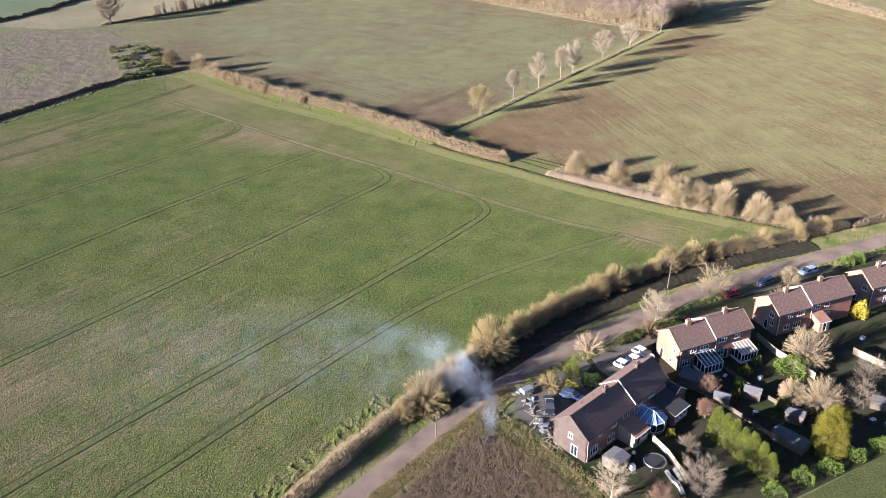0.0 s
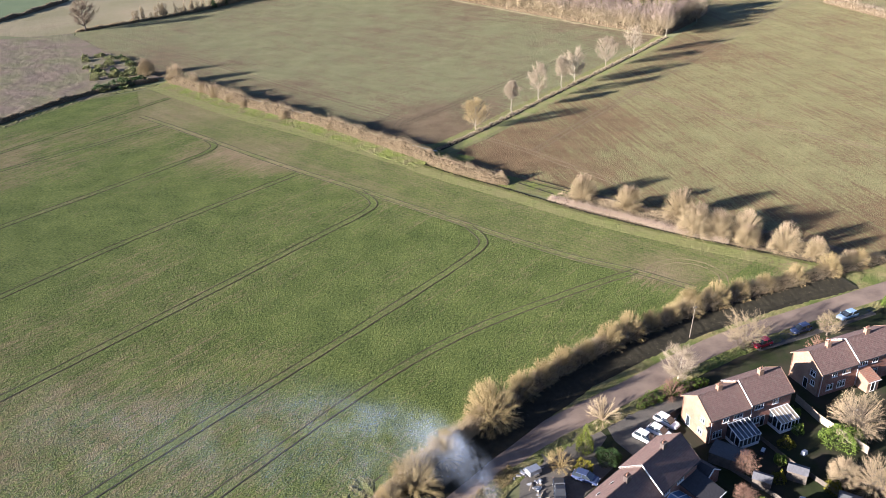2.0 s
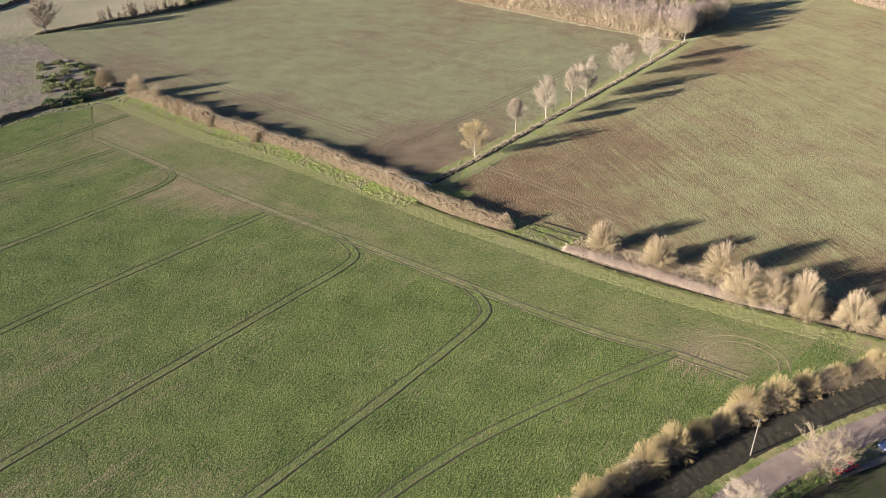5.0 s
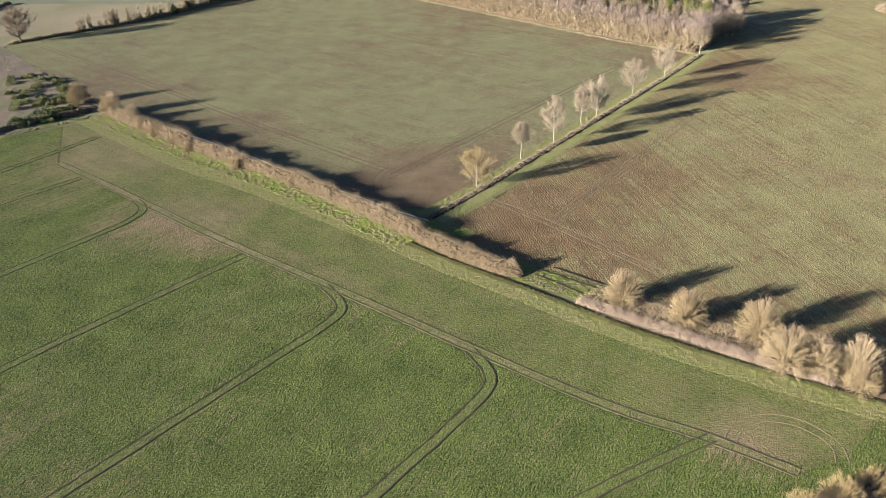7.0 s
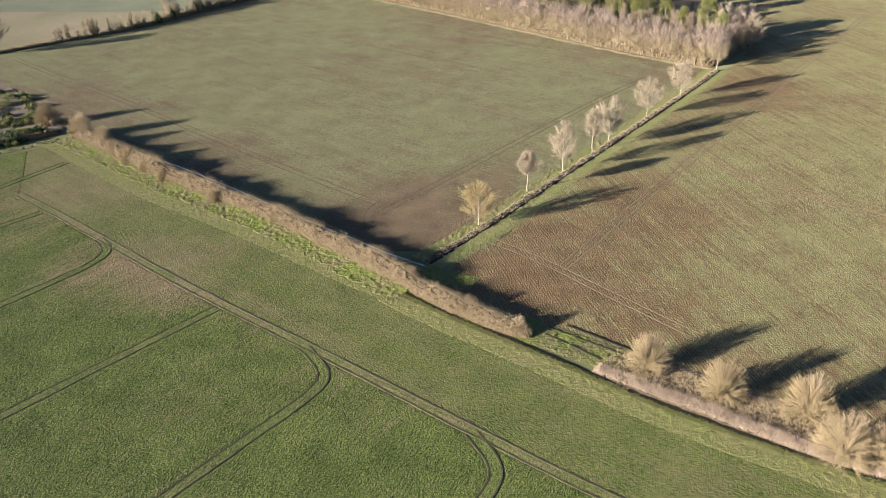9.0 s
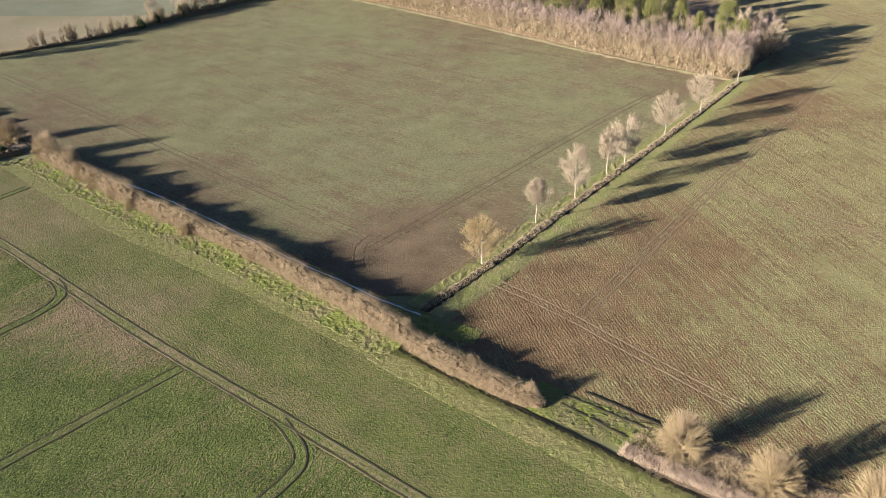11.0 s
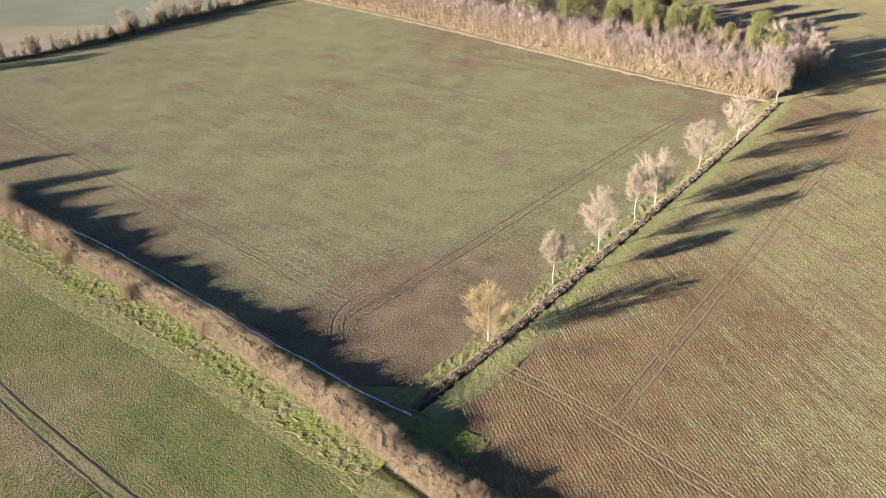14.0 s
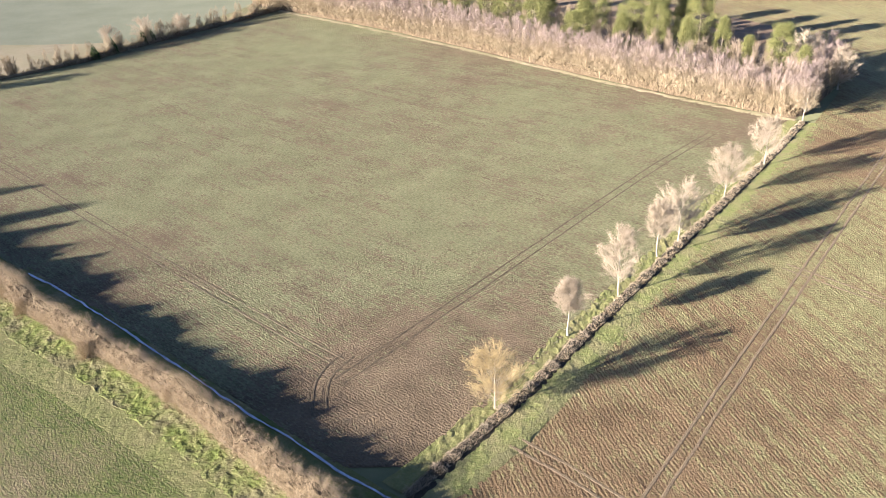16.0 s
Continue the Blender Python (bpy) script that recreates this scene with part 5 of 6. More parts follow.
first_house = house("semi_detached_house", "pair of brown-roofed brick houses with a brown gable", 19.3, 100.6, 42.0, (12.2, 9.3), 6.7, [
    ("left", -0.2, 3.2, 0.9, 1.1, 2, False), ("left", -1.0, 0.15, 1.3, 2.1, 2, True),
    ("rear", 2.0, 0.7, 1.9, 1.7, 3, False), ("rear", 3.4, 3.6, 0.7, 0.9, 1, False), ("rear", 7.0, 3.35, 1.2, 1.15, 2, False), ("rear", 6.4, 0.75, 1.8, 1.4, 3, False),
    ("rear", 10.3, 3.35, 1.7, 1.15, 3, False), ("rear", 13.9, 3.85, 1.2, 1.15, 2, False), ("rear", 17.2, 3.85, 1.6, 1.15, 3, False), ("rear", 9.4, 0.1, 1.6, 2.1, 2, True),
    ("front", 3.0, 0.8, 1.8, 1.2, 3, False), ("front", 3.0, 3.4, 1.6, 1.1, 3, False), ("front", 9.0, 3.4, 1.6, 1.1, 3, False), ("front", 15.0, 3.9, 1.6, 1.1, 3, False), ("front", 12.0, 0.1, 0.95, 2.05, 1, True),
], BRICK_RED, BRICK_BROWN, TILE, ridge=7.5, chimneys=((8.6, 0.0), (17.2, 0.5)))
for u in (5.2, 8.2):
    light = part("skylight", Geo().box((-0.4, -0.55, 0), (0.4, 0.55, 0.10)), WHITE, first_house)
    light.matrix_local = pose(u, 1.75, 6.14) @ pose(0, 0, 0, -33.9)
    part("pane", Geo().box((-0.32, -0.46, 0.10), (0.32, 0.46, 0.115)), GLASS, light)
house("semi_detached_house", "pair of brick houses with white conservatories behind", 41.0, 124.6, 21.8, (7.8, 8.3), 6.7, [
    ("left", -1.7, 3.2, 0.9, 1.1, 2, False), ("left", 1.6, 0.1, 0.95, 2.05, 1, True), ("left", -1.4, 0.8, 1.0, 1.1, 2, False),
    ("rear", 3.1, 3.4, 1.2, 1.15, 2, False), ("rear", 5.5, 3.4, 1.8, 1.15, 3, False), ("rear", 1.7, 0.8, 1.8, 1.4, 3, False),
    ("rear", 9.6, 3.9, 1.8, 1.15, 3, False), ("rear", 12.9, 3.9, 1.2, 1.15, 2, False), ("rear", 9.2, 1.0, 1.8, 1.4, 3, False), ("rear", 10.7, 0.1, 0.95, 2.05, 1, True),
    ("front", 3.0, 3.4, 1.6, 1.1, 3, False), ("front", 12.0, 3.9, 1.6, 1.1, 3, False), ("front", 3.0, 0.8, 1.8, 1.2, 3, False),
], BRICK_RED, BRICK_BUFF, TILE, chimneys=((3.9, 0.0), (12.1, 0.5)))
house("semi_detached_house", "pair of brown-roofed brick houses among garden trees", 63.0, 135.4, 20.5, (7.8, 10.4), 6.7, [
    ("left", -1.6, 3.3, 1.2, 1.2, 2, False), ("left", -0.4, 0.1, 0.95, 2.05, 1, True), ("left", -1.9, 1.6, 0.9, 1.0, 2, False),
    ("rear", 3.0, 3.4, 1.1, 1.15, 2, False), ("rear", 5.6, 3.4, 1.7, 1.15, 3, False), ("rear", 4.9, 0.8, 1.8, 1.4, 3, False), ("rear", 2.4, 0.9, 1.4, 1.2, 2, False),
    ("rear", 9.2, 3.9, 1.7, 1.15, 3, False), ("rear", 11.8, 3.9, 1.2, 1.15, 2, False), ("rear", 12.0, 1.1, 1.8, 1.4, 3, False), ("rear", 8.9, 0.1, 1.2, 2.1, 2, True),
    ("front", 3.0, 3.4, 1.6, 1.1, 3, False), ("front", 13.0, 3.9, 1.6, 1.1, 3, False),
], BRICK_RED, BRICK_BUFF, TILE, chimneys=((3.9, 0.0), (12.3, 0.5)))
house("semi_detached_house", "farther pair of brick houses along the road", 85.4, 144.6, 18.5, (8.0, 8.5), 6.7, [
    ("left", -1.6, 3.3, 1.2, 1.2, 2, False), ("left", 0.4, 0.1, 0.95, 2.05, 1, True),
    ("rear", 3.0, 3.4, 1.2, 1.15, 2, False), ("rear", 6.0, 3.4, 1.7, 1.15, 3, False), ("rear", 4.6, 0.8, 1.8, 1.4, 3, False), ("rear", 10.6, 3.9, 1.7, 1.15, 3, False),
], BRICK_RED, BRICK_BUFF, TILE, chimneys=((4.0, 0.0), (12.5, 0.5)))


def lean_to(name, label, m, wide, deep, low, high, bars=5, roof_mat=None, walls=None):
    """A lean-to conservatory: dwarf wall, white frame, glass, and a sloping glazed roof; it leans on the wall at y = 0 and comes out to -y."""
    ob = thing(name, label, "conservatory", m, "conservatories")
    part("dwarf_wall", Geo().box((0, -deep, 0), (wide, -deep + 0.12, 0.55)).box((0, -deep + 0.12, 0), (0.12, -0.02, 0.55)).box((wide - 0.12, -deep + 0.12, 0), (wide, -0.02, 0.55)), walls or WHITE, ob)
    for k in range(bars):
        x0, x1 = wide * k / bars, wide * (k + 1) / bars
        part("pane", Geo().box((x0 + 0.05, -deep + 0.03, 0.56), (x1 - 0.05, -deep + 0.05, low - 0.1)), GLASS, ob)
        part("roof_pane", Geo().slab([(x0 + 0.06, -deep - 0.1, low + 0.05), (x1 - 0.06, -deep - 0.1, low + 0.05), (x1 - 0.06, -0.02, high), (x0 + 0.06, -0.02, high)], 0.03), roof_mat or ROOF_GLASS, ob)
    for x in (0.05, wide - 0.05):
        g = Geo().add([(x, -deep + 0.15, 0.56), (x, -0.05, 0.56), (x, -0.05, high - 0.1), (x, -deep + 0.15, low - 0.05)], quads=[(0, 1, 2, 3)])
        part("side_pane", g, GLASS, ob)
        for y in (-deep * 0.66, -deep * 0.33):
            part("mullion", Geo().box((x - 0.06, y - 0.05, 0.56), (x + 0.06, y + 0.05, low + (high - low) * (1 + y / deep) - 0.06)), WHITE, ob)
    for k in range(bars + 1):
        x = wide * k / bars
        part("post", Geo().box((x - 0.06, -deep - 0.02, 0.56), (x + 0.06, -deep + 0.10, low)), WHITE, ob)
        part("roof_bar", Geo().slab([(x - 0.06, -deep - 0.14, low + 0.09), (x + 0.06, -deep - 0.14, low + 0.09), (x + 0.06, -0.01, high + 0.05), (x - 0.06, -0.01, high + 0.05)], 0.09), WHITE, ob)
    part("eaves_beam", Geo().box((-0.08, -deep - 0.14, low - 0.08), (wide + 0.08, -deep + 0.02, low + 0.03)), WHITE, ob)
    part("wall_plate", Geo().box((-0.08, -0.10, high - 0.06), (wide + 0.08, -0.01, high + 0.10)), WHITE, ob)
    return ob


def on_house(x, y, turn, u, deep=6.7):
    """A pose on the rear wall of a house, u along it."""
    return pose(x, y, 0, 0, 0, turn) @ pose(u, -deep / 2, 0)


lean_to("conservatory", "white lean-to conservatory with a dark glass roof", on_house(41.0, 124.6, 21.8, 3.5), 4.0, 3.1, 2.1, 2.95, 5, GLASS)
lean_to("conservatory", "white lean-to conservatory with a pale panelled roof", on_house(41.0, 124.6, 21.8, 12.0), 3.6, 2.8, 2.1, 2.95, 5, CREAM)


def round_conservatory(m):
    """A Victorian conservatory: a faceted white frame with glass walls and a hipped glass roof running to a ridge."""
    ob = thing("conservatory", "white many-sided conservatory, sky reflection painted blue into its glass roof", "conservatory", m, "conservatories")
    base = np.array([(0, 0), (0, -2.4), (0.9, -3.9), (2.4, -4.4), (3.9, -3.9), (4.8, -2.4), (4.8, 0)], float)
    eave, top = 2.25, 3.3
    hub, back = np.array([2.4, -2.4]), np.array([2.4, 0])
    for a, b in zip(base[:-1], base[1:]):
        d = unit((b - a)[None])[0]
        nrm = np.array([d[1], -d[0]])
        ln = np.linalg.norm(b - a)
        part("dwarf_wall", Geo().add([(*a, 0), (*b, 0), (*b, 0.6), (*a, 0.6), (*(a - nrm * 0.12), 0), (*(b - nrm * 0.12), 0), (*(b - nrm * 0.12), 0.6), (*(a - nrm * 0.12), 0.6)], quads=[(0, 1, 2, 3), (5, 4, 7, 6), (3, 2, 6, 7)]), BRICK_RED, ob)
        a2, b2 = a - nrm * 0.05, b - nrm * 0.05
        part("pane", Geo().add([(*a2, 0.6), (*b2, 0.6), (*b2, eave), (*a2, eave)], quads=[(0, 1, 2, 3)]), GLASS, ob)
        k = max(1, int(ln / 0.85))
        for t in np.linspace(0, 1, k + 1):
            p = a + (b - a) * t
            part("post", Geo().rods([(*p, 0.6)], [(*p, eave)], 0.06, 0.06, 4), WHITE, ob)
            far = hub if not (a[0] == b[0]) else np.array([2.4, np.clip(p[1], -2.4, 0)])
            part("roof_bar", Geo().rods([(*p, eave + 0.05)], [(*far, top + 0.05)], 0.085, 0.075, 4), WHITE, ob)
        for z in (0.62, eave):
            part("rail", Geo().rods([(*a, z)], [(*b, z)], 0.06, 0.06, 4), WHITE, ob)
        if a[0] == b[0]:
            f = [np.array([2.4, np.clip(v[1], -2.4, 0)]) for v in (a, b)]
            part("roof_pane", Geo().add([(*a, eave + 0.03), (*b, eave + 0.03), (*f[1], top), (*f[0], top)], quads=[(0, 1, 2, 3)]), ROOF_GLASS, ob)
        else:
            part("roof_pane", Geo().add([(*a, eave + 0.03), (*b, eave + 0.03), (*hub, top)], tris=[(0, 1, 2)]), ROOF_GLASS, ob)
    part("ridge", Geo().rods([(*hub, top + 0.08)], [(*back, top + 0.08)], 0.09, 0.09, 6), WHITE, ob)
    return ob


round_conservatory(on_house(19.3, 100.6, 42.0, 12.4))


def annex(name, label, m, wide, deep, low, high, wall_mat, roof_mat, openings=(), category="extension"):
    """A single-storey extension with a sloping tiled roof, leaning on the wall at y = 0."""
    ob = thing(name, label, category, m)
    part("wall", Geo().add([(0, -deep, 0), (wide, -deep, 0), (wide, -deep, low), (0, -deep, low), (0, -0.01, 0), (wide, -0.01, 0), (wide, -0.01, high), (0, -0.01, high)], quads=[(0, 1, 2, 3), (4, 0, 3, 7), (1, 5, 6, 2), (5, 4, 7, 6)]), wall_mat, ob)
    part("roof", Geo().slab([(-0.15, -deep - 0.25, low + 0.05), (wide + 0.15, -deep - 0.25, low + 0.05), (wide + 0.15, -0.01, high + 0.12), (-0.15, -0.01, high + 0.12)], 0.12), roof_mat, ob)
    part("gutter", Geo().box((-0.15, -deep - 0.36, low - 0.04), (wide + 0.15, -deep - 0.26, low + 0.06)), WHITE, ob)
    for u, z, w, tall, cols, door in openings:
        window(ob, pose(u, -deep - 0.005, z), w, tall, cols, door)
    return ob


annex("rear_extension", "brick rear extension with a red tiled lean-to roof", on_house(19.3, 100.6, 42.0, 8.3), 3.6, 3.3, 2.3, 3.3, CREAM, TILE_RED, [(1.0, 0.1, 0.95, 2.0, 1, True), (2.5, 0.9, 1.2, 1.1, 2, False)])
annex("rear_extension", "brick rear extension with a dark flat-looking roof", on_house(19.3, 100.6, 42.0, 17.35), 4.1, 4.6, 2.35, 3.35, BRICK_RED, DARK_ROOF, [(0.9, 0.8, 0.9, 1.2, 2, False), (2.1, 0.8, 0.9, 1.2, 2, False), (3.3, 0.8, 0.9, 1.2, 2, False)])
annex("rear_extension", "small rear extension with a tiled roof", on_house(63.0, 135.4, 20.5, 8.4), 2.4, 2.4, 2.3, 3.1, BRICK_BUFF, TILE_RED, [(1.2, 0.1, 0.95, 2.0, 1, True)])


def shed(label, x, y, turn, wide, deep, tall, wall_mat, roof_mat, pitch=0.45, name="garden_shed"):
    """A small pitched-roof shed with board walls and a door."""
    ob = thing(name, label, "shed", pose(x, y, 0, 0, 0, turn), "garden sheds")
    w, d = wide / 2, deep / 2
    part("wall", Geo().add([(-w, -d, 0), (w, -d, 0), (w, d, 0), (-w, d, 0), (-w, -d, tall), (w, -d, tall), (w, d, tall), (-w, d, tall), (-w, 0, tall + pitch), (w, 0, tall + pitch)],
         tris=[(4, 8, 7), (5, 6, 9)], quads=[(0, 1, 5, 4), (1, 2, 6, 5), (2, 3, 7, 6), (3, 0, 4, 7)]), wall_mat, ob)
    for s in (-1, 1):
        a, b = (-w - 0.1, w + 0.1) if s < 0 else (w + 0.1, -w - 0.1)
        part("roof_panel", Geo().slab([(a, s * (d + 0.12), tall - 0.03), (b, s * (d + 0.12), tall - 0.03), (b, 0, tall + pitch + 0.05), (a, 0, tall + pitch + 0.05)], 0.05), roof_mat, ob)
    part("door", Geo().box((-0.4, -d - 0.04, 0.05), (0.4, -d - 0.005, 1.75)), TIMBER, ob)
    return ob


shed("small pale shed with a light sheet roof", 47.4, 112.2, -30, 2.6, 1.8, 1.8, TIMBER, ROOFSHEET)
shed("grey felt-roofed wooden garden shed", 53.2, 113.6, -30, 2.8, 2.0, 1.8, TIMBER, ROOFSHEET)
shed("flat grey shed beside the house", 44.2, 117.6, -35, 5.0, 3.4, 2.0, TIMBER, FELT, 0.08)
shed("grey outbuilding with a low roof", 26.2, 97.6, 42, 3.2, 3.0, 1.9, TIMBER, ROOFSHEET, 0.25)
shed("dark garden shed with a felt roof", 58.0, 107.2, -32, 3.0, 2.2, 1.9, TIMBER, FELT)
shed("long low dark shed", 55.0, 101.4, -50, 5.4, 2.4, 1.7, TIMBER, FELT, 0.3)
shed("garden shed under bare trees", 73.5, 110.0, -30, 2.6, 2.0, 1.8, TIMBER, ROOFSHEET)
shed("blue-grey roofed shed in a back garden", 90.5, 131.6, 18, 5.5, 3.0, 2.0, TIMBER, ROOFSHEET, 0.2)
ob = shed("dark-roofed brick side building beside the house", 38.2, 114.2, 132, 5.2, 4.0, 2.2, BRICK_RED, DARK_ROOF, 1.4, "side_garage")
for s in (-1, 1):
    part("bargeboard", Geo().rods([(-2.72, s * 2.14, 2.12)], [(-2.72, 0, 3.66)], 0.09, 0.09, 4), WHITE, ob)


def fence(line, label, mat=PALE_TIMBER, tall=1.6, wide=1.8):
    """A board fence: posts and panels of upright boards along a line."""
    ob = thing("garden_fence", label, "fence", group="garden fences")
    for a, b in zip(line[:-1], line[1:]):
        a, b = np.array(a, float), np.array(b, float)
        n = max(1, round(np.linalg.norm(b - a) / wide))
        turn = math.degrees(math.atan2(*(b - a)[::-1]))
        for k in range(n):
            p, w = a + (b - a) * k / n, np.linalg.norm(b - a) / n
            post = part("post", Geo().box((-0.05, -0.05, 0), (0.05, 0.05, tall + 0.08)), mat, ob)
            post.matrix_local = pose(*p, 0, 0, 0, turn)
            panel = part("panel", Geo().box((0.06, 0.012, tall - 0.3), (w - 0.06, 0.05, tall - 0.2)), mat, ob)
            panel.matrix_local = pose(*p, 0, 0, 0, turn)
            m = int(w / 0.15)
            for j in range(m):
                x0 = 0.06 + (w - 0.12) * j / m
                part("board", Geo().box((x0, -0.02, 0.05), (x0 + (w - 0.12) / m - 0.008, 0.010 - 0.008 * (j % 2), tall + rng.uniform(-0.02, 0.02))), mat, panel)
    return ob


fence([(33.2, 102.6), (34.8, 99.0), (36.2, 93.2)], "pale wooden panel fence between gardens")
fence([(60.2, 131.4), (61.8, 126.0), (66, 118)], "pale wooden panel fence between gardens", tall=1.5)
fence([(76.2, 125.6), (80, 120.4), (86, 111)], "pale wooden panel fence between gardens", tall=1.5)
fence([(42.6, 117.4), (48.6, 109.6), (55.0, 99.4)], "low grey weathered panel fence between gardens", TIMBER, 0.9)
fence([(50.9, 122.2), (53.5, 116.4), (60, 106)], "low grey weathered panel fence between gardens", TIMBER, 0.9)
fence([(40.6, 129.5), (37.5, 127.5)], "grey weathered panel fence beside a drive", TIMBER, 1.4)

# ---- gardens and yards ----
# The lawn colour already holds the shade that lies on these gardens.
setting("gardens", sheet([(17, 101), (20.5, 90), (30, 74), (48, 88), (72, 100), (140, 128), (140, 170), (118, 172), (84, 158), (57, 146.5), (46, 140), (36, 131.5), (26, 126), (17.5, 119.5), (14, 112)], 0.02), LAWN, "garden lawns behind the houses, shade put into their dark colour", "lawn")
setting("yard", sheet([(12.6, 119.5), (18.5, 125), (25, 127.8), (27, 124), (24, 119.5), (27, 117.5), (18.5, 108.5), (16, 104.5), (11.5, 110.5)], 0.03), YARD, "dark worn yard in front of the house", "yard")
setting("drive", sheet([(27, 128.8), (37, 135), (43.5, 139.8), (44.5, 134), (39.6, 128.6), (36.5, 121.5), (30.5, 119), (28, 123)], 0.034), YARD, "worn gravel drive where cars are parked", "yard")
setting("parking", sheet([(58.6, 149.0), (64, 151), (86, 160.3), (86.6, 157.2), (70, 150), (59.4, 146)], 0.036), YARD, "tarmac parking strip beside the road", "yard")
setting("paddock", sheet([(52, 60), (48, 87.5), (70, 99), (140, 126), (230, 60), (140, 0)], 0.01), ground_material("paddock_grass", [(0.3, (0.036, 0.046, 0.014)), (0.7, (0.075, 0.080, 0.028))], 0.2, 2.0, 0.2), "green paddock behind the gardens", "field")
setting("waste_plot", sheet([(-3.6, 99), (5.6, 109.8), (10.8, 104), (17.8, 94.5), (21, 89.5), (30, 72), (-22, 76), (-30, 68)], 0.012), STUBBLE, "plot of dead brown stalks", "field")
setting("plot_margin", ribbon([(4.5, 111), (11, 104.5), (18, 95), (22, 88), (31, 70)], np.linspace(-2.2, 2.2, 9), np.full(9, 0.03), 0.5, 0.16, 31, 0.6), VERGE, "overgrown grassy edge of the plot", "verge")
setting("plot_margin_road", ribbon([(-34, 64), (-4.5, 99.5), (6, 111.5), (11.5, 117.5)], np.linspace(-1.2, 1.2, 6), np.full(6, 0.035), 0.5, 0.14, 33, 0.4), DRY_VERGE, "straw-coloured grass edge beside the road", "verge")
tufts("dry_scrub", along([(4.5, 111), (11, 104.5), (18, 95), (22, 88), (31, 70)], 6.5, 22), 1.0, "tall straw-coloured grass and scrub at the plot edge", TWIG_GOLD, 5, 0.018, 0.5)
tufts("green_tussocks", along([(4.5, 111), (11, 104.5), (18, 95), (22, 88), (31, 70)], 7.5, 45), 0.5, "green tussocks at the edge of the plot", FRESH, 6, 0.03, 0.6)
tufts("road_edge_grass", along([(-34, 64), (-4.5, 99.5), (6, 111.5), (11.5, 117.5)], 2.6, 75), 0.55, "straw-coloured grass beside the road", TWIG_GOLD, 5, 0.018, 0.5)
tufts("dead_stalks", scatter([(-3.6, 98), (5.6, 108.6), (10.6, 103), (17.4, 94), (21, 88), (26, 78), (-16, 82)], 9000), 0.9, "stand of dead brown stalks", TWIG_STALK, 4, 0.02, 0.3, "dead plants")


def patch_of(name, label, category, x, y, tall, wide, mat, leaf=0.22, n=1400, group=""):
    """A leafy garden shrub: short stems and a loose rounded head of leaves."""
    stems, head = Geo(), Geo()
    k = 18
    az, el = rng.uniform(0, 6.283, k), rng.uniform(0.3, 1.4, k)
    tip = np.c_[np.cos(az) * np.cos(el) * wide * 0.8, np.sin(az) * np.cos(el) * wide * 0.8, np.sin(el) * tall * 0.85]
    stems.rods(np.zeros((k, 3)) + rng.normal(0, 0.05, (k, 3)) * [1, 1, 0], tip, 0.03, 0.012, 4)
    d = unit(rng.normal(0, 1, (n, 3)))
    d[:, 2] = np.abs(d[:, 2])
    lump = 1 + 0.25 * np.sin(3 * np.arctan2(d[:, 1], d[:, 0]) + x) * d[:, 2] + 0.15 * np.sin(7 * d[:, 0] + y)
    p = d * [wide, wide, tall] * (rng.uniform(0.55, 1.0, n) ** 0.5 * lump * 0.95)[:, None]
    head.leaves(np.maximum(p, [-99, -99, 0.04]), leaf * rng.uniform(0.6, 1.3, n), unit(d + [0, 0, 0.3]), 0.7)
    return plant(name, (stems, head), TWIG_DARK, mat, label, category, at(x, y), group, "crown", "stool")


# evergreen row and golden cypress
cyp = plant("cypress", evergreen(6.0, 1.5, 0.1, 240, 130, 0.12, 1, 0.26), BARK, CYPRESS, "yellow-green cypress in a garden row", "tree", at(43.9, 104.0), "row of cypresses")
for k, (x, y, size) in enumerate([(44.9, 102.4, 0.95), (45.7, 100.7, 1.0), (46.5, 99.0, 0.95), (47.3, 97.4, 1.02), (48.2, 95.6, 0.95), (48.9, 93.9, 0.85)]):
    copy_thing(cyp, at(x, y, 63 * k + 20, size))
plant("golden_cypress", grouped((evergreen(8.4, 1.9, 0.2, 130, 130, 0.19, 1, 0.55), (0, 0)), (evergreen(7.2, 1.8, 0.2, 110, 130, 0.19, 1, 0.55), (1.3, 0.5)), (evergreen(6.8, 1.8, 0.2, 110, 130, 0.19, 1, 0.55), (-1.2, -0.6)), (evergreen(6.4, 1.6, 0.2, 100, 130, 0.19, 1, 0.55), (0.3, -1.4)), (evergreen(6.2, 1.6, 0.2, 100, 130, 0.19, 1, 0.55), (-0.5, 1.4))), BARK, GOLDEN, "large golden-yellow cypress in a garden", "tree", at(60.9, 100.4))
patch_of("laurel_bush", "bright green laurel bush under a bare tree", "shrub", 63.4, 121.0, 2.6, 3.2, LAUREL, 0.28, 2600, "garden shrubs")
patch_of("yellow_bush", "bright yellow-leaved garden bush", "shrub", 83.4, 138.6, 3.2, 1.7, YELLOW_LEAF, 0.25, 1500, "garden shrubs")
patch_of("yew_bush", "tall green evergreen bush in the front garden", "shrub", 22.9, 121.2, 4.2, 1.3, CYPRESS, 0.15, 4200, "garden shrubs")
patch_of("clipped_bush", "round green clipped bush beside the road", "shrub", 90.6, 160.2, 1.8, 1.6, LAUREL, 0.2, 1400, "garden shrubs")
patch_of("clipped_bush", "round green clipped bush beside the road", "shrub", 93.8, 161.6, 2.0, 1.8, LAUREL, 0.2, 1400, "garden shrubs")
patch_of("front_bush", "large dark green front garden bush", "shrub", 26.2, 118.9, 1.6, 2.2, IVY, 0.15, 3600, "garden shrubs")
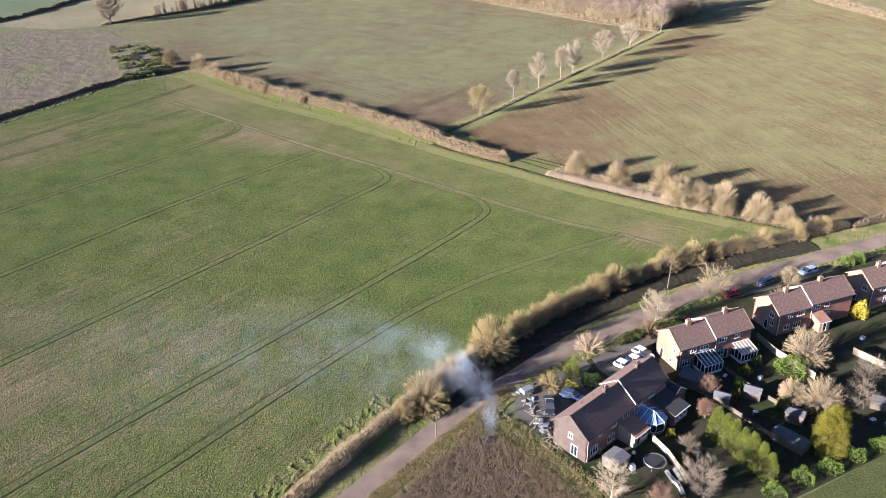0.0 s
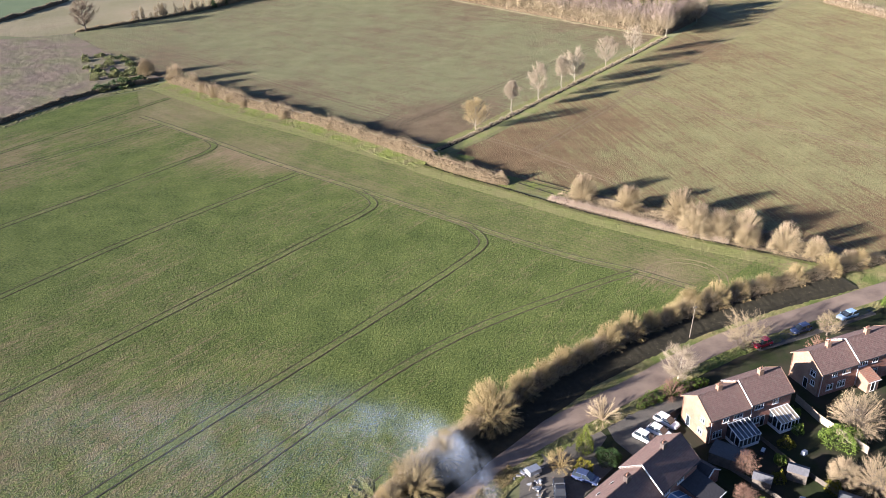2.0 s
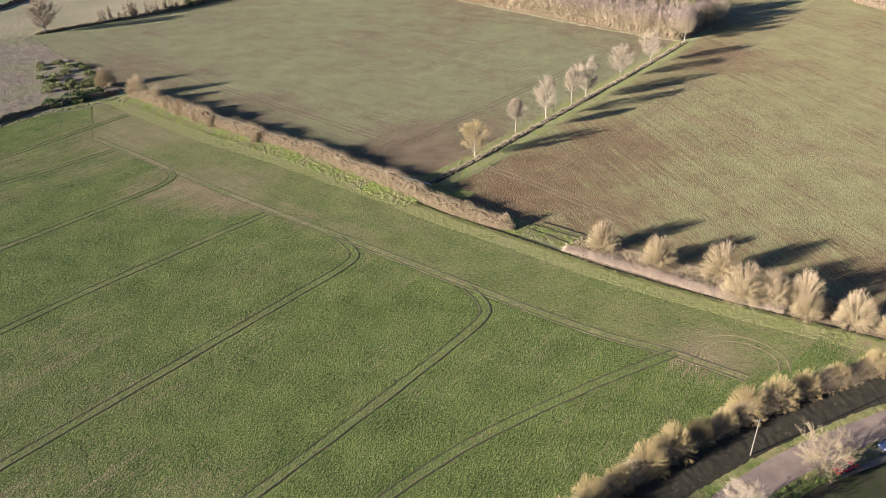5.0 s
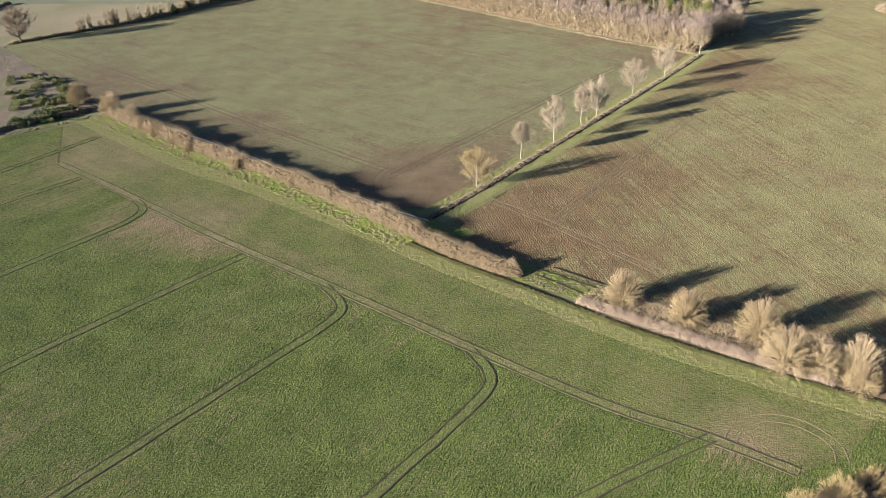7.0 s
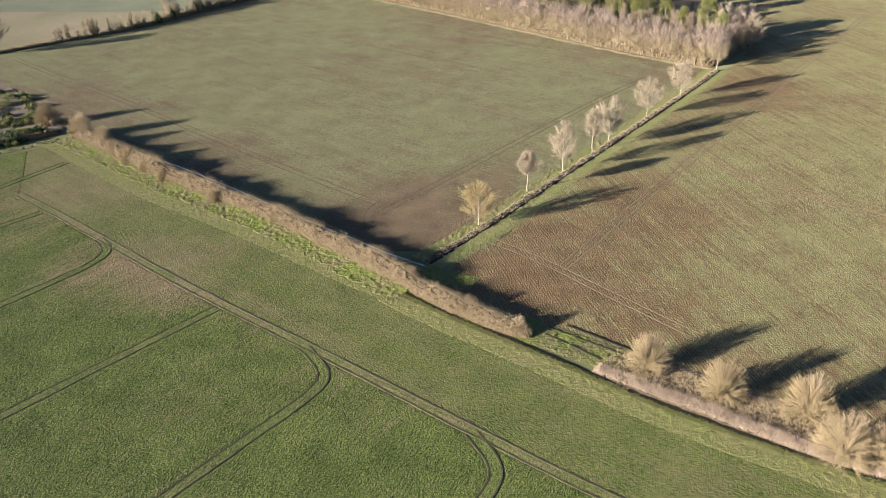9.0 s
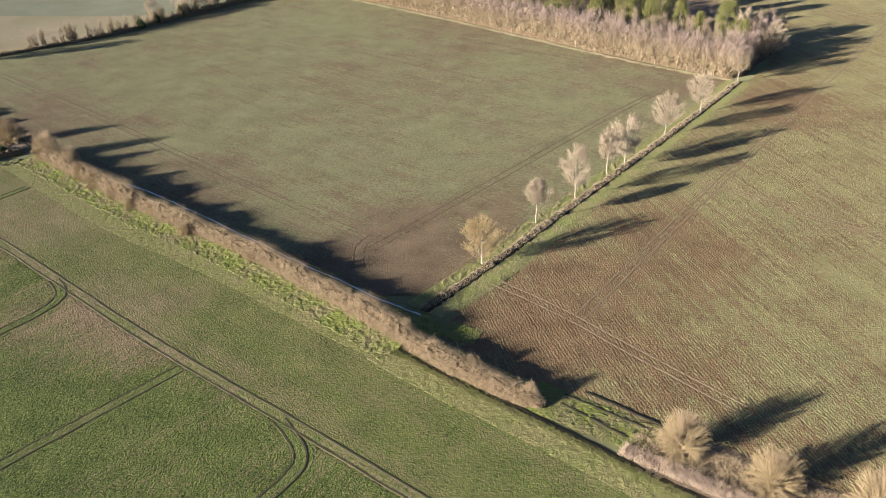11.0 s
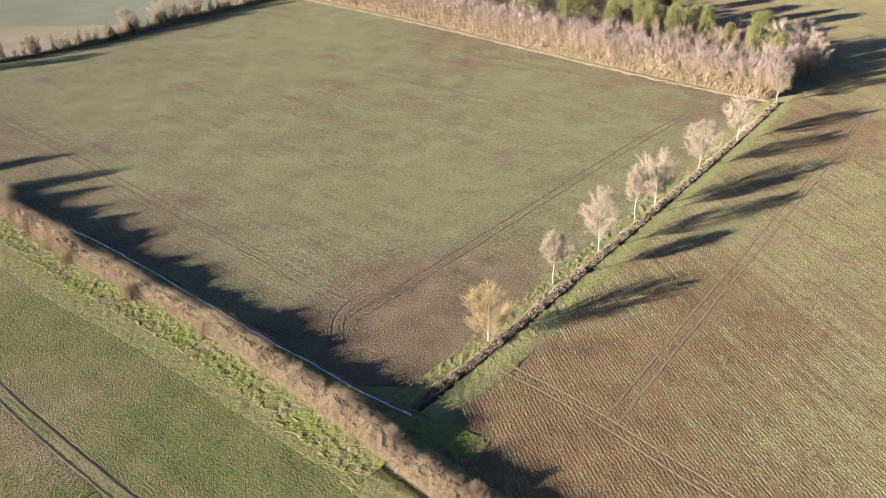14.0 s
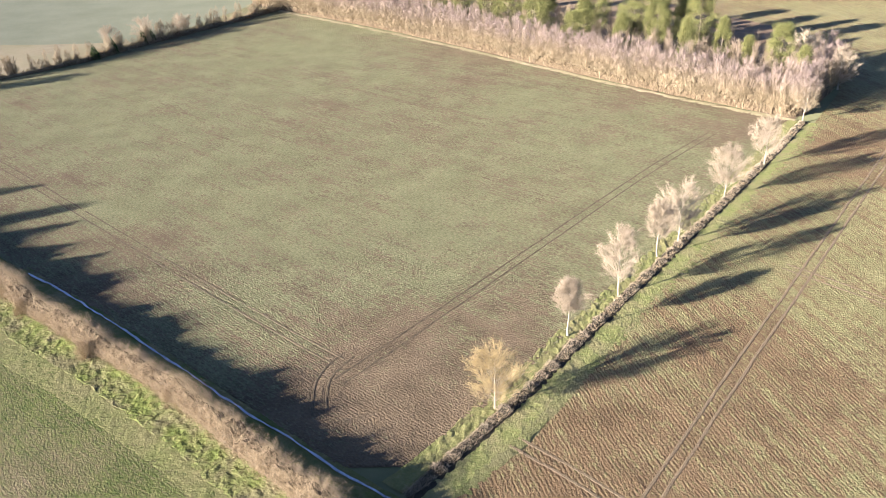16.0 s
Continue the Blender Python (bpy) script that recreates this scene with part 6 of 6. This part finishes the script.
patch_of("front_bush", "dry olive-coloured front garden bush", "shrub", 21.8, 116.6, 2.0, 1.6, GOLDEN, 0.22, 900, "garden shrubs")
for x, y, tall, wide, mat, note in [(54.5, 120.8, 1.3, 1.3, GOLDEN, "yellowish bush in a garden"), (57.5, 124.0, 1.2, 1.2, LAUREL, "small green bush in a garden"), (58.6, 128.2, 1.2, 1.0, LAUREL, "small green bush in a garden"), (52, 117, 1.3, 1.0, LAUREL, "small green bush in a garden"), (50.4, 113.2, 1.5, 1.1, GOLDEN, "yellowish bush in a garden"), (57.4, 110.8, 1.4, 1.3, GOLDEN, "yellowish bush in a garden"), (60.5, 148.2, 0.9, 0.8, YELLOW_LEAF, "small yellow bush beside the road"), (36.5, 104.2, 1.2, 0.9, GOLDEN, "spiky pale garden plant"), (48.5, 90.6, 1.6, 1.8, LAUREL, "green bush at the garden end"), (54, 93.6, 1.6, 1.9, LAUREL, "green bush at the garden end"), (59, 95.6, 1.5, 1.8, LAUREL, "green bush at the garden end"), (64, 98.0, 1.5, 1.7, LAUREL, "green bush at the garden end"), (69, 100.2, 1.5, 1.7, LAUREL, "green bush at the garden end"), (-121, 335.5, 3.2, 4.2, IVY, "dark ivy-covered bush at the field corner"), (-126.5, 330, 2.4, 3.6, IVY, "dark ivy-covered bush at the field corner"), (-115, 341, 2.2, 3.0, IVY, "dark ivy-covered bush at the field corner"), (-119, 485, 4.6, 1.5, IVY, "dark ivy-clad stump in the far hedge"), (-114.5, 493, 5.0, 1.6, IVY, "dark ivy-clad stump in the far hedge"), (-107, 506, 5.0, 1.7, IVY, "dark ivy-clad stump in the far hedge"), (-105, 509.5, 4.8, 1.5, IVY, "dark ivy-clad stump in the far hedge")]:
    patch_of("garden_bush" if y < 200 else "ivy_bush", note, "shrub", x, y, tall, wide, mat, 0.2 if y < 200 else 0.45, 900, "garden shrubs" if y < 200 else "field corner bushes")
garden_hedge_line = [(33.4, 130.8), (37, 133.4), (41.6, 135.4), (47.4, 137.4)]
hedge("garden_hedge", garden_hedge_line, 2.4, 1.5, "bushy bright green hedge in a front garden", TWIG_DARK, 20, 0.6, 0.2, 41.0, 0.014, 0.5, (LAUREL, 420, 0.2))
for k, (x, y) in enumerate(scatter([(-112, 347), (-119, 325), (-128, 324), (-154, 386), (-136, 384)], 46)):
    patch_of("ivy_bush", "grey-green ivy and bramble mound at the field corner", "shrub", x, y, rng.uniform(0.9, 1.9), rng.uniform(1.4, 2.6), (SCRUB_LEAF, IVY)[k % 7 == 0], 0.34, 650, "field corner bushes")
# bare garden trees
for x, y, tall, wide, mat, note in [(37.6, 91.0, 6.2, 3.0, TWIG_DARK, "bare grey tree at the garden end"), (56.8, 147.2, 7.0, 3.8, TWIG_WOOD, "broad bare pale tree beside the road"), (42.3, 138.4, 6.2, 2.8, TWIG_PALE, "bare pale tree in a front garden"), (73.8, 150.6, 4.2, 1.9, TWIG_WOOD, "small bare pale tree on the roadside grass"), (24.0, 90.0, 6.8, 2.4, TWIG_PALE, "slender bare tree at the edge of the plot"), (70.2, 110.6, 4.6, 2.4, TWIG_DARK, "bare dark garden tree"), (45.6, 114.6, 3.4, 1.6, TWIG_RED, "reddish bare garden shrub"), (43.4, 108.4, 3.0, 1.2, TWIG_RED, "reddish bare garden shrub"), (75, 117, 5.0, 2.4, TWIG_DARK, "bare dark garden tree"), (31.0, 88.2, 3.4, 2.2, TWIG_RED, "reddish bare shrub at the garden end")]:
    plant("garden_tree", bare_tree(tall, wide, 0.7, 60, 5000 if wide > 2.5 else 2200, 0.13, 0.45, 0.011, 0.8, 0.55), BARK if mat is TWIG_PALE else TWIG_DARK, mat, note, "tree", at(x, y), "bare garden trees")
for x, y, size, mat, note in [(27.0, 128.4, 0.5, TWIG_HEDGE, "dry brown shrub beside the drive"), (18.5, 117.6, 0.36, TWIG_GOLD, "dry golden-brown shrub in the front garden"), (38.6, 100.8, 0.3, TWIG_DARK, "small bare shrub in a garden"), (40, 134, 0.35, TWIG_RED, "brown shrub beside the house"), (70, 145, 0.4, TWIG_RED, "reddish front garden shrub")]:
    plant("bare_bush", bush(6.0 * size * 1.6, 4.2 * size * 1.5, 50, 900, 0.018, 0.05, 0.8), mat, mat, note, "shrub", at(x, y), "bare garden bushes", "crown", "stool")


for x, y, tall, wide, note in [(66.6, 123.8, 8.4, 4.9, "large many-stemmed bare brown tree in a back garden"), (63.6, 110.4, 6.8, 4.0, "broad many-stemmed bare tree in a back garden"), (59.6, 112.6, 4.6, 2.4, "bare brown garden shrub")]:
    plant("garden_tree", bush(tall, wide, 260, 6500, 0.010, 0.03, 0.75), TWIG_DARK, TWIG_HEDGE, note, "tree", at(x, y), "bare garden trees", "crown", "stool")


# ---- poles ----
def pole(x, y, tall, label, turn=20):
    ob = thing("utility_pole", label, "pole", pose(x, y, 0, 1.5, 2.0, turn), "roadside poles")
    part("shaft", Geo().rods([(0, 0, 0)], [(0, 0, tall)], 0.10, 0.07, 10), POLE_WOOD, ob)
    part("crossarm", Geo().box((-0.45, -0.05, tall - 0.45), (0.45, 0.05, tall - 0.33)), POLE_WOOD, ob)
    for dx in (-0.38, 0.38):
        part("insulator", Geo().rods([(dx, 0, tall - 0.33)], [(dx, 0, tall - 0.16)], 0.05, 0.035, 8), WHITE, ob)
    return ob


pole(-2.0, 105.0, 5.2, "pale wooden pole beside the road")
pole(48.0, 151.2, 7.2, "wooden utility pole in the road hedge")


# ---- vehicles ----
def car(x, y, turn, paint, label, long=4.3, wide=1.74, tall=1.46, estate=True, pickup=False, z=0.05):
    """A car: painted body, glasshouse, roof, lamps and wheels; it points along its x."""
    ob = thing("pickup_truck" if pickup else "car", label, "pickup" if pickup else "car", pose(x, y, z, 0, 0, turn), "parked cars")
    l, w = long / 2, wide / 2
    sill, belt = 0.28, 0.88
    xs = np.array([-l, -l + 0.12, -l + 0.5, -0.3 * l, 0.45 * l, l - 0.35, l - 0.06, l])
    zt = np.array([0.62, 0.80, belt, belt, belt - 0.02, 0.72, 0.62, 0.48])
    ws = np.array([0.86, 0.95, 1.0, 1.0, 1.0, 0.97, 0.88, 0.78]) * w
    v, q = [], []
    for px, pz, pw in zip(xs, zt, ws):
        v += [(px, -pw * 0.94, sill), (px, -pw, sill + 0.22), (px, -pw * 0.96, pz - 0.05), (px, -pw * 0.82, pz), (px, pw * 0.82, pz), (px, pw * 0.96, pz - 0.05), (px, pw, sill + 0.22), (px, pw * 0.94, sill)]
    for k in range(len(xs) - 1):
        for j in range(8):
            a, b = 8 * k + j, 8 * k + (j + 1) % 8
            q.append((a, a + 8, b + 8, b))
    q += [(0, 1, 2, 3), (0, 3, 4, 7), (4, 5, 6, 7)]
    e = 8 * (len(xs) - 1)
    q += [(e + 3, e + 2, e + 1, e), (e + 7, e + 4, e + 3, e), (e + 7, e + 6, e + 5, e + 4)]
    part("body", Geo().add(v, quads=q), paint, ob)
    if pickup:
        b0, b1, t0, t1 = -0.05 * l, 0.52 * l, 0.05 * l, 0.32 * l
    else:
        b0, b1, t0, t1 = (-l + 0.2, 0.56 * l, -l + 0.7, 0.10 * l) if estate else (-0.75 * l, 0.5 * l, -0.42 * l, 0.16 * l)
    gw, rw = w * 0.88, w * 0.70
    corner = [(b0, -gw, belt - 0.01), (b1, -gw, belt - 0.03), (b1, gw, belt - 0.03), (b0, gw, belt - 0.01), (t0, -rw, tall - 0.04), (t1, -rw, tall - 0.04), (t1, rw, tall - 0.04), (t0, rw, tall - 0.04)]
    for pane_name, q4 in (("side_window", (0, 1, 5, 4)), ("windscreen", (1, 2, 6, 5)), ("side_window", (2, 3, 7, 6)), ("rear_window", (3, 0, 4, 7))):
        part(pane_name, Geo().add([corner[c] for c in q4], quads=[(0, 1, 2, 3)]), GLASS, ob)
    part("roof", Geo().box((t0 - 0.04, -rw - 0.03, tall - 0.05), (t1 + 0.04, rw + 0.03, tall), 0.94), paint, ob)
    for f in (0.5,):
        xm, xt = b0 + (b1 - b0) * f, t0 + (t1 - t0) * f
        for s in (-1, 1):
            part("pillar", Geo().rods([(xm, s * gw, belt - 0.02)], [(xt, s * rw, tall - 0.04)], 0.05, 0.05, 4), paint, ob)
    if pickup:
        part("load_bed", Geo().box((-l + 0.15, -w * 0.8, belt + 0.002), (-0.1 * l, w * 0.8, belt + 0.03)), BLACK, ob)
        part("roll_bar", Geo().rods([(-0.12 * l, -w * 0.75, belt), (-0.12 * l, w * 0.75, belt), (-0.12 * l, -w * 0.75, tall)], [(-0.12 * l, -w * 0.75, tall), (-0.12 * l, w * 0.75, tall), (-0.12 * l, w * 0.75, tall)], 0.045, 0.045, 6), METAL, ob)
    for s in (-1, 1):
        part("headlight", Geo().box((l - 0.22, s * w * 0.62 - 0.16, 0.54), (l - 0.02, s * w * 0.62 + 0.16, 0.66), 0.8), METAL, ob)
        part("tail_light", Geo().box((-l - 0.01, s * w * 0.78 - 0.08, 0.58), (-l + 0.06, s * w * 0.78 + 0.08, 0.80)), TILE_RED, ob)
        part("door_mirror", Geo().box((0.38 * l, s * (w + 0.02), 0.86), (0.38 * l + 0.14, s * (w + 0.18), 1.0)), paint, ob)
        for wx in (-0.6 * l, 0.62 * l):
            wh = part("wheel", Geo().rods([(wx, s * (w - 0.22), 0.31)], [(wx, s * (w - 0.02), 0.31)], 0.31, 0.31, 18), BLACK, ob)
            part("tyre", Geo().rods([(wx, s * (w - 0.23), 0.31)], [(wx, s * (w - 0.20), 0.31)], 0.25, 0.31, 18), BLACK, wh)
            part("rim", Geo().rods([(wx, s * (w - 0.02), 0.31)], [(wx, s * w, 0.31)], 0.2, 0.02, 12), METAL, wh)
    return ob


PAINT = {n: plain(n + "_car_paint", c, 0.25, 0.3 if n in ("blue", "silver") else 0.0, 0.03, spec=0.6) for n, c in (("white", (0.78, 0.79, 0.8)), ("blue", (0.30, 0.42, 0.55)), ("red", (0.42, 0.035, 0.05)), ("black", (0.025, 0.027, 0.032)), ("navy", (0.04, 0.055, 0.11)), ("silver", (0.5, 0.53, 0.56)))}
car(80.4, 156.4, 203, PAINT["blue"], "pale blue estate car parked by the road", 4.5)
car(60.6, 147.9, 203, PAINT["red"], "red hatchback parked beside the road", 3.9)
car(69.6, 152.2, 203, PAINT["navy"], "dark blue car parked in the shade", 4.3)
car(32.9, 122.9, -44, PAINT["white"], "white car parked on the drive", 4.2)
car(35.4, 124.3, -44, PAINT["white"], "white car parked on the drive", 4.1)
car(37.2, 126.8, -48, PAINT["white"], "white car parked on the drive", 4.3)
car(17.6, 112.0, -93, PAINT["black"], "black pickup parked in the yard", 5.0, 1.85, 1.75, pickup=True)
car(21.9, 114.6, -30, PAINT["navy"], "dark car with a pale bonnet parked in the yard", 4.2)


# ---- the yard's scrap, garden things and the fire ----
def lump_of(name, label, category, x, y, size, mat, group="", turn=0, tilt=0.0):
    """A small discarded box-like thing with a rim."""
    ob = thing(name, label, category, pose(x, y, 0.03, rng.normal(0, tilt), rng.normal(0, tilt), turn), group)
    a, b, c = size
    part("shell", Geo().box((-a / 2, -b / 2, 0), (a / 2, b / 2, c), rng.uniform(0.75, 0.98)), mat, ob)
    part("rim", Geo().box((-a / 2 * 0.9, -b / 2 * 0.9, c), (a / 2 * 0.9, b / 2 * 0.9, c + 0.05), 0.9), METAL, ob)
    return ob


scrap = [("white", CREAM), ("grey", METAL), ("brown", TIMBER), ("brown", TIMBER), ("black", BLACK), ("black", FELT), ("grey", ROOFSHEET)]
for k in range(46):
    u = rng.uniform(0, 1)
    x, y = 13.6 + 3.6 * u + rng.normal(0, 0.9), 115.6 - 10.5 * u + rng.normal(0, 1.0)
    colour, mat = scrap[int(rng.integers(0, len(scrap)))]
    lump_of("scrap_item", f"{colour} piece of scrap in the yard", "scrap", x, y, (rng.uniform(0.25, 1.2), rng.uniform(0.2, 0.6), rng.uniform(0.05, 0.3)), mat, "scrap heap", rng.uniform(0, 180), 9.0)
for k in range(30):
    u = rng.uniform(0, 1)
    a = np.array([14 + 4.0 * u + rng.normal(0, 0.9), 113 - 12 * u + rng.normal(0, 0.9)])
    d = rng.uniform(0, 6.283)
    ln = rng.uniform(1.0, 2.6)
    ob = thing("scrap_plank", "loose weathered plank on the scrap heap", "plank", pose(a[0], a[1], rng.uniform(0.05, 0.5), 0, rng.uniform(-8, 8), math.degrees(d)), "loose planks")
    part("board", Geo().box((-ln / 2, -0.08, 0), (ln / 2, 0.08, 0.04)), PALE_TIMBER, ob)


def trailer(x, y, turn):
    ob = thing("box_trailer", "grey covered trailer standing in the yard", "trailer", pose(x, y, 0.03, 0, 0, turn))
    part("body", Geo().box((-1.1, -0.7, 0.45), (1.1, 0.7, 1.2), 0.9), METAL, ob)
    part("drawbar", Geo().rods([(1.1, 0, 0.5)], [(2.0, 0, 0.45)], 0.05, 0.05, 6), METAL, ob)
    for s in (-1, 1):
        w = part("wheel", Geo().rods([(0, s * 0.72, 0.32)], [(0, s * 0.9, 0.32)], 0.32, 0.32, 16), BLACK, ob)
        part("mudguard", Geo().box((-0.4, s * 0.72, 0.66), (0.4, s * 0.92, 0.7)), METAL, w)
    return ob


trailer(14.2, 116.2, 30)


def trampoline(x, y):
    ob = thing("trampoline", "round black garden trampoline", "trampoline", pose(x, y, 0.02))
    a = np.linspace(0, 2 * np.pi, 25)
    ring = np.c_[np.cos(a), np.sin(a)] * 1.75
    part("frame", Geo().rods(np.c_[ring[:-1], np.full(24, 0.85)], np.c_[ring[1:], np.full(24, 0.85)], 0.05, 0.05, 6), METAL, ob)
    part("mat", Geo().prism(ring[:-1] * 0.86, 0.80, 0.83), BLACK, ob)
    part("pad", Geo().add(np.r_[np.c_[ring[:-1] * 0.86, np.full(24, 0.86)], np.c_[ring[:-1] * 1.0, np.full(24, 0.9)]], quads=[(k, 24 + k, 24 + (k + 1) % 24, (k + 1) % 24) for k in range(24)]), FELT, ob)
    for k in range(6):
        p = ring[4 * k]
        part("leg", Geo().rods([(*p, 0)], [(*p, 0.85)], 0.03, 0.03, 6), METAL, ob)
    return ob


trampoline(32.3, 97.4)
# stacked boards and clutter by the fence
for k, (x, y, t) in enumerate([(34.0, 94.6, 100), (34.5, 93.4, 112), (34.9, 92.2, 96), (35.3, 95.0, 100)]):
    ob = thing("stacked_boards", "stack of pale boards beside a fence", "boards", pose(x, y, 0.02, 0, 0, t), "board stacks")
    for j in range(4):
        part("board", Geo().box((-1.3, -0.35 + 0.04 * j, 0.09 * j), (1.3, 0.35 - 0.05 * j, 0.09 * j + 0.07)), WHITE if j % 2 else PALE_TIMBER, ob)
for k, (x, y) in enumerate([(28.6, 96.6), (29.4, 99.4), (24.2, 100.4), (56.4, 118.6), (50.2, 119.2), (44, 121), (66.8, 107.4), (70.5, 106.0), (72.6, 105.2), (74.4, 107.2), (52.0, 108.6), (69, 127.6), (80.4, 130.6)]):
    lump_of("garden_box", ("white", "dark", "timber")[k % 3] + " garden storage box on the grass", "storage box", x, y, (rng.uniform(0.6, 1.3), rng.uniform(0.5, 0.9), rng.uniform(0.4, 0.9)), (WHITE, BLACK, TIMBER)[k % 3], "garden boxes", rng.uniform(0, 90))


# ---- the bonfire ----
ob = thing("bonfire", "smouldering heap of grey ash and charred sticks", "bonfire", pose(7.0, 104.2, 0.02))
a = rng.uniform(0, 6.283, 60)
part("sticks", Geo().rods(np.c_[np.cos(a), np.sin(a), a * 0] * rng.uniform(0.5, 1.2, (60, 1)), np.c_[np.cos(a + 2.5) * 0.3, np.sin(a + 2.5) * 0.3, rng.uniform(0.3, 0.8, 60)], 0.035, 0.02, 5), BLACK, ob)
part("ash", Geo().prism(np.c_[np.cos(np.linspace(0, 6.0, 14)), np.sin(np.linspace(0, 6.0, 14))] * rng.uniform(1.0, 1.6, (14, 1)), 0, 0.12), ROOFSHEET, ob)


# ---- smoke drifting from the fire ----
drift = [(7.0, 104.2, 0.4), (6.9, 104.5, 4), (6.2, 105.4, 8), (4.6, 107, 11), (1.4, 109.2, 13), (-4, 111, 14), (-11, 111, 15), (-19, 110, 15.5), (-29, 108.5, 16), (-48, 107, 17), (-70, 104, 18)]
width = [0.8, 1.8, 2.8, 4.0, 6.0, 8.5, 11.5, 14.0, 16.0, 19.0, 20.0]
dense_at = [0.03, 0.065, 0.08, 0.095, 0.115, 0.11, 0.10, 0.07, 0.045, 0.025, 0.0]
g, dens = Geo(), []
steps, across = np.linspace(0, len(drift) - 1, 70), np.linspace(-1, 1, 17)
keys = np.arange(len(drift))
mid = np.stack([np.interp(steps, keys, [d[k] for d in drift]) for k in range(3)], 1)
tang = unit(np.gradient(mid, axis=0))
flat_side = unit(np.cross(tang, [0.2, 0.9, 0.4]))
up_side = np.cross(tang, flat_side)
w = np.interp(steps, keys, width)
for turn in (-34, -12, 10, 32):
    lean = flat_side * math.cos(radians(turn)) + up_side * math.sin(radians(turn))
    sway = np.array([[0.22 * noise.noise((u * 0.8, v * 1.3, turn)) for v in across] for u in steps])
    reach = w[:, None] * (across[None] + sway)
    v = mid[:, None] + lean[:, None] * reach[..., None] + up_side[:, None] * (w[:, None] * (0.25 * sway + 0.008 * turn))[..., None]
    v[..., 2] = np.maximum(v[..., 2], 0.15)
    k = len(across)
    i = (np.arange(len(steps) - 1)[:, None] * k + np.arange(k - 1)[None]).ravel()
    g.add(v, quads=np.c_[i, i + k, i + k + 1, i + 1])
    dens.append(((1 - across[None] ** 2) ** 1.5 * np.interp(steps, keys, dense_at)[:, None]).ravel())
plume = g.mesh("smoke_plume", SMOKE, True)
plume.attributes.new("thickness", "FLOAT", "POINT").data.foreach_set("value", np.concatenate(dens))
tagged(new("smoke_plume", plume), "thin pale smoke drifting from a bonfire", "smoke", kind="stuff")
